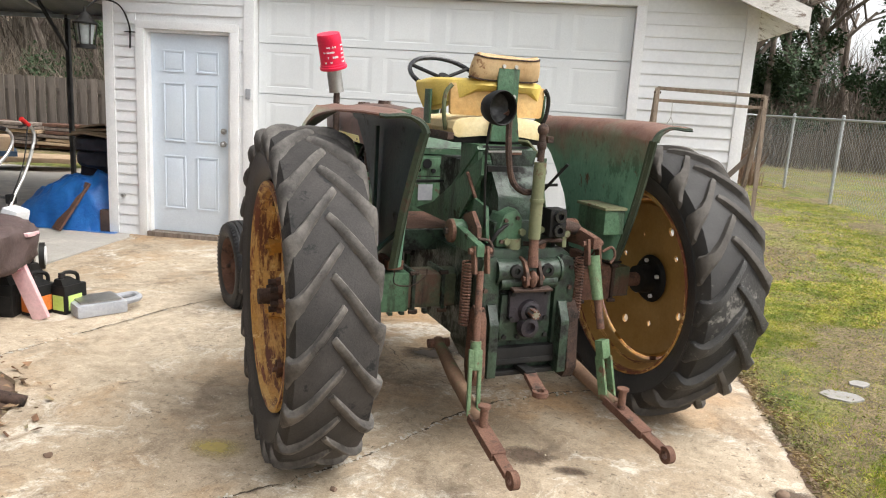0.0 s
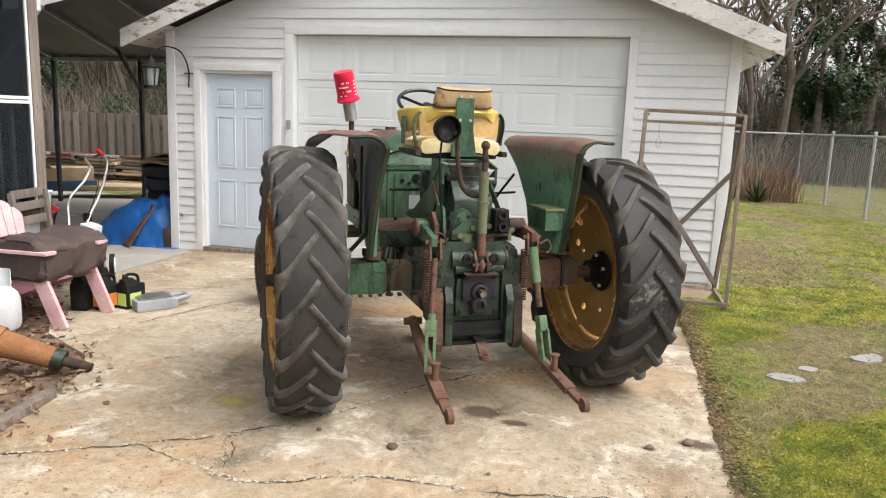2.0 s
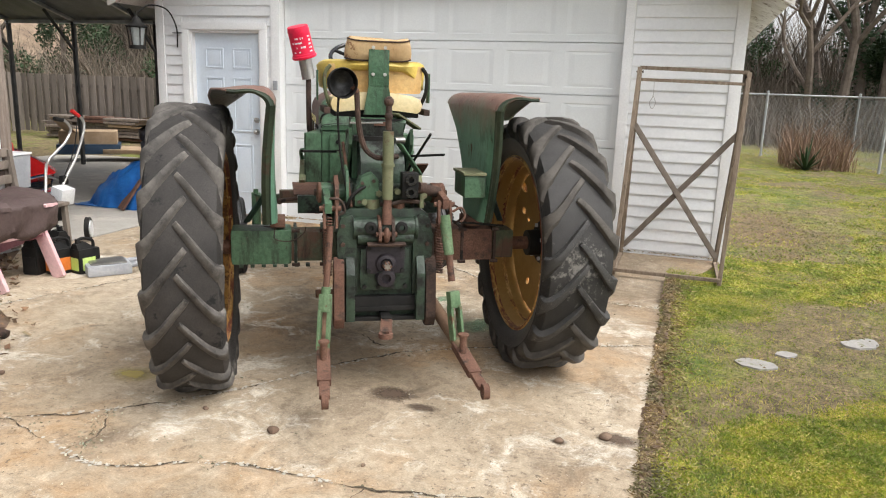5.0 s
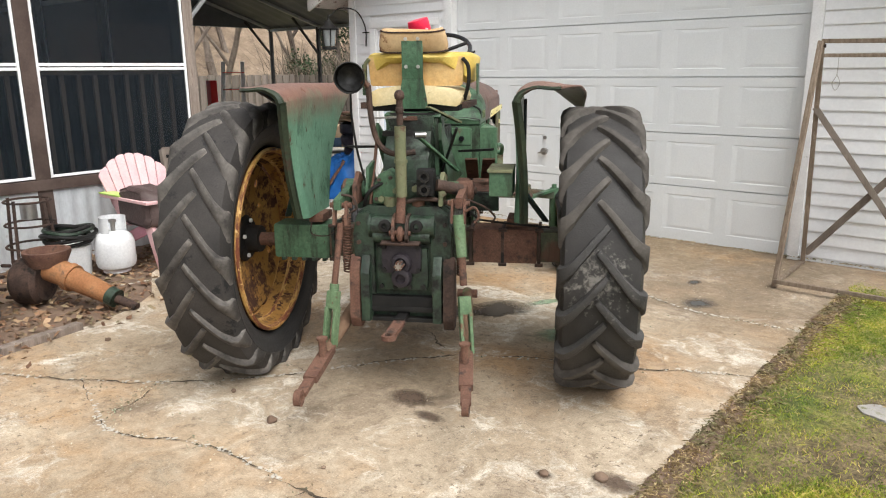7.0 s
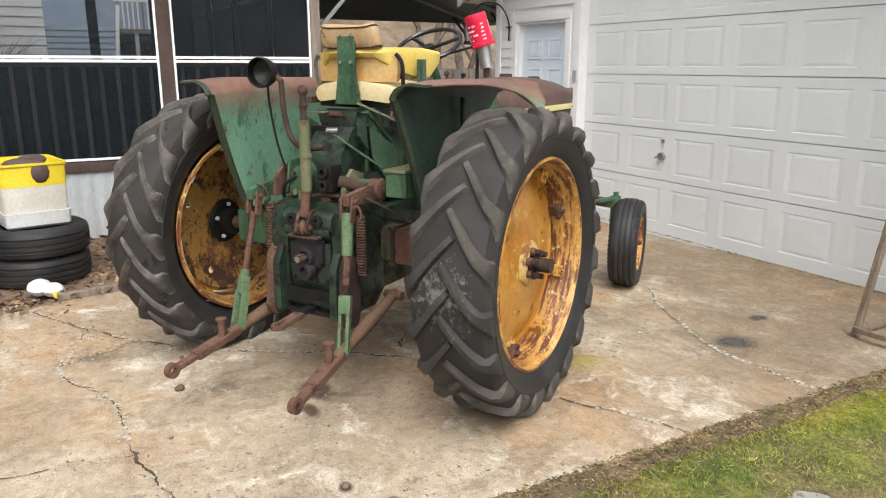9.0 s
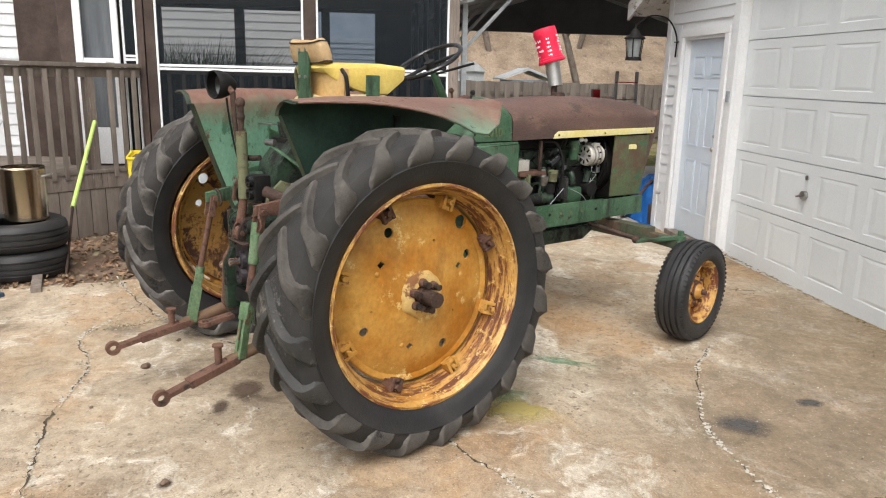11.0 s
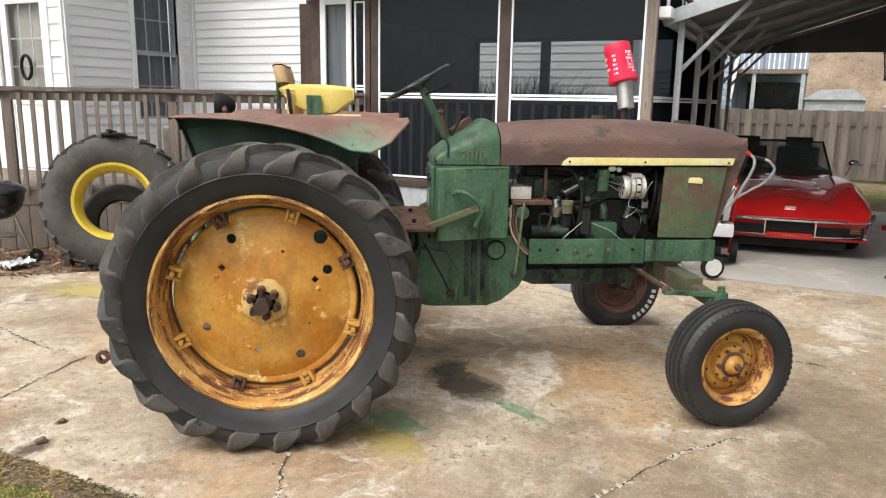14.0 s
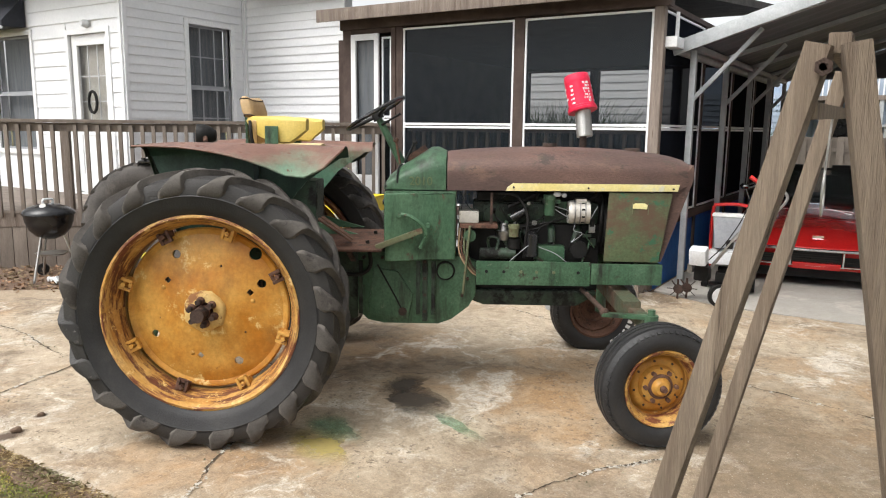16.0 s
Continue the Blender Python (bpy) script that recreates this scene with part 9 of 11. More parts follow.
    for k in range(34):
        y, z, x = rnd.uniform(1.84, 2.40), rnd.uniform(0.83, 1.17), s * rnd.uniform(0.115, 0.165)
        r, q = rnd.uniform(0.007, 0.02), rnd.uniform(0.015, 0.05)
        m_ = rnd.choice((M_BLACK_GLOSS, M_GREEN_DK, M_GREEN, M_BLACK, M_STEEL_DK, M_GREEN_DK))
        if k % 3 == 0:
            part("pipe_fitting", rod(rod(B(), (x, y, z), (x + s * q, y, z), r * 0.7, seg=8), (x + s * q * 0.6, y, z), (x + s * (q * 0.6 + 0.01), y, z), r, seg=6), m_, TR)
        elif k % 3 == 1:
            part("small_bracket", box(B(), x - 0.008, x + 0.008, y - q * 0.5, y + q * 0.5, z - r, z + r * 1.6, 0.003), m_, TR)
        else:
            part("oil_pipe", tube(B(), [(x, y, z), (x + s * 0.02, y + rnd.uniform(-0.03, 0.03), z - 0.03), (x + s * 0.015, y + rnd.uniform(-0.05, 0.05), z - 0.10)], 0.0045, 6), m_, TR)
    # throttle bracket on the pedestal's side
    part("pedestal_arc", tube(B(), [(s * 0.246, 1.25, 1.10), (s * 0.255, 1.33, 1.085), (s * 0.26, 1.40, 1.02), (s * 0.26, 1.41, 0.95), (s * 0.255, 1.37, 0.88), (s * 0.25, 1.30, 0.845)], 0.011, 8), M_GREEN, TR)
    part("pedestal_knob", rod(B(), (s * 0.24, 1.26, 1.10), (s * 0.28, 1.26, 1.10), 0.02, seg=12), M_RUST_DK, TR)
    part("pedestal_knob", rod(B(), (s * 0.24, 1.41, 1.01), (s * 0.275, 1.41, 1.01), 0.018, seg=6), M_RUST_DK, TR)
    part("sheave", rod(B(), (s * 0.2, 1.66, 0.96), (s * 0.235, 1.66, 0.96), 0.035, seg=20), M_GREEN, TR)
# front axle
fa = part("front_axle", box(B(), -0.5, 0.5, 2.50, 2.60, 0.55, 0.65, 0.012), M_AXLE, TR, "grimy green front axle beam")
part("axle_pivot", box(B(), -0.09, 0.09, 2.44, 2.66, 0.655, 0.70, 0.01), M_BLACK, TR)
for s in (1, -1):
    part("axle_extension", bar(B(), (s * 0.45, 2.56, 0.59), (s * 0.68, 2.60, 0.565), 0.075, 0.06, 0.008), M_AXLE, fa)
    bm = rod(B(), (s * 0.685, 2.61, 0.30), (s * 0.685, 2.61, 0.62), 0.036, seg=16)
    rod(bm, (s * 0.685, 2.61, 0.62), (s * 0.685, 2.61, 0.65), 0.02, seg=8)
    part("king_pin", bm, M_GREEN, fa)
    part("spindle", rod(B(), (s * 0.66, 2.63, 0.30), (s * 0.82, 2.62, 0.28), 0.032), M_RUST_DK, fa)
    part("steering_arm", bar(B(), (s * 0.685, 2.60, 0.61), (s * 0.50, 2.40, 0.575), 0.05, 0.02), M_GREEN, fa)
    bm = rod(B(), (s * 0.16, 2.33, 0.64), (s * 0.50, 2.40, 0.59), 0.015)
    ball(bm, (s * 0.50, 2.40, 0.585), 0.027)
    part("tie_rod", bm, M_RUST_DK, fa)

# ---- carport ----
CX0, CX1, CY0, CY1 = -10.85, -4.62, 4.80, 10.6
carport = thing("carport", pose(0, 0, 0), "grey steel carport with a gabled sheet roof", "carport")
CE, CR = 2.42, 3.35
CM = (CY0 + CY1) / 2
for y, y2 in ((CY0, 1), (CY1, -1)):
    for x in (-4.80, -6.3, -7.8, -9.3, -10.8):
        if y < 5 or x < -4.9:
            x += 0.26 if y > 5 and x == -7.8 else 0.0
            # far row of posts is darker: the roof's shade put into their colour
            steel = M_GALV if y < 5 else M_POST_SHADE
            part("post", box(B(), x - 0.03, x + 0.03, y - 0.03, y + 0.03, -0.16, CE, 0.004), steel, carport)
            part("knee_brace", bar(B(), (x, y, CE - 0.55), (x, y + y2 * 0.62, CE + 0.12), 0.04, 0.04, 0.003), steel, carport)
for x in (-4.80, -6.3, -7.8, -9.3, -10.8):
    for y in (CY0, CY1):
        part("rafter", bar(B(), (x, y, CE - 0.01), (x, CM, CR - 0.06), 0.05, 0.05, 0.003), M_GALV, carport)
for y in (CY0, CY1):
    part("eave_rail", box(B(), CX0, CX1, y - 0.03, y + 0.03, CE - 0.06, CE + 0.0, 0.004), M_GALV, carport)
for s, y in ((1, CY0), (-1, CY1)):
    n = 40
    rows = []
    for i in range(n * 2 + 1):
        x = CX0 - 0.1 + (CX1 + 0.12 - CX0) * i / (n * 2)
        rows.append([(x, y - s * 0.14 + (CM - y + s * 0.14) * f, CE - 0.03 + (CR - CE + 0.05) * f + (0.014 if (i // 2) % 2 else 0)) for f in (0.0, 0.5, 1.0)])
    part("roof_sheet", sheet(B(), rows, 0.003), M_ROOF_IN, carport, "ribbed grey roof sheet")
    part("gable_trim", bar(B(), (CX1 + 0.03, y - s * 0.16, CE - 0.06), (CX1 + 0.03, CM, CR - 0.005), 0.13, 0.03, 0.003, 90), M_GALV, carport, "pale steel gable trim")
part("gutter", rod(B(), (CX0, CY0 - 0.12, CE - 0.06), (CX1, CY0 - 0.12, CE - 0.06), 0.05), M_GALV, carport)
part("end_gable", prism(B(), [(CY0, CE), (CY1, CE), (CM, CR)], CX0 - 0.02, CX0, "x"), M_ROOF_IN, carport)

# ---- red car ----
car = thing("car", pose(-5.77, 5.975, -0.105, 0, 0, -83), "red open-top classic car with chrome bumper", "car")
# own frame: y back along the car from its nose, x across, z up


def car_sec(y, w, zb, zs, zt, crown=0.0, fb=0.0, n=16):
    p = [(-w * 0.90, y, zb), (-w * 0.985, y, zb + (zs - zb) * 0.35), (-w, y, zb + (zs - zb) * 0.7), (-w * 0.985, y, zs)]
    for k in range(n + 1):
        u = -0.965 + 1.93 * k / n
        a = abs(u)
        p.append((w * u, y, zt + crown * max(0.0, 1 - (a / 0.55) ** 2) + fb * math.exp(-((a - 0.80) / 0.15) ** 2)))
    return p + [(w * 0.985, y, zs), (w, y, zb + (zs - zb) * 0.7), (w * 0.985, y, zb + (zs - zb) * 0.35), (w * 0.90, y, zb)]


secs = [car_sec(-v[0], *v[1:]) for v in ((0.0, 0.70, 0.435, 0.455, 0.462, 0.0, 0.0), (0.05, 0.78, 0.43, 0.475, 0.485, 0.005, 0.01), (0.2, 0.83, 0.22, 0.53, 0.54, 0.015, 0.045), (0.45, 0.85, 0.2, 0.585, 0.595, 0.03, 0.10), (0.9, 0.86, 0.2, 0.64, 0.655, 0.05, 0.14), (1.25, 0.85, 0.2, 0.68, 0.70, 0.06, 0.12), (1.55, 0.83, 0.2, 0.71, 0.745, 0.045, 0.07), (1.75, 0.81, 0.2, 0.73, 0.775, 0.02, 0.03), (2.6, 0.81, 0.2, 0.75, 0.775, 0.0, 0.0), (3.4, 0.86, 0.22, 0.77, 0.79, 0.01, 0.06), (4.0, 0.85, 0.28, 0.77, 0.79, 0.01, 0.03), (4.4, 0.72, 0.4, 0.70, 0.74, 0.01, 0.0))]
part("body", loft(B(), secs), M_CARRED, car, "glossy red body with raised wings")
part("valance", prism(B(), [(-0.30, 0.19), (-0.10, 0.21), (-0.085, 0.24), (-0.30, 0.25)], -0.80, 0.80, "x", 0.01), M_CARRED, car, "red valance under the grille")
part("lower_trim", tube(B(), [(-0.80, -0.17, 0.30), (-0.6, -0.075, 0.262), (0.0, -0.05, 0.255), (0.6, -0.075, 0.262), (0.80, -0.17, 0.30)], 0.009), M_CHROME, car, "thin chrome line under the grille")
part("valance_centre", prism(B(), [(-0.2, 0.215), (-0.05, 0.215), (-0.035, 0.285), (-0.2, 0.30)], -0.235, 0.235, "x", 0.008), M_CARRED, car)
part("air_dam", box(B(), -0.60, 0.60, -0.40, -0.16, 0.10, 0.43, 0.02), M_BLACK, car)
for s in (-1, 0, 1):
    gr_ = part("grille", box(B(), s * 0.50 - 0.245, s * 0.50 + 0.245, -0.15, -0.07 - 0.03 * abs(s), 0.29 - 0.028 * abs(s), 0.43, 0.006), M_BLACK, car)
    for k in range(5):
        part("grille_bar", box(B(), s * 0.50 - 0.235, s * 0.50 + 0.235, -0.069 - 0.03 * abs(s), -0.06 - 0.03 * abs(s), 0.305 + 0.024 * k, 0.312 + 0.024 * k), M_BLACK_GLOSS, gr_)
for s in (-1, 1):
    part("turn_lamp", box(B(), s * 0.665 - 0.055, s * 0.665 + 0.055, -0.12, -0.092, 0.30, 0.40, 0.01), M_ORANGE, car, "amber lamp in the grille's end")
bm = tube(B(), [(-0.85, -0.24, 0.50), (-0.78, -0.07, 0.45), (-0.4, 0.005, 0.438), (0.0, 0.025, 0.435), (0.4, 0.005, 0.438), (0.78, -0.07, 0.45), (0.85, -0.24, 0.50)], 0.017)
for s in (-1, 1):
    bar(bm, (s * 0.255, -0.03, 0.25), (s * 0.255, 0.0, 0.44), 0.016, 0.02)
    bar(bm, (s * 0.80, -0.10, 0.45), (s * 0.79, -0.15, 0.29), 0.02, 0.02)
part("bumper", bm, M_CHROME, car, "chrome bumper")
for s in (-1, 1):
    part("mirror", ball(rod(B(), (s * 0.80, -1.75, 0.80), (s * 0.85, -1.74, 0.94), 0.008), (s * 0.87, -1.74, 0.965), 0.05, 12, 1.2, 0.6, 0.8), M_CHROME, car)
    for y in (-0.95, -3.5):
        w = part("wheel", lathe(B(), [(0.0, 0.0), (0.02, 0.15), (0.04, 0.19), (-0.1, 0.19)], 28, pose(s * 0.76, y, 0.31, 0, 0, 0 if s > 0 else 180)), M_STEEL, car)
        part("tyre", lathe(B(), [(-0.1, 0.19), (-0.1, 0.29), (-0.07, 0.31), (0.06, 0.31), (0.085, 0.29), (0.085, 0.2), (0.06, 0.19)], 36, pose(s * 0.76, y, 0.312, 0, 0, 0 if s > 0 else 180), True), M_TYRE_SIDE, w)
    part("headrest", box(B(), s * 0.34 - 0.17, s * 0.34 + 0.17, -2.78, -2.66, 1.10, 1.235, 0.03), M_BLACK, car)
    part("seat_back", box(B(), s * 0.34 - 0.27, s * 0.34 + 0.27, -2.80, -2.64, 0.8, 1.102, 0.04), M_BLACK, car)
bm = B()
part("windscreen", sheet(bm, [[(-0.62 + 1.24 * k / 8, -1.62 - 0.10 * abs(k / 4 - 1) ** 2, 0.80) for k in range(9)], [(-0.54 + 1.08 * k / 8, -2.02 - 0.10 * abs(k / 4 - 1) ** 2, 1.19) for k in range(9)]], 0.005), M_WSCREEN, car)
bm = tube(B(), [(-0.63, -1.73, 0.80), (-0.55, -2.12, 1.195), (0.0, -2.02, 1.21), (0.55, -2.12, 1.195), (0.63, -1.73, 0.80)], 0.016, 8, 1)
part("windscreen_frame", bm, M_BLACK, car)
part("cockpit", box(B(), -0.66, 0.66, -3.1, -2.1, 0.78, 0.835, 0.01), M_BLACK, car)
# thin chrome tube along the crease stands in for its reflected highlight
bm = tube(B(), [(-0.40, -0.95, 0.688), (-0.2, -0.80, 0.695), (0.0, -0.72, 0.695), (0.2, -0.80, 0.695), (0.40, -0.95, 0.688), (0.38, -1.25, 0.738), (0.0, -1.28, 0.766), (-0.38, -1.25, 0.738)], 0.006, 6, 1, True)
part("hood_crease", bm, M_CHROME, car, "bright line for the highlight round the raised hood panel")
part("badge", box(B(), -0.055, 0.055, -0.20, -0.17, 0.545, 0.565), M_CHROME, car, "small chrome badge, plain shape")

# ---- hoist, cart, tiller, mower under the carport ----
hoist = thing("engine_hoist", pose(-8.35, 7.5, 0), "dark red steel engine hoist folded upright", "hoist")
part("mast", bar(B(), (0, 0, 0.05), (0, 0, 1.55), 0.12, 0.12, 0.006), M_REDPAINT, hoist)
part("boom", bar(B(), (0.12, 0.14, 0.2), (0.08, 0.14, 1.1), 0.1, 0.1, 0.006), M_REDPAINT, hoist)
for a in ((-0.25, -0.35), (-0.25, 0.35), (0.35, -0.25)):
    part("base_leg", bar(B(), (0, 0, 0.08), (a[0], a[1], 0.06), 0.09, 0.07, 0.004), M_REDPAINT, hoist)
part("strut", bar(B(), (0.02, -0.3, 0.1), (0.02, 0.0, 0.85), 0.05, 0.05), M_REDPAINT, hoist)
part("strut", bar(B(), (0.02, 0.3, 0.1), (0.02, 0.0, 0.85), 0.05, 0.05), M_REDPAINT, hoist)
ladder = thing("ladder", pose(-8.6, 8.1, 0, 0, 0, 70), "red and white step ladder leaning", "ladder")
for x in (-0.2, 0.2):
    part("rail", bar(B(), (x, 0.35, 0), (x * 0.8, 0, 1.85), 0.06, 0.03), M_TANKW, ladder)
for k in range(6):
    part("step", box(B(), -0.18, 0.18, 0.30 - 0.055 * k - 0.04, 0.30 - 0.055 * k + 0.04, 0.28 * (k + 1) - 0.015, 0.28 * (k + 1), 0.003), M_REDPAINT, ladder)

cart = thing("hand_cart", pose(-5.05, 5.23, 0, 0, 0, 8), "red tubular hand cart with a grey bin", "cart")
part("frame", tube(B(), [(0.0, -0.19, 0.1), (0.0, -0.195, 0.80), (0.0, -0.13, 0.89), (0.0, 0.13, 0.89), (0.0, 0.195, 0.80), (0.0, 0.19, 0.1)], 0.018, 8, 4), M_REDPAINT, cart)
part("bin", prism(B(), [(-0.14, 0.47), (0.14, 0.47), (0.175, 0.79), (-0.175, 0.79)], 0.02, 0.22, "x", 0.01), M_GREYPL, cart)
part("bin_rim", box(B(), 0.01, 0.23, -0.185, 0.185, 0.7905, 0.812, 0.008), M_ALU, cart)
part("white_tank", box(ball(B(), (0.16, 0.02, 0.44), 0.05, 12), 0.0, 0.24, -0.20, 0.20, 0.30, 0.435, 0.03), M_TANKW, cart)
part("cross_rail", rod(B(), (0.0, -0.19, 0.28), (0.0, 0.19, 0.28), 0.016), M_REDPAINT, cart)
part("toe_plate", box(B(), -0.02, 0.2, -0.18, 0.18, 0.06, 0.075, 0.003), M_BLACK, cart)
part("motor", box(rod(B(), (0.06, -0.1, 0.2), (0.06, 0.08, 0.2), 0.06), 0.0, 0.16, -0.12, 0.10, 0.10, 0.2, 0.02), M_BLACK, cart)
for y in (-0.23, 0.23):
    part("wheel", rod(B(), (-0.02, y - 0.03, 0.125), (-0.02, y + 0.03, 0.125), 0.125, seg=22), M_BLACK, cart)

tiller = thing("garden_tiller", pose(-4.30, 5.10, 0, 0, 0, 0), "small black garden tiller with chrome handlebars", "tiller")
part("engine", box(ball(B(), (0.0, 0.02, 0.36), 0.07, 12), -0.10, 0.05, -0.04, 0.10, 0.20, 0.34, 0.025), M_BLACK, tiller)
part("engine_cover", box(B(), -0.03, 0.11, -0.06, 0.10, 0.30, 0.46, 0.03, pose(0, 0, 0.1, 0, 14)), M_TANKW, tiller, "white plastic engine cover")
part("fuel_cap", rod(B(), (-0.02, 0.02, 0.42), (-0.02, 0.02, 0.45), 0.025), M_TANKW, tiller)
part("air_filter", box(B(), -0.05, 0.07, -0.10, -0.045, 0.27, 0.36, 0.02), M_STEEL_DK, tiller)
part("handlebar", tube(B(), [(-0.06, 0.0, 0.18), (-0.06, 0.25, 0.566), (-0.05, 0.36, 0.72), (-0.04, 0.45, 0.90), (-0.04, 0.505, 1.04), (-0.05, 0.505, 1.12), (-0.055, 0.46, 1.165)], 0.014), M_STEEL, tiller, "bent chrome handlebar")
part("handlebar", tube(B(), [(-0.12, -0.01, 0.17), (-0.22, 0.16, 0.44), (-0.36, 0.33, 0.68), (-0.38, 0.46, 0.78), (-0.38, 0.60, 0.883), (-0.38, 0.676, 1.0), (-0.38, 0.63, 1.08), (-0.38, 0.57, 1.105)], 0.014), M_STEEL, tiller, "bent chrome handlebar")
part("grip", rod(B(), (-0.055, 0.47, 1.155), (-0.06, 0.39, 1.21), 0.02), M_REDPAINT, tiller, "worn red grip")
part("grip", rod(B(), (-0.38, 0.585, 1.10), (-0.38, 0.485, 1.118), 0.02), M_BLACK, tiller, "black rubber grip")
part("throttle_lever", bar(B(), (-0.055, 0.46, 1.17), (-0.07, 0.38, 1.14), 0.03, 0.01), M_BLACK, tiller)
part("cross_bar", rod(B(), (-0.06, 0.25, 0.566), (-0.30, 0.26, 0.575), 0.012), M_STEEL_DK, tiller)
part("clamp", box(B(), -0.11, -0.05, 0.22, 0.28, 0.52, 0.60, 0.01), M_BLACK, tiller)
part("cable", tube(B(), [(-0.05, 0.45, 1.15), (-0.04, 0.36, 0.84), (-0.05, 0.2, 0.55), (-0.03, 0.06, 0.38)], 0.005, 6), M_BLACK, tiller)
for y, x in ((-0.1, 0.0), (-0.16, 0.1)):
    bm = rod(B(), (x - 0.01, y, 0.11), (x + 0.01, y, 0.11), 0.045, seg=14)
    for k in range(8):
        a = k * math.pi / 4
        bar(bm, (x, y, 0.11), (x + 0.02 * (-1) ** k, y + 0.1 * math.cos(a), 0.11 + 0.1 * math.sin(a)), 0.022, 0.005)
    part("tine_wheel", bm, M_RUST_DK, tiller)
wm = pose(0.18, 0.245, 0.11, 0, 0, 33)
bm = rod(B(), wm @ Vector((-0.02, 0, 0)), wm @ Vector((0.02, 0, 0)), 0.11, seg=24)
w = part("wheel", bm, M_BLACK, tiller)
part("hub_cap", rod(B(), wm @ Vector((0.0205, 0, 0)), wm @ Vector((0.03, 0, 0)), 0.08, seg=24), M_TANKW, w, "white hub cap")

for ob in (hoist, ladder, cart, tiller):
    ob.location.z += fall(ob.location.x, ob.location.y)

# ---- by the porch wall: chairs, tank, axle, tyres ----
def adirondack(m, label):
    c = thing("garden_chair", m, label, "chair", "garden chairs by the porch")
    # faces +x; y across
    for i in range(7):
        q = (i - 3) / 3
        hgt = 0.58 - 0.12 * abs(q) ** 2.2
        y0, y1 = 0.185 * q, 0.265 * q
        top = [(y1 + 0.041 * math.cos(a), hgt + 0.02 * math.sin(a) - 0.035 * q * math.cos(a)) for a in [k * math.pi / 6 for k in range(7)]]
        part("back_slat", prism(B(), [(y0 - 0.028, 0.0), (y0 + 0.028, 0.0)] + top, -0.007, 0.007, "x", 0.003), M_PINK, c, at=pose(-0.26, 0, 0.30, 0, -18))
    for i in range(5):
        part("seat_slat", box(B(), -0.30 + 0.12 * i, -0.19 + 0.12 * i, -0.25, 0.25, 0.30 + 0.012 * i, 0.318 + 0.012 * i, 0.004), M_PINK, c)
    for s in (-1, 1):
        part("arm_rest", box(B(), -0.38, 0.36, s * 0.27 - 0.055, s * 0.27 + 0.055, 0.535, 0.56, 0.008), M_PINK, c)
        part("front_leg", bar(B(), (0.40, s * 0.25, 0.0), (0.16, s * 0.25, 0.535), 0.11, 0.03, 0.006, 90), M_PINK, c)
        part("rear_leg", bar(B(), (-0.62, s * 0.24, 0.0), (0.28, s * 0.24, 0.36), 0.09, 0.03, 0.005, 90), M_PINKDK, c)
    part("arm_cap", box(B(), -0.385, -0.06, -0.328, -0.212, 0.5605, 0.574, 0.005), M_GREENPL, c, "lime green pad on the arm")
    part("apron", bar(B(), (0.245, -0.235, 0.335), (0.245, 0.235, 0.335), 0.09, 0.02, 0.005), M_PINK, c)
    return c


adirondack(pose(-3.54, 3.79, 0.0, 0, 0, 1), "faded pink plastic slatted garden chair with lime arm")
# a folded cover: a bulky bundle with flat ends, creased along its length
secs = []
for i in range(25):
    f = i / 24
    y = -0.26 + 0.68 * f
    e = 0.80 if i in (0, 24) else (0.95 if i in (1, 23) else 1.0)
    ring = []
    for k in range(40):
        a = 2 * math.pi * k / 40
        ca, sa = math.cos(a), math.sin(a)
        x = 0.25 * abs(ca) ** 0.55 * (1 if ca > 0 else -1)
        z = 0.155 * abs(sa) ** 0.55 * (1 if sa > 0 else -1)
        w = 1 + 0.13 * noise.noise((f * 4, a * 1.2, 2.0)) + 0.06 * noise.noise((f * 11, a * 3, 4.0)) + 0.035 * noise.noise((f * 25, a * 7, 9.0))
        ring.append((x * e * w, y + 0.02 * noise.noise((a * 2, f, 3)), 0.50 + z * e * w - 0.03 * math.sin(f * 3) + 0.02 * (f - 0.5) - 0.06 * max(0.0, x)))
    secs.append(ring)
cl = thing("folded_tarp", pose(-3.45, 3.75, 0.0, 0, 0, 1), "bulky brown cover lying across the garden chair", "cover")
part("cloth", loft(B(), secs), M_CLOTH, cl)
part("hem", tube(B(), [Vector(q) * 1.0 + Vector((0, -0.004, 0.002)) for q in secs[1]], 0.007, 6, 1, True), M_CLOTH, cl, "rolled hem of the cover")
part("flap", sheet(B(), [[Vector(secs[i][k]) + Vector((0.004, 0, 0.008 + 0.004 * (k % 2))) for k in range(2, 12)] for i in range(0, 9)], 0.005), M_CLOTH, cl, "folded back corner of the cover")
chair2 = thing("wooden_chair", pose(-3.95, 4.42, 0, 0, 0, 10), "weathered grey wooden chair behind the covered one", "chair")
for y in (-0.22, 0.22):
    part("post", bar(B(), (-0.1, y, 0), (-0.2, y, 0.86), 0.04, 0.04), M_RAIL, chair2)
    part("leg", bar(B(), (0.3, y, 0), (0.28, y, 0.42), 0.04, 0.04), M_RAIL, chair2)
for z in (0.62, 0.74, 0.84):
    part("slat", bar(B(), (-0.12 - 0.1 * z, -0.22, z), (-0.12 - 0.1 * z, 0.22, z), 0.07, 0.016, 0.002, 90), M_RAIL, chair2)
part("seat", box(B(), -0.15, 0.32, -0.24, 0.24, 0.42, 0.445, 0.004), M_RAIL, chair2)

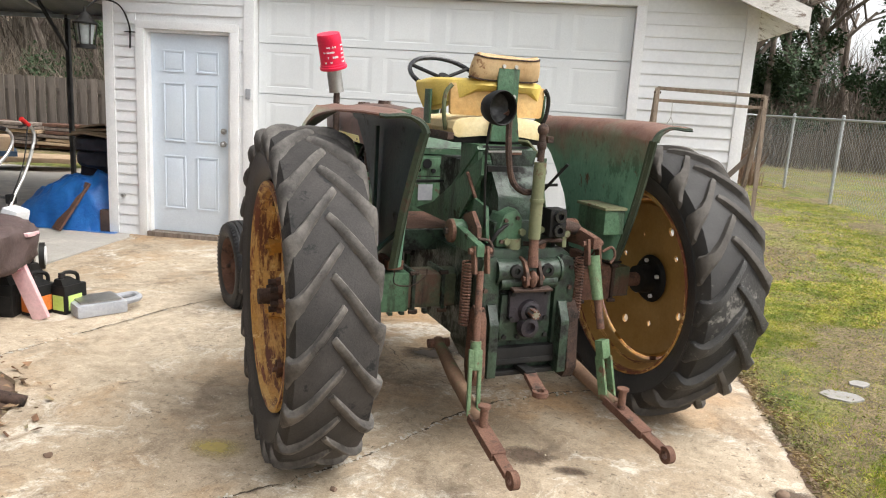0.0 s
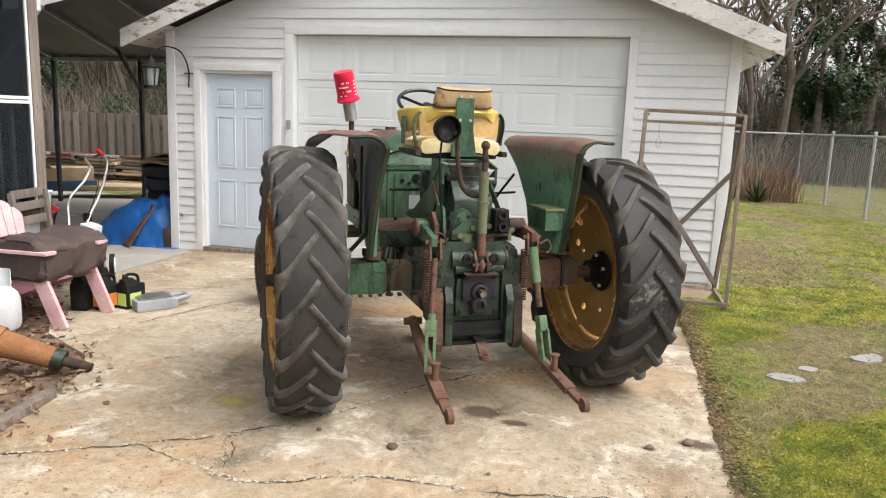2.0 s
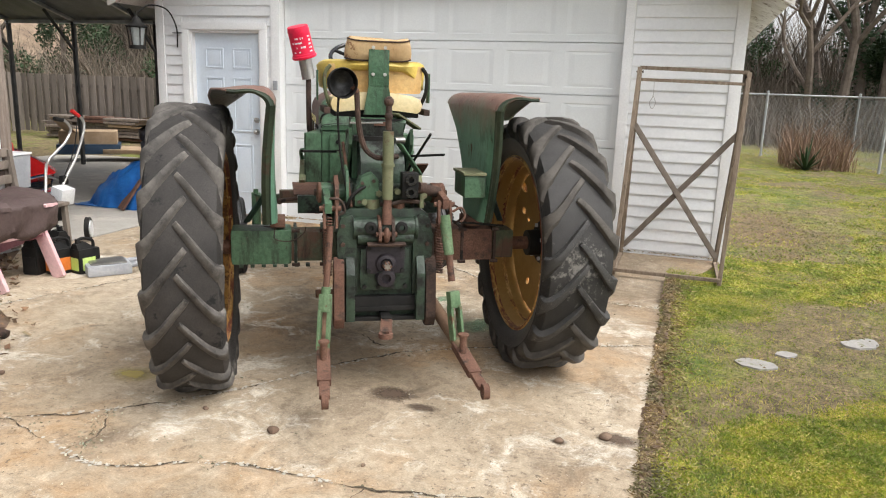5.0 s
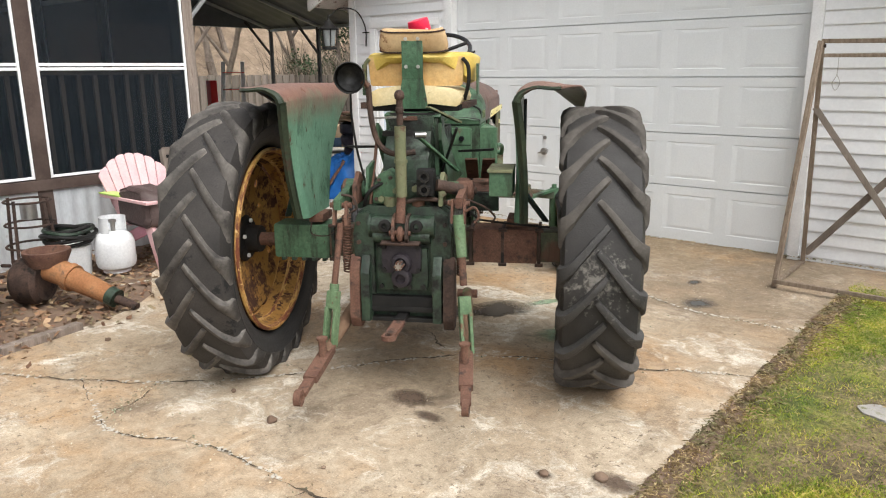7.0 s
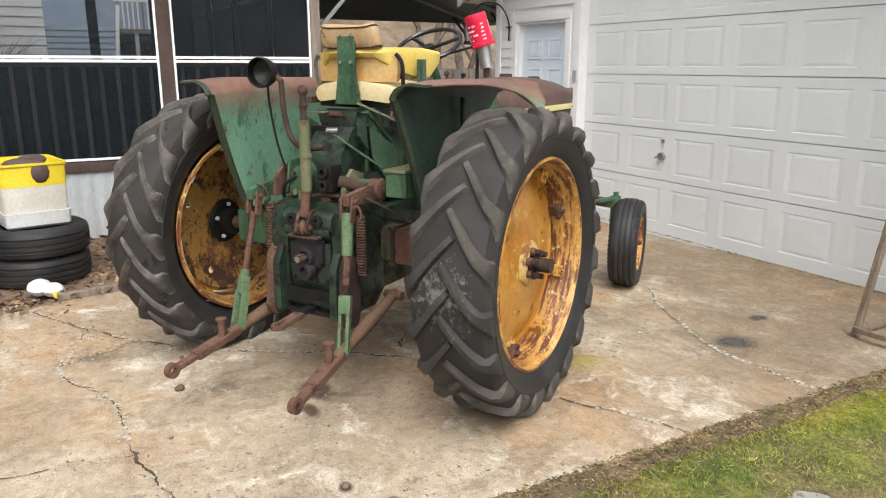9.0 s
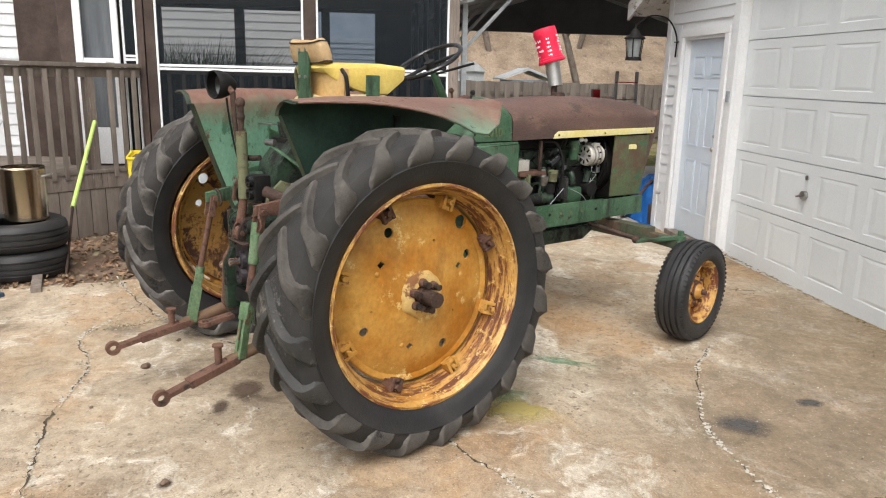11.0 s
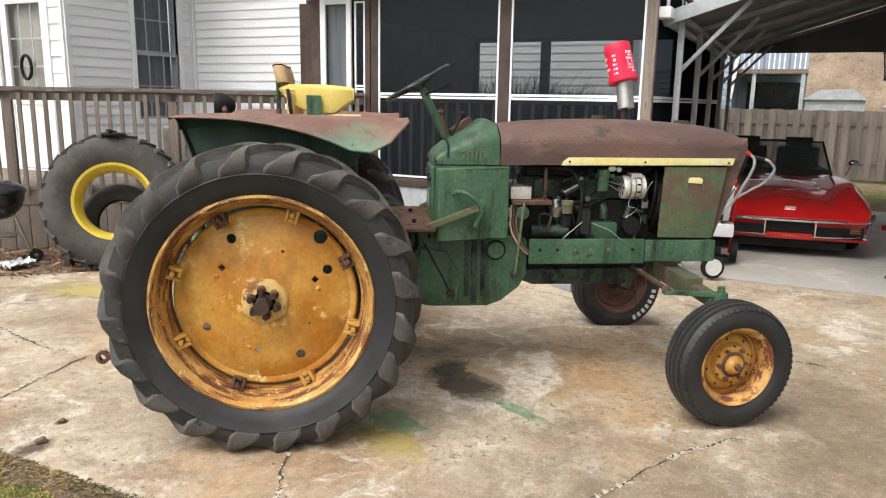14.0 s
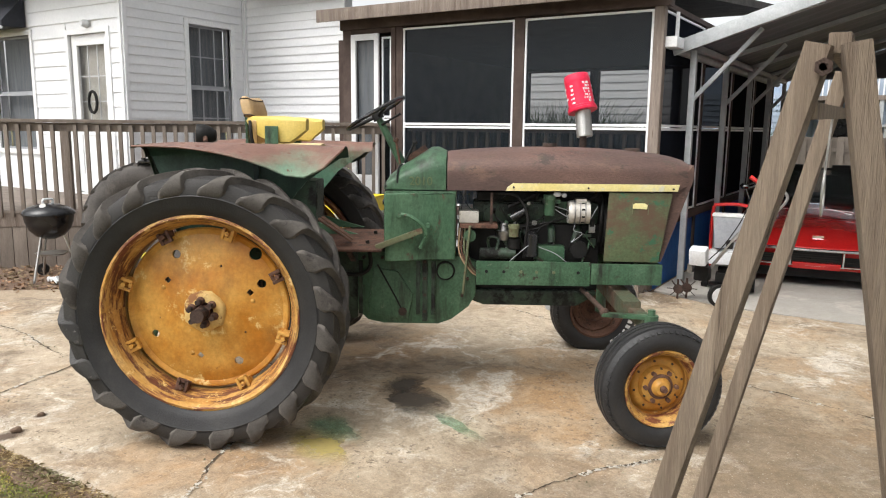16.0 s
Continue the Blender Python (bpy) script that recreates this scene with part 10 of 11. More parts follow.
tank = thing("gas_tank", pose(-3.47, 3.33, -0.005), "white propane tank with a collar", "gas tank")
part("body", lathe(B(), [(0.02, 0.0), (0.02, 0.10), (0.045, 0.14), (0.08, 0.152), (0.24, 0.152), (0.29, 0.135), (0.32, 0.10), (0.33, 0.0)], 32, pose(0, 0, 0, 0, -90)), M_TANKW, tank)
part("foot_ring", lathe(B(), [(0.0, 0.105), (0.03, 0.105), (0.03, 0.10), (0.0, 0.10)], 28, pose(0, 0, 0, 0, -90), True), M_TANKW, tank)
bm = B()
sheet(bm, [[(0.10 * math.cos(a), 0.10 * math.sin(a), z) for a in [0.9 + k * 4.6 / 20 for k in range(21)]] for z in (0.315, 0.445)], 0.005)
part("collar", bm, M_TANKW, tank)
part("valve", rod(rod(B(), (0, 0, 0.33), (0, 0, 0.40), 0.018), (0, 0, 0.40), (0, 0, 0.42), 0.03, seg=10), M_STEEL, tank)

casting = thing("axle_casting", pose(-2.90, 2.66, -0.02) @ Matrix.Scale(0.88, 4), "rusty orange cast axle housing lying on the ground", "casting")
bm = rod(B(), (-0.10, -0.02, 0.30), (0.40, 0.20, 0.11), 0.105, 0.07, 22)
rod(bm, (0.05, 0.045, 0.243), (0.09, 0.063, 0.228), 0.112, 0.108, 22)
part("tube_housing", bm, M_ORANGE, casting, "orange rusty tapered tube")
part("drum", lathe(B(), [(-0.13, 0.0), (-0.13, 0.16), (-0.10, 0.185), (0.06, 0.185), (0.09, 0.15), (0.09, 0.0)], 26, Matrix.Translation((-0.22, -0.10, 0.19)) @ pose(0, 0, 0, 0, 0, 35)), M_RUST_DK, casting)
part("drum_mouth", lathe(B(), [(-0.135, 0.12), (-0.131, 0.0)], 26, Matrix.Translation((-0.22, -0.10, 0.19)) @ pose(0, 0, 0, 0, 0, 35)), M_BLACK, casting)
part("ring_flange", lathe(B(), [(0.0, 0.10), (0.0, 0.13), (0.10, 0.175), (0.125, 0.175), (0.125, 0.145), (0.05, 0.12)], 28, pose(-0.12, -0.03, 0.32, 0, -90), True), M_RUST, casting, "wide rusty ring flange")
for k in range(9):
    a = k * math.tau / 9
    part("flange_bolt", rod(B(), (-0.33 + 0.02 * math.cos(a), -0.16 + 0.13 * math.cos(a), 0.19 + 0.15 * math.sin(a)), (-0.39 + 0.02 * math.cos(a), -0.20 + 0.13 * math.cos(a), 0.19 + 0.15 * math.sin(a)), 0.015, seg=6), M_RUST_DK, casting)
part("collar", rod(B(), (0.38, 0.19, 0.12), (0.44, 0.215, 0.095), 0.074, seg=16), M_GREEN_DK, casting)
part("shaft", rod(B(), (0.44, 0.215, 0.095), (0.60, 0.285, 0.04), 0.034, seg=16), M_RUST_DK, casting)


def car_tyre(name, m, parent, r=0.33, w=0.10, mat=M_TYRE_SIDE, label=""):
    return part(name, lathe(B(), [(-w * 0.8, r * 0.58), (-w, r * 0.72), (-w, r * 0.88), (-w * 0.8, r * 0.97), (-w * 0.5, r), (-w * 0.46, r * 0.975), (-w * 0.36, r * 0.975), (-w * 0.32, r), (-0.06 * w, r), (-0.03 * w, r * 0.975), (0.03 * w, r * 0.975), (0.06 * w, r), (w * 0.32, r), (w * 0.36, r * 0.975), (w * 0.46, r * 0.975), (w * 0.5, r), (w * 0.8, r * 0.97), (w, r * 0.88), (w, r * 0.72), (w * 0.8, r * 0.58), (w * 0.6, r * 0.62), (w * 0.6, r * 0.85), (-w * 0.6, r * 0.85), (-w * 0.6, r * 0.62)], 56, close=True), mat, parent, label, at=m)


stack = thing("tyre_stack", pose(-2.98, 1.91, -0.02), "two worn black car tyres stacked flat", "tyres", "stacked tyres")
for i, z in enumerate((0.106, 0.318)):
    car_tyre("tyre", pose(0.012 * i, 0.01 * i, z, 0, 90, 20), stack, 0.36, 0.106)
bin_ = thing("storage_bin", pose(-3.02, 1.90, 0.406, 0, 0, 12), "milky plastic bin with a yellow rim on the tyres", "bin")
def tub_ring(z, q):
    return [(x * q * 1.1, y * q * 0.85, z) for x, y in ((-1, -0.86), (-0.94, -0.96), (-0.84, -1), (0.84, -1), (0.94, -0.96), (1, -0.86), (1, 0.86), (0.94, 0.96), (0.84, 1), (-0.84, 1), (-0.94, 0.96), (-1, 0.86))]
part("base", loft(B(), [tub_ring(0.0, 0.235), tub_ring(0.02, 0.255), tub_ring(0.10, 0.26), tub_ring(0.115, 0.262)]), M_TANKW, bin_, "frosted white lower part")
part("tub", loft(B(), [tub_ring(0.116, 0.248), tub_ring(0.30, 0.252)]), M_CLEARPL, bin_)
part("rim", loft(B(), [tub_ring(0.301, 0.252), tub_ring(0.44, 0.256), tub_ring(0.45, 0.265), tub_ring(0.465, 0.265), tub_ring(0.465, 0.245), tub_ring(0.36, 0.24)]), M_YELPL, bin_, "translucent yellow upper part")
part("rag", ball(ball(ball(B(), (0.17, -0.04, 0.45), 0.12, 14, 0.9, 1.2, 0.4), (-0.02, 0.06, 0.46), 0.1, 12, 1.2, 1.0, 0.4), (0.27, 0.04, 0.40), 0.07, 10, 0.4, 1.0, 1.2), M_CLOTH, bin_, "black rag hanging over the edge")
stack = thing("tyre_stack", pose(-2.42, 0.96, -0.02), "two worn black car tyres stacked flat", "tyres", "stacked tyres")
for i, z in enumerate((0.108, 0.324)):
    car_tyre("tyre", pose(-0.02 * i, 0, z, 0, 90, 40), stack, 0.36, 0.108)
pot = thing("stock_pot", pose(-2.45, 1.04, 0.414), "tall dull metal stock pot on stacked tyres", "pot")
part("body", lathe(B(), [(0.0, 0.0), (0.0, 0.155), (0.395, 0.16), (0.40, 0.167), (0.41, 0.16), (0.41, 0.152), (0.02, 0.148), (0.02, 0.0)], 36, pose(0, 0, 0, 0, -90)), M_POT, pot)
for s in (-1, 1):
    part("handle", tube(B(), [(0.05, s * 0.155, 0.34), (0.04, s * 0.20, 0.35), (-0.04, s * 0.20, 0.35), (-0.05, s * 0.155, 0.34)], 0.006), M_STEEL, pot)
bag = thing("plastic_bag", pose(-2.42, 1.90, 0.0), "crumpled clear plastic bag with a yellow cap", "bag")
part("film", ball(ball(B(), (0, 0, 0.05), 0.09, 12, 1.5, 0.9, 0.6), (0.1, 0.08, 0.05), 0.07, 10, 1.1, 1, 0.7), M_TANKW, bag)
part("cap", rod(B(), (0.16, 0.1, 0.03), (0.18, 0.1, 0.03), 0.025), M_YELPL, bag)
bucket = thing("white_bucket", pose(-3.62, 3.05, -0.02), "white bucket with coiled black and green hose on top", "bucket")
part("body", lathe(B(), [(0.0, 0.0), (0.0, 0.13), (0.26, 0.15), (0.26, 0.0)], 28, pose(0, 0, 0, 0, -90)), M_TANKW, bucket)
hose = thing("garden_hose", pose(-3.62, 3.05, 0.24), "coiled black and green hose heaped on the bucket", "hose")
for k, (r, z, m_) in enumerate(((0.16, 0.025, M_BLACK), (0.185, 0.055, M_BLACK), (0.15, 0.075, M_GREEN_DK), (0.19, 0.09, M_BLACK), (0.165, 0.12, M_GREEN_DK), (0.14, 0.13, M_BLACK))):
    part("coil", tube(B(), [((r + 0.012 * math.sin(3 * a + k)) * math.cos(a), (r + 0.012 * math.cos(2 * a + k)) * math.sin(a), z + 0.012 * math.sin(2 * a + 1.3 * k)) for a in [j * math.tau / 20 for j in range(20)]], 0.015, 8, 2, True), m_, hose)
burner = thing("burner_stand", pose(-3.80, 2.85, 0), "rusty steel burner stand", "stand")
for k in range(4):
    a = k * math.pi / 2 + 0.6
    part("leg", rod(B(), (0.2 * math.cos(a), 0.2 * math.sin(a), 0), (0.16 * math.cos(a), 0.16 * math.sin(a), 0.62), 0.012), M_RUST_DK, burner)
for z in (0.25, 0.42, 0.6):
    part("ring", tube(B(), [((0.2 - 0.06 * z) * math.cos(a), (0.2 - 0.06 * z) * math.sin(a), z) for a in [k * math.pi / 10 for k in range(20)]], 0.009, 6, 1, True), M_RUST_DK, burner)
part("burner_head", rod(B(), (0, 0, 0.46), (0, 0, 0.58), 0.06), M_STEEL, burner)


def jug(m, label, tag):
    j = thing("oil_jug", m, label, "jug", "oil jugs")
    bm = box(B(), -0.065, 0.065, -0.10, 0.10, 0.0, 0.215, 0.018)
    loft(bm, [[(-0.06, -0.095, 0.19), (0.06, -0.095, 0.19), (0.06, 0.095, 0.19), (-0.06, 0.095, 0.19)], [(-0.03, -0.095, 0.26), (0.03, -0.095, 0.26), (0.03, -0.01, 0.27), (-0.03, -0.01, 0.27)]])
    part("body", bm, M_BLACK, j)
    part("handle", tube(B(), [(0, 0.08, 0.19), (0, 0.07, 0.27), (0, -0.02, 0.30), (0, -0.06, 0.28)], 0.014), M_BLACK, j)
    part("cap", rod(B(), (0, -0.06, 0.26), (0, -0.06, 0.30), 0.024), M_BLACK_GLOSS, j)
    part("label", box(B(), 0.0655, 0.068, -0.07, 0.05, 0.03, 0.14), tag, j, "plain coloured label")
    part("label", box(B(), -0.05, 0.05, -0.103, -0.1005, 0.03, 0.14), tag, j)


jug(pose(-3.10, 4.26, 0, 0, 0, -12) @ Matrix.Scale(0.9, 4), "black plastic oil jug with a lime label", M_GREENPL)
jug(pose(-3.245, 4.16, 0, 0, 0, -12) @ Matrix.Scale(0.92, 4), "black plastic oil jug with an orange label", M_ORANGEPL)
jug(pose(-3.40, 4.10, 0, 0, 0, 10), "plain black plastic oil jug", M_BLACK)
jug(pose(-3.55, 4.42, 0, 0, 0, 80), "plain black plastic oil jug", M_BLACK)
case = thing("grey_case", pose(-2.93, 4.33, 0.0, 0, 0, 52), "grey plastic oil drain pan lying flat", "case")
part("body", box(B(), -0.18, 0.14, -0.13, 0.13, 0.0, 0.085, 0.025), M_GREYPL, case)
part("lid", box(B(), -0.15, 0.11, -0.10, 0.10, 0.0855, 0.10, 0.01), M_STEEL, case)
part("handle", tube(B(), [(0.13, -0.08, 0.06), (0.24, -0.05, 0.07), (0.24, 0.05, 0.07), (0.13, 0.08, 0.06)], 0.022), M_GREYPL, case)

# ---- against the deck: big tyre, kettle grill ----
bt = thing("spare_tractor_wheel", pose(-1.69, 0.34, 0.585, 0, -12, 42), "large bald tractor tyre with a yellow rim leaning on the deck", "wheel")
bm = lathe(B(), [(-0.14, 0.33), (-0.19, 0.40), (-0.205, 0.48), (-0.19, 0.545), (-0.15, 0.585), (-0.06, 0.605), (0.06, 0.605), (0.15, 0.585), (0.19, 0.545), (0.205, 0.48), (0.19, 0.40), (0.14, 0.33)], 64)
part("tyre", bm, M_DUSTY, bt, "dusty worn tyre")
for s in (-1, 1):
    me = part("tread_lug", box(B(), -0.1, 0.1, -0.03, 0.03, -0.03, 0.022, 0.008, pose(s * 0.085, 0, 0.595, 0, s * 12, -s * 38)), M_DUSTY, bt, at=pose(0, 0, 0, 4 * s)).data
    for k in range(1, 22):
        ob = new("tread_lug", me)
        ob.parent, ob.matrix_basis = bt, pose(0, 0, 0, 360 * k / 22 + 4 * s)
part("rim", lathe(B(), [(0.16, 0.35), (0.155, 0.325), (0.12, 0.305), (0.05, 0.285), (-0.05, 0.285), (-0.12, 0.305), (-0.155, 0.325), (-0.16, 0.35), (-0.13, 0.34), (-0.05, 0.31), (0.05, 0.31), (0.13, 0.34)], 56, close=True), M_YRIM, bt, "bright yellow steel rim")
part("bracket", box(B(), -0.06, 0.06, -0.10, 0.02, 0.60, 0.635, 0.006), M_BLACK_GLOSS, bt)
small = thing("small_wheel", pose(-1.93, 0.12, 0.35, 0, -14, 42), "small black tyre standing behind the big wheel", "tyre")
car_tyre("tyre", pose(0, 0, 0), small, 0.36, 0.09)
grill = thing("kettle_grill", pose(-1.25, -0.70, -0.02), "black kettle grill on three bare steel legs", "grill")
part("bowl", lathe(B(), [(0.42, 0.0), (0.425, 0.07), (0.455, 0.135), (0.52, 0.195), (0.60, 0.228), (0.672, 0.238), (0.68, 0.245), (0.684, 0.238)], 40, pose(0, 0, 0, 0, -90)), M_BLACK_GLOSS, grill)
part("lid", lathe(B(), [(0.676, 0.250), (0.69, 0.250), (0.715, 0.235), (0.75, 0.185), (0.775, 0.11), (0.785, 0.04), (0.786, 0.0)], 40, pose(0, 0, 0, 0, -90)), M_BLACK_GLOSS, grill)
part("handle", tube(B(), [(-0.05, 0, 0.78), (-0.045, 0, 0.825), (0.045, 0, 0.825), (0.05, 0, 0.78)], 0.012), M_TANKW, grill, "white lid handle")
part("vent", rod(B(), (0.10, 0.08, 0.765), (0.105, 0.085, 0.775), 0.03, seg=16), M_STEEL, grill)
for k in range(3):
    a = k * 2 * math.pi / 3 + 0.35
    part("leg", rod(B(), (0.13 * math.cos(a), 0.13 * math.sin(a), 0.45), (0.27 * math.cos(a), 0.27 * math.sin(a), 0.0), 0.012), M_STEEL, grill)
for k in (1, 2):
    a = k * 2 * math.pi / 3 + 0.35
    part("wheel", lathe(B(), [(-0.02, 0.02), (-0.02, 0.06), (0.02, 0.06), (0.02, 0.02)], 20, pose(0.28 * math.cos(a), 0.28 * math.sin(a), 0.06, 0, 0, 50), True), M_BLACK, grill)
part("ash_tray", lathe(B(), [(0.255, 0.0), (0.255, 0.14), (0.275, 0.155), (0.272, 0.14), (0.262, 0.0)], 28, pose(0, 0, 0, 0, -90)), M_STEEL, grill)

# ---- by the garage's far corner: tarp and boards ----
tp = thing("blue_tarp_pile", pose(-5.16, 7.42, 0), "crumpled blue tarp over a heap", "tarp")
rows = []
for i in range(44):
    for_row = []
    for j in range(36):
        u, v = -1 + 2 * i / 43, -1 + 2 * j / 35
        h = max(0.0, 1 - (abs(u) ** 2.4 + abs(v) ** 2.4)) ** 0.6
        ridge = 1 - abs(noise.noise((u * 2.3 + 0.8 * v, v * 2.1, 7)))
        for_row.append((u * 0.70 - 0.07 + 0.03 * noise.noise((v * 5, u * 5, 2)), v * 0.44 + 0.03 * noise.noise((v * 5, u * 5, 6)), max(0.006, 0.74 * h * (0.72 + 0.32 * u) + 0.13 * (ridge - 0.8) * h + 0.07 * noise.noise((u * 5, v * 5, 1)) * h + 0.035 * noise.noise((u * 13, v * 13, 3)) * h)))
    rows.append(for_row)
part("tarp", sheet(B(), rows, 0.006), M_BLUE, tp)
part("board", bar(B(), (0.02, -0.52, 0.02), (0.20, -0.24, 0.50), 0.18, 0.025), M_RUST, tp, "stained board leaning on the tarp")
part("block", box(B(), 0.42, 0.60, -0.36, -0.2, 0.002, 0.24, 0.01), M_WOOD_DK, tp)
pile = thing("boxed_tyres", pose(-4.88, 7.62, 0.0), "dark bundled boxes stacked on the heap", "boxes")
part("wrapped_box", box(B(), -0.30, 0.25, -0.24, 0.30, 0.02, 0.66, 0.06), M_NAVY, pile, "dark plastic wrapped bundle")
for z0, z1, o, sd_ in ((0.62, 0.83, 0.0, 1), (0.79, 0.99, -0.03, 5)):
    secs = []
    for i in range(17):
        f = -1 + i / 8
        e = (1 - abs(f) ** 5) ** 0.5 if abs(f) < 1 else 0.25
        ring = []
        for k in range(24):
            a = math.tau * k / 24
            ca, sa = math.cos(a), math.sin(a)
            w = 1 + 0.12 * noise.noise((f * 2.2, a * 1.1, sd_)) + 0.06 * noise.noise((f * 6, a * 3, sd_ + 2))
            ring.append((0.40 * f + o, 0.02 + 0.33 * abs(ca) ** 0.6 * (1 if ca > 0 else -1) * w * max(e, 0.5), (z0 + z1) / 2 + (z1 - z0) * 0.55 * abs(sa) ** 0.6 * (1 if sa > 0 else -1) * w * e))
        secs.append(ring)
    part("sack", loft(B(), secs), M_NAVY, pile, "slumped dark cloth bundle")
for k in range(4):
    rows = [[(0.03 * k - 0.36 + (0.68 - 0.03 * k) * u, -0.34 + 0.03 * k + 0.60 * v, 1.0 + 0.032 * k + 0.035 * noise.noise((u * 2.2, v * 2, k * 0.4)) - 0.03 * (1 - u) ** 3) for v in [q / 6 for q in range(7)]] for u in [q / 10 for q in range(11)]]
    part("cardboard_sheet", sheet(B(), rows, 0.022), M_DKCARD, pile, "damp bowed cardboard sheet")
for ob in (tp, pile):
    ob.location.z += fall(ob.location.x, ob.location.y)
# small things along the deck
ac = thing("air_conditioner", pose(-3.04, -0.12, DZT, 0, 0, 42.3), "beige louvred window air conditioner standing on the deck", "air conditioner")
part("case", box(B(), -0.16, 0.13, -0.21, 0.21, 0.0, 1.225 - DZT, 0.012), M_LOUVRE, ac)
for k in range(18):
    part("louvre", box(B(), 0.131, 0.142, -0.195, 0.195, 0.04 + (1.225 - DZT - 0.09) * k / 17, 0.052 + (1.225 - DZT - 0.09) * k / 17, 0.002), M_LOUVRE, ac)
pole = thing("lime_pole", pose(-2.25, 1.36, -0.02), "lime topped painter's pole leaning on the deck rail", "pole")
part("lower_tube", rod(B(), (0.0, 0.0, 0.0), (-0.62, -0.13, 0.45), 0.011), M_RUST_DK, pole)
part("lime_tube", rod(B(), (-0.62, -0.13, 0.45), (-1.56, -0.21, 1.10), 0.018), M_GREENPL, pole)
stick = thing("white_pipe", pose(-2.73, -0.03, -0.02), "white plastic pipe leaning along the deck railing", "pipe")
part("pipe", rod(B(), (0.0, 0.0, 0.0), (-0.54, 0.60, 1.14), 0.012), M_TANKW, stick)
lid = thing("clamp_tool", pose(-1.70, 0.36, 1.19, 0, -6, 30), "black plastic clamp tool lying on the big tyre", "tool")
part("disc", lathe(B(), [(0.0, 0.0), (0.0, 0.10), (0.018, 0.105), (0.03, 0.09), (0.03, 0.0)], 24, pose(0, 0, 0, 0, -90)), M_BLACK_GLOSS, lid)
part("grip", box(B(), -0.05, 0.15, -0.015, 0.015, 0.031, 0.05, 0.006), M_BLACK, lid)
flatbox = thing("black_case", pose(-1.46, 0.62, -0.02, 0, 0, 52), "flat black case with a yellow oval on its lid", "case")
part("body", box(B(), -0.16, 0.16, -0.10, 0.10, 0.0, 0.085, 0.02), M_BLACK, flatbox)
part("oval", lathe(B(), [(0.0, 0.0), (0.0, 0.09), (0.012, 0.085), (0.014, 0.0)], 24, pose(0.02, 0, 0.0855) @ Matrix.Diagonal((1.2, 0.75, 1, 1)) @ pose(0, 0, 0, 0, -90)), M_YELPL, flatbox, "yellow oval lid")
scrap = thing("plastic_scrap", pose(-1.20, -0.42, -0.02), "crumpled white plastic scrap among the leaves", "plastic")
rows = [[(0.13 * u + 0.02 * noise.noise((u * 3, v * 3, 1)), 0.09 * v, 0.045 + 0.06 * noise.noise((u * 2.5, v * 2.5, 4))) for v in [-1 + k / 5 for k in range(11)]] for u in [-1 + k / 6 for k in range(13)]]
part("film", sheet(B(), rows, 0.003), M_TANKW, scrap)
for i, (x, y, rz, ln, m_) in enumerate(((-2.15, 0.62, 40, 0.16, M_GREYPL), (-1.75, 0.95, 70, 0.20, M_BLUEDK), (-2.0, 1.25, 20, 0.22, M_WOOD), (-2.25, 2.25, 100, 0.25, M_WOOD), (-1.62, -0.1, 10, 0.18, M_WOOD_DK))):
    t_ = thing("scrap_piece", pose(x, y, -0.02, 0, 0, rz), "odd piece of scrap lying on the dirt", "scrap", "scraps along the deck")
    part("piece", box(B(), -ln, ln, -0.035, 0.035, 0.0, 0.04 + 0.008 * i, 0.008), m_, t_)

# ---- fences, neighbours, trees ----
fence = thing("board_fence", pose(0, 0, 0), "weathered grey wooden privacy fence", "fence")


def board_fence(a, b, h, w=0.14, gap=-0.018):
    a, b = Vector((*a, 0)), Vector((*b, 0))
    d = (b - a).normalized()
    m = Matrix.Translation(a) @ Matrix(((d.x, -d.y, 0, 0), (d.y, d.x, 0, 0), (0, 0, 1, 0), (0, 0, 0, 1)))
    n = int((b - a).length / (w + gap))
    me = None
    for i in range(n):
        if me is None:
            bm = prism(B(), [(0, 0.02), (w, 0.02), (w, h - 0.012), (w - 0.012, h), (0.012, h), (0, h - 0.012)], -0.01, 0.01, "y")
            me = part("board", bm, M_FENCE, fence, smooth=False).data
            ob = [q for q in fence.children if q.data == me][0]
        else:
            ob = new("board", me)
            ob.parent = fence
        ob.matrix_basis = m @ pose(i * (w + gap), 0.03 if i % 2 else -0.03, 0.02 * math.sin(i * 1.7) * 0.5)
    ln = (b - a).length
    for z in (0.35, 1.15):
        bm = box(B(), 0, ln, -0.011, 0.011, z, z + 0.08)
        part("fence_rail", bm, M_FENCE, fence, at=m, smooth=False)


board_fence((-15.0, -1.0), (-15.0, 14.6), 1.47)
board_fence((-15.0, 14.6), (-4.4, 14.6), 1.45)

chain = thing("chain_link_fence", pose(0, 0, 0), "galvanised chain link fence with steel posts", "fence")


def wire_mat():
    m, n, l = nodes_of("chain link mesh")
    b = n["Principled BSDF"]
    b.inputs["Base Color"].default_value = (0.32, 0.34, 0.34, 1)
    b.inputs["Roughness"].default_value, b.inputs["Metallic"].default_value = 0.5, 0.4
    return m


M_WIRE = wire_mat()


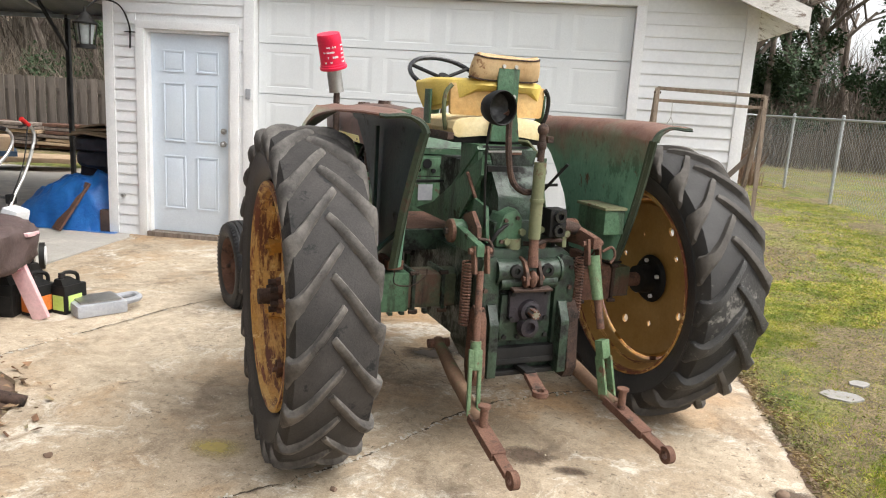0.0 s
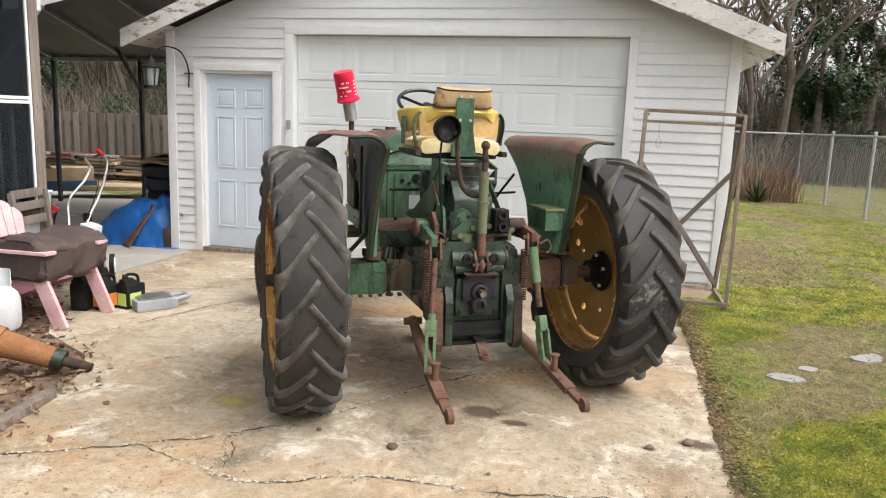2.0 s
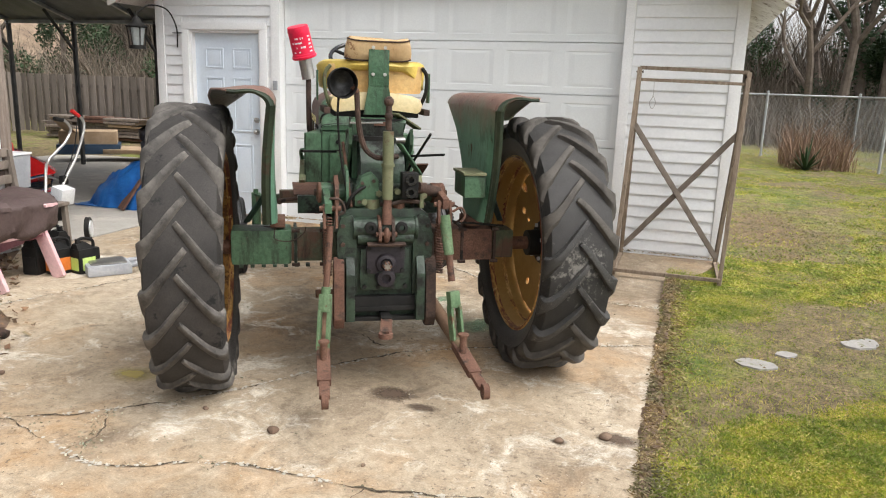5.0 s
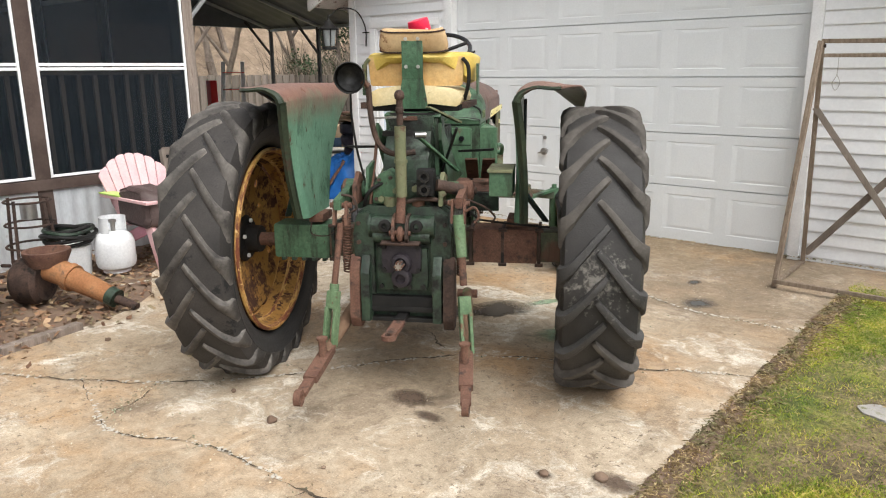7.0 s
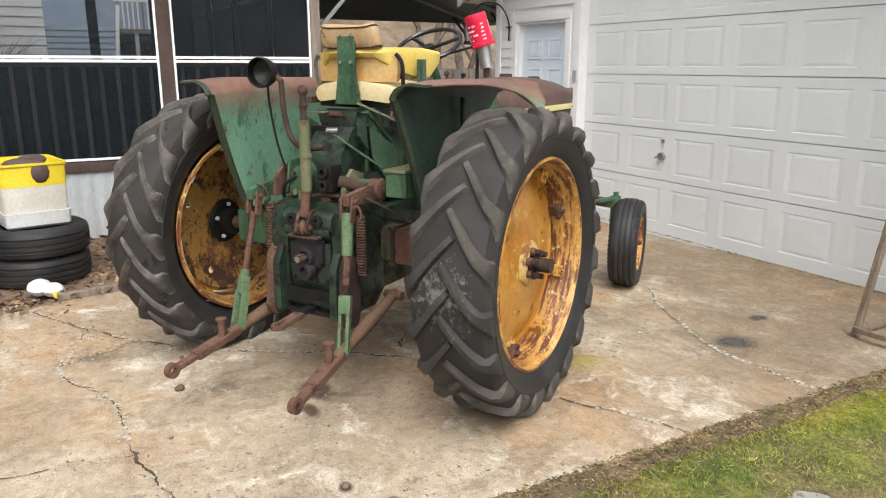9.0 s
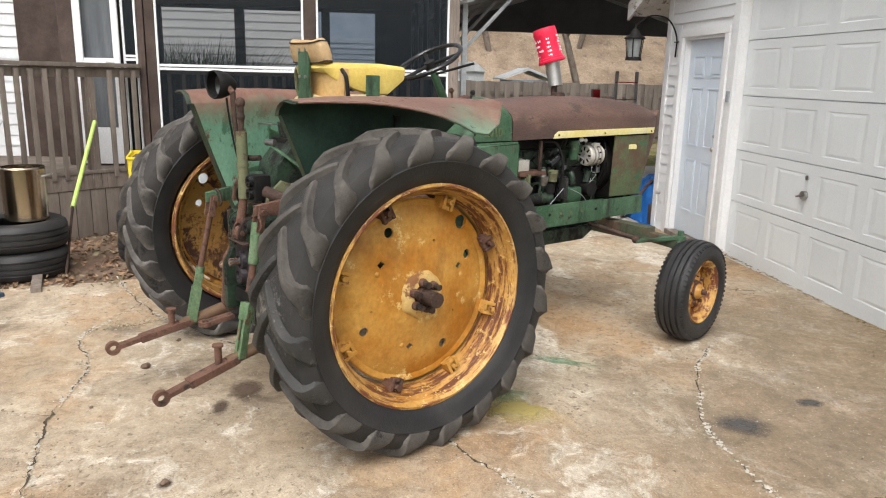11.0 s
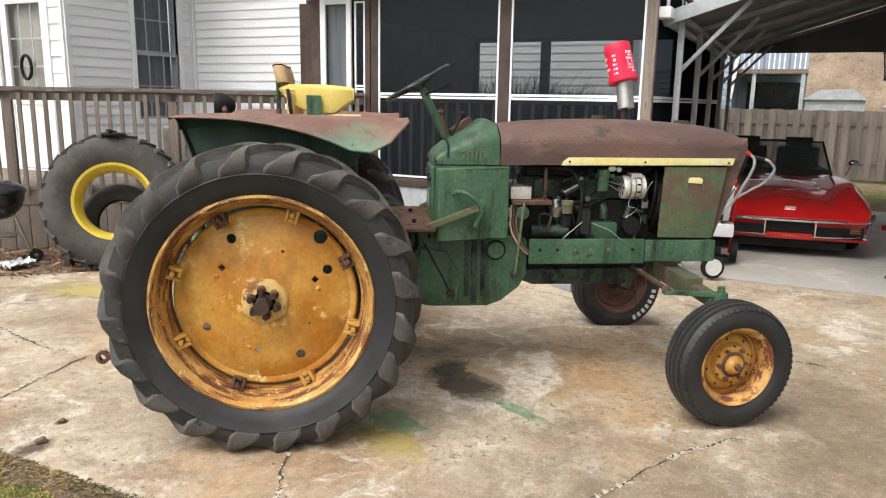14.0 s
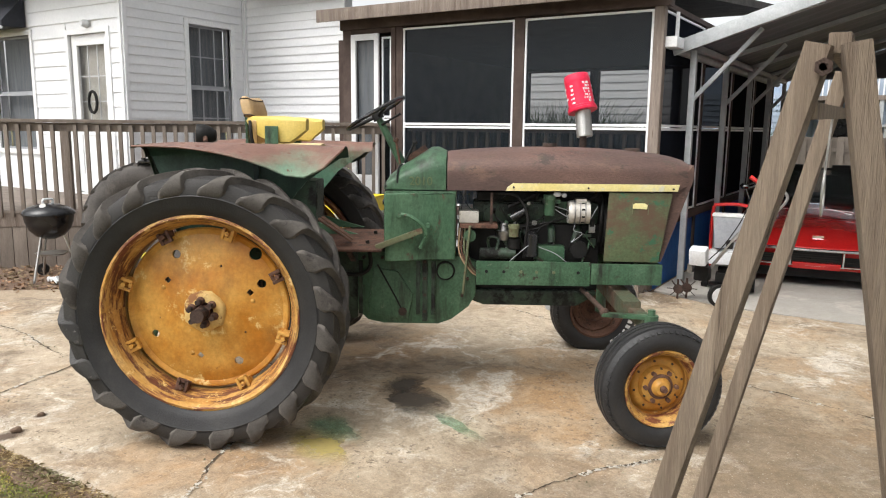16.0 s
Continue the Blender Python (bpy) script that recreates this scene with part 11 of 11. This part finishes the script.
def chain_run(a, b, h, posts):
    a, b = Vector((*a, 0)), Vector((*b, 0))
    d, ln = (b - a).normalized(), (b - a).length
    V, F = [], []
    step, t = 0.11, 0.0035
    n = int((ln + h) / step)
    for s in (1, -1):
        for i in range(n):
            x0 = i * step - (h if s > 0 else 0)
            p, q = (x0, 0.02), (x0 + s * h, h) if s > 0 else (x0 - h, h)
            lo, hi = p, q
            pts = []
            for k in (0.0, 1.0):
                pts.append((lo[0] + (hi[0] - lo[0]) * k, lo[1] + (hi[1] - lo[1]) * k))
            (xa, za), (xb, zb) = pts
            def clip(xa, za, xb, zb):
                if xa == xb:
                    return None
                f0, f1 = 0.0, 1.0
                for lim, sg in ((0.0, 1), (ln, -1)):
                    da, db = sg * (xa - lim), sg * (xb - lim)
                    if da < 0 and db < 0:
                        return None
                    if da < 0:
                        f0 = max(f0, da / (da - db))
                    elif db < 0:
                        f1 = min(f1, da / (da - db))
                return f0, f1
            c = clip(xa, za, xb, zb)
            if not c:
                continue
            A = a + d * (xa + (xb - xa) * c[0]) + Vector((0, 0, za + (zb - za) * c[0]))
            Bq = a + d * (xa + (xb - xa) * c[1]) + Vector((0, 0, za + (zb - za) * c[1]))
            o = len(V)
            for P in (A, Bq):
                V += [(P + d * t)[:], (P + Vector((-d.y, d.x, 0)) * t)[:], (P - d * t)[:]]
            F += [(o, o + 1, o + 4, o + 3), (o + 1, o + 2, o + 5, o + 4), (o + 2, o, o + 3, o + 5)]
    me = bpy.data.meshes.new("wire_mesh")
    me.from_pydata(V, [], F)
    me.materials.append(M_WIRE)
    ob = new("wire_mesh", me)
    ob.parent = chain
    ob["kind"] = "stuff"
    part("top_rail", rod(B(), a + Vector((0, 0, h)), b + Vector((0, 0, h)), 0.022), M_GALV, chain)
    for k in range(posts + 1):
        p = a.lerp(b, k / posts)
        part("fence_post", ball(rod(B(), p, p + Vector((0, 0, h + 0.06)), 0.03), p + Vector((0, 0, h + 0.06)), 0.034, 8), M_GALV, chain)


chain_run((5.3, 6.5), (5.0, 20.0), 1.55, 5)
chain_run((5.0, 20.0), (-3.0, 21.5), 1.55, 4)


def bare_tree(name, seed, h, spread):
    """A tapered trunk that forks into limbs and many fine twigs."""
    rnd = random.Random(seed)
    bm, tw = B(), []
    def grow(p, d, ln, r, lev):
        pts = [p]
        q, dd = p.copy(), d.copy()
        for _ in range(3):
            dd = (dd + Vector((rnd.gauss(0, 0.16), rnd.gauss(0, 0.16), rnd.gauss(0.05, 0.1)))).normalized()
            q = q + dd * ln / 3
            pts.append(q.copy())
        if lev < 3:
            tube(bm, pts, (r, r * 0.6), 6 if lev else 8, 1)
        else:
            tw.append((pts, r))
        if lev < 4:
            for _ in range((4, 4, 4, 4)[lev]):
                f = rnd.uniform(0.35, 1.0) if lev else rnd.uniform(0.3, 1.0)
                k = min(2, int(f * 3))
                base = pts[k].lerp(pts[k + 1], f * 3 - k)
                nd = (dd + spread * Vector((rnd.gauss(0, 0.7), rnd.gauss(0, 0.7), rnd.uniform(-0.1, 0.6)))).normalized()
                grow(base, nd, ln * rnd.uniform(0.5, 0.72), r * 0.5, lev + 1)
    grow(Vector((0, 0, -0.1)), Vector((0, 0, 1)), h * 0.5, h * 0.016, 0)
    V, F = [], []
    for pts, r in tw:
        s = Vector((rnd.gauss(0, 1), rnd.gauss(0, 1), rnd.gauss(0, 1))).normalized() * max(0.006, r)
        for A, C in zip(pts, pts[1:]):
            o = len(V)
            V += [(A - s)[:], (A + s)[:], (C + s * 0.7)[:], (C - s * 0.7)[:]]
            F.append((o, o + 1, o + 2, o + 3))
    t = thing(name, pose(0, -200, 0), "bare winter tree with grey brown twigs", "tree", "woods behind the yard")
    part("trunk", bm, M_BARK, t)
    me = bpy.data.meshes.new("crown")
    me.from_pydata(V, [], F)
    me.materials.append(M_TWIG)
    o = new("crown", me)
    o.parent = t
    o["kind"] = "stuff"
    return t


def evergreen(name, seed, h, w, mat=M_EVERGREEN, label="dark green evergreen tree with an uneven crown", low=0.1):
    rnd = random.Random(seed)
    t = thing(name, pose(0, -200, 0), label, "tree", "woods behind the yard")
    part("trunk", tube(B(), [(0, 0, -0.1), (0.05, 0.03, h * 0.4), (0, 0.08, h * 0.9)], (h * 0.018, h * 0.004), 8), M_BARK, t)
    V, F = [], []
    cl = []
    for _ in range(46):
        z = h * (low + (1 - low) * rnd.random() ** 0.9)
        f = 1 - (z / h - low) / (1 - low)
        rr = w * (0.25 + 0.75 * f ** 0.7) * rnd.uniform(0.35, 1.0)
        a = rnd.uniform(0, 6.28)
        cl.append((rr * math.cos(a), rr * math.sin(a), z, w * rnd.uniform(0.16, 0.34)))
    for cx, cy, cz, cr in cl:
        for _ in range(170):
            d = Vector((rnd.gauss(0, 1), rnd.gauss(0, 1), rnd.gauss(0, 0.8))).normalized() * cr * rnd.uniform(0.5, 1.05)
            p = Vector((cx, cy, cz)) + d
            u = Vector((rnd.gauss(0, 1), rnd.gauss(0, 1), rnd.gauss(0, 1))).normalized()
            v = u.orthogonal().normalized()
            s = rnd.uniform(0.04, 0.09) * (h / 7)
            o = len(V)
            V += [(p - u * s)[:], (p + v * s * 0.5)[:], (p + u * s)[:], (p - v * s * 0.5)[:]]
            F.append((o, o + 1, o + 2, o + 3))
    me = bpy.data.meshes.new("crown")
    me.from_pydata(V, [], F)
    me.materials.append(mat)
    o = new("crown", me)
    o.parent = t
    o["kind"] = "stuff"
    return t


def brush(name, seed, w, d, h, n, mat=M_TWIG, label="tangle of bare brown undergrowth"):
    rs = np.random.RandomState(seed)
    V, F = [], []
    for _ in range(n):
        x, y = rs.uniform(-w, w), rs.uniform(-d, d)
        hh = h * rs.uniform(0.3, 1.0) * (0.75 + 0.4 * noise.noise((x * 0.4, y * 0.3, seed)))
        lx, ly, s = rs.normal(0, 0.35) * hh, rs.normal(0, 0.35) * hh, rs.uniform(0.004, 0.010) * (1 + 0.35 * h)
        a = rs.uniform(0, 3.14)
        c, e = s * math.cos(a), s * math.sin(a)
        o = len(V)
        V += [(x - c, y - e, 0), (x + c, y + e, 0), (x + c * 0.7 + lx * 0.4, y + e * 0.7 + ly * 0.4, hh * 0.6), (x - c * 0.7 + lx * 0.4, y - e * 0.7 + ly * 0.4, hh * 0.6), (x + lx, y + ly, hh)]
        F += [(o, o + 1, o + 2, o + 3), (o + 3, o + 2, o + 4)]
    me = bpy.data.meshes.new(name)
    me.from_pydata(V, [], F)
    me.materials.append(mat)
    return tagged(new(name, me), label, "undergrowth", kind="stuff")


def bank():
    """A rising bank of leaf litter beyond the fences."""
    rows = []
    for j in range(50):
        y = 4 + 1.3 * j
        r = []
        for i in range(50):
            x = -62 + 1.24 * i
            f = max(min(1.0, max(0.0, (-23.0 - x) / 15)), min(1.0, max(0.0, (y - 25) / 16)))
            f = f * f * (3 - 2 * f)
            r.append((x, y, -0.3 + 7.5 * f + 0.5 * f * noise.noise((x * 0.25, y * 0.25, 4)) + 0.2 * f * noise.noise((x, y, 1))))
        rows.append(r)
    return tagged(finish("wooded_bank", loft(B(), rows, closed=False, caps=False), M_BANK), "bank of brown leaf litter beyond the fences", "bank", kind="structure")


M_BANK = surf("brown leaf litter", (0.2, 0.145, 0.1), (0.3, 0.23, 0.165), 0.9, 14, 0.95, bump=0.5, worn=(0.13, 0.095, 0.07), worn_at=0.52, worn_scale=2.2, soft=0.14, second=(0.34, 0.28, 0.21), second_at=0.6, second_scale=6, grain=0.6)
bank()
T1, T2, T3 = bare_tree("bare_tree", 1, 11, 0.9), bare_tree("bare_tree", 2, 9, 1.1), bare_tree("bare_tree", 3, 13, 0.8)
E1, E2 = evergreen("evergreen_tree", 4, 9.0, 2.2), evergreen("evergreen_tree", 5, 6.5, 1.8)
rnd = random.Random(12)
first = {}
SPOTS = [(T1, 2 + 2.9 * i + rnd.uniform(-0.8, 0.8), 27 + rnd.uniform(-2, 7)) for i in range(8)] + [(T2, -16 + 2.6 * i, 24 + rnd.uniform(-2, 6)) for i in range(7)] + [(T3, -26 + rnd.uniform(-4, 4), -3 + 3.2 * i) for i in range(4, 9)] + [(T2, -22 + rnd.uniform(-2, 2), -2 + 3.3 * i) for i in range(4, 8)] + [(T3, 6 + 3.5 * i, 34 + rnd.uniform(-2, 4)) for i in range(6)] + [
    (E1, 7.0, 27.5), (E1, 7.9, 29.0), (E2, 6.6, 29.5), (T2, 5.0, 27.0), (T1, 9.2, 30.0), (E1, 12.5, 30), (E2, -13.0, 19.5), (E1, -8.5, 22.0), (E2, -5.6, 24), (E2, -19, 20), (E1, 16, 26), (E2, 19, 22), (E2, 3.0, 36), (E2, 11.5, 38), (E1, 14, 24)]
for t, x, y in SPOTS:
    m = pose(x, y, -0.05, 0, 0, rnd.uniform(0, 360))
    if t.name not in first:
        first[t.name] = t
        t.matrix_basis = m
    else:
        copy_thing(t, m)
for i, (x, y, w, d, h, n) in enumerate(((8, 27, 12, 2.5, 2.6, 6000), (-12, 20, 9, 2.0, 3.6, 7000), (13, 38, 18, 2, 8.0, 8000), (10, 31, 14, 3, 4.0, 5000), (-12, 26, 10, 2.5, 8, 8000))):
    o = brush("undergrowth", 20 + i, w, d, h, n)
    o.location = (x, y, -0.05)
# yucca and dry weeds by the fence corner
yu = thing("yucca", pose(3.7, 17.6, -0.05), "spiky dark green yucca clump", "plant")
rs = random.Random(9)
for k in range(46):
    a, e, ln = rs.uniform(0, 6.28), rs.uniform(0.2, 1.35), rs.uniform(0.5, 0.85)
    d = Vector((math.cos(a) * math.cos(e), math.sin(a) * math.cos(e), math.sin(e)))
    s = Vector((-math.sin(a), math.cos(a), 0)) * 0.022
    bm = B()
    vs = [bm.verts.new(p) for p in ((s * 0.6), (-s * 0.6), (d * ln * 0.5 - s), (d * ln), (d * ln * 0.5 + s))]
    bm.faces.new(vs)
    part("leaf", bm, M_EVERGREEN, yu, smooth=False)
o = brush("dry_weeds", 40, 0.7, 0.9, 1.4, 700, M_LEAFLIT, "dry brown weeds by the fence")
o.location = (4.0, 18.6, -0.05)

# neighbour's house and deck behind the board fence
wh = thing("neighbour_garage", pose(-13.4, 0.8, 0), "white sided outbuilding behind the porch", "building")
ww_ = part("wall", box(B(), -1.5, 0.0, -4.0, 1.62, 0.0, 4.2), M_WHITE, wh)
for k in range(24):
    part("siding_board", prism(B(), [(0.001, 0.175 * k), (0.022, 0.175 * k), (0.004, 0.175 * k + 0.172), (0.001, 0.175 * k + 0.172)], -4.0, 1.62, "y"), M_WHITE, ww_, smooth=False)
hedge = brush("hedge", 61, 0.5, 2.6, 2.9, 7000, M_EVERGREEN, "dense dark green hedge before the white outbuilding")
hedge.location = (-12.5, 1.2, -0.05)
nb = thing("neighbour_house", pose(-21, 2.2, 0), "blue grey sided house with a white railed balcony", "house")
wl2 = part("wall", box(B(), -3.9, 2.2, -5, 2.05, 0, 2.58), M_NEIGH, nb)
for k in range(17):
    part("siding_board", prism(B(), [(2.201, 0.152 * k), (2.23, 0.152 * k), (2.206, 0.152 * k + 0.15), (2.201, 0.152 * k + 0.15)], -5, 2.05, "y"), M_NEIGH, wl2, smooth=False)
part("upper_wall", box(B(), -4, 0.0, -5, 3.85, 2.585, 4.6), M_NEIGH, nb, "blue grey upper storey")
part("back_wall", box(B(), -4, 0.4, 2.051, 3.85, 0, 2.38), M_NEIGH, nb)
part("glazing", box(B(), 0.401, 0.43, 2.3, 3.7, 0.3, 2.2), M_BLACK_GLOSS, nb, "dark glazed doors under the balcony")
part("balcony_floor", box(B(), 0.03, 2.2, 2.06, 3.85, 2.385, 2.5), M_WOOD, nb, "brown balcony beam")
for y in (2.50, 3.7):
    part("balcony_post", box(B(), 2.05, 2.16, y, y + 0.1, 0, 2.384), M_GALV, nb)
part("corner_post", bar(B(), (2.26, 2.0, 1.7), (2.26, 2.13, 3.1), 0.09, 0.09), M_ALU, nb)
for k in range(14):
    part("baluster", box(B(), 2.1, 2.14, 2.12 + 0.125 * k, 2.155 + 0.125 * k, 2.501, 3.2), M_ALU if k % 5 else M_WOOD, nb)
part("rail", box(B(), 2.07, 2.17, 2.06, 3.85, 3.2, 3.27), M_ALU, nb)
shed = thing("white_shed", pose(-19.5, 6.6, 0), "low pale shed roof beyond the fence", "shed")
part("wall", box(B(), -1, 0.6, -0.55, 0.85, 0, 1.72), M_GALV, shed)
part("roof", prism(B(), [(-0.65, 1.72), (-0.2, 1.97), (0.55, 2.0), (0.9, 1.72)], -1.1, 0.7, "x"), M_GALV, shed)
gz = thing("garden_hut", pose(-19, 8.7, 0), "small hut with a grey green gable roof", "hut")
part("wall", box(B(), -0.8, 0.4, -0.6, 0.6, 0, 1.5), M_NEIGH, gz)
part("roof", prism(B(), [(-0.8, 1.5), (0.0, 1.78), (0.8, 1.5), (0.8, 1.55), (0.0, 1.86), (-0.8, 1.55)], -1.0, 0.6, "x"), M_GALV, gz)

# boards and cardboard on the grass behind the carport
rs = random.Random(21)
for i in range(5):
    bp_ = thing("lumber_stack", pose(-13.0 + 1.0 * i, 13.9 + 0.1 * (i % 2), 0.0, 0, 0, rs.uniform(-4, 4)), "stack of weathered brown boards", "lumber", "lumber behind the carport")
    for k in range(7):
        dx, dy = rs.uniform(-0.14, 0.14), rs.uniform(-0.06, 0.06)
        part("plank", box(B(), -0.5 + dx, 0.5 + dx, -0.2 + dy, 0.2 + dy, 0.075 * k, 0.075 * k + 0.058, 0.006), (M_RUST, M_WOOD, M_CARD, M_WOOD)[rs.randrange(4)], bp_)
crate = thing("blue_crate", pose(-9.75, 11.25, 0, 0, 0, 40), "flat teal blue box under the open carton", "crate")
part("body", box(B(), -0.55, 0.55, -0.35, 0.35, 0.0, 0.19, 0.02), M_BLUEDK, crate)
cb = thing("cardboard_box", pose(-9.75, 11.25, 0.191, 0, 0, 40), "open tan cardboard box", "box")
part("carton", box(B(), -0.5, 0.5, -0.32, 0.32, 0, 0.24, 0.01), M_CARD, cb)
part("flap", bar(B(), (-0.30, -0.32, 0.24), (-0.52, -0.42, 0.50), 0.6, 0.01), M_CARD, cb)
card = thing("cardboard_sheet", pose(-8.9, 11.7, 0.0, 0, 0, 20), "flattened tan cardboard lying on the grass", "cardboard")
part("panel", box(B(), -0.6, 0.6, -0.4, 0.4, 0.02, 0.10, 0.008), M_CARD, card)
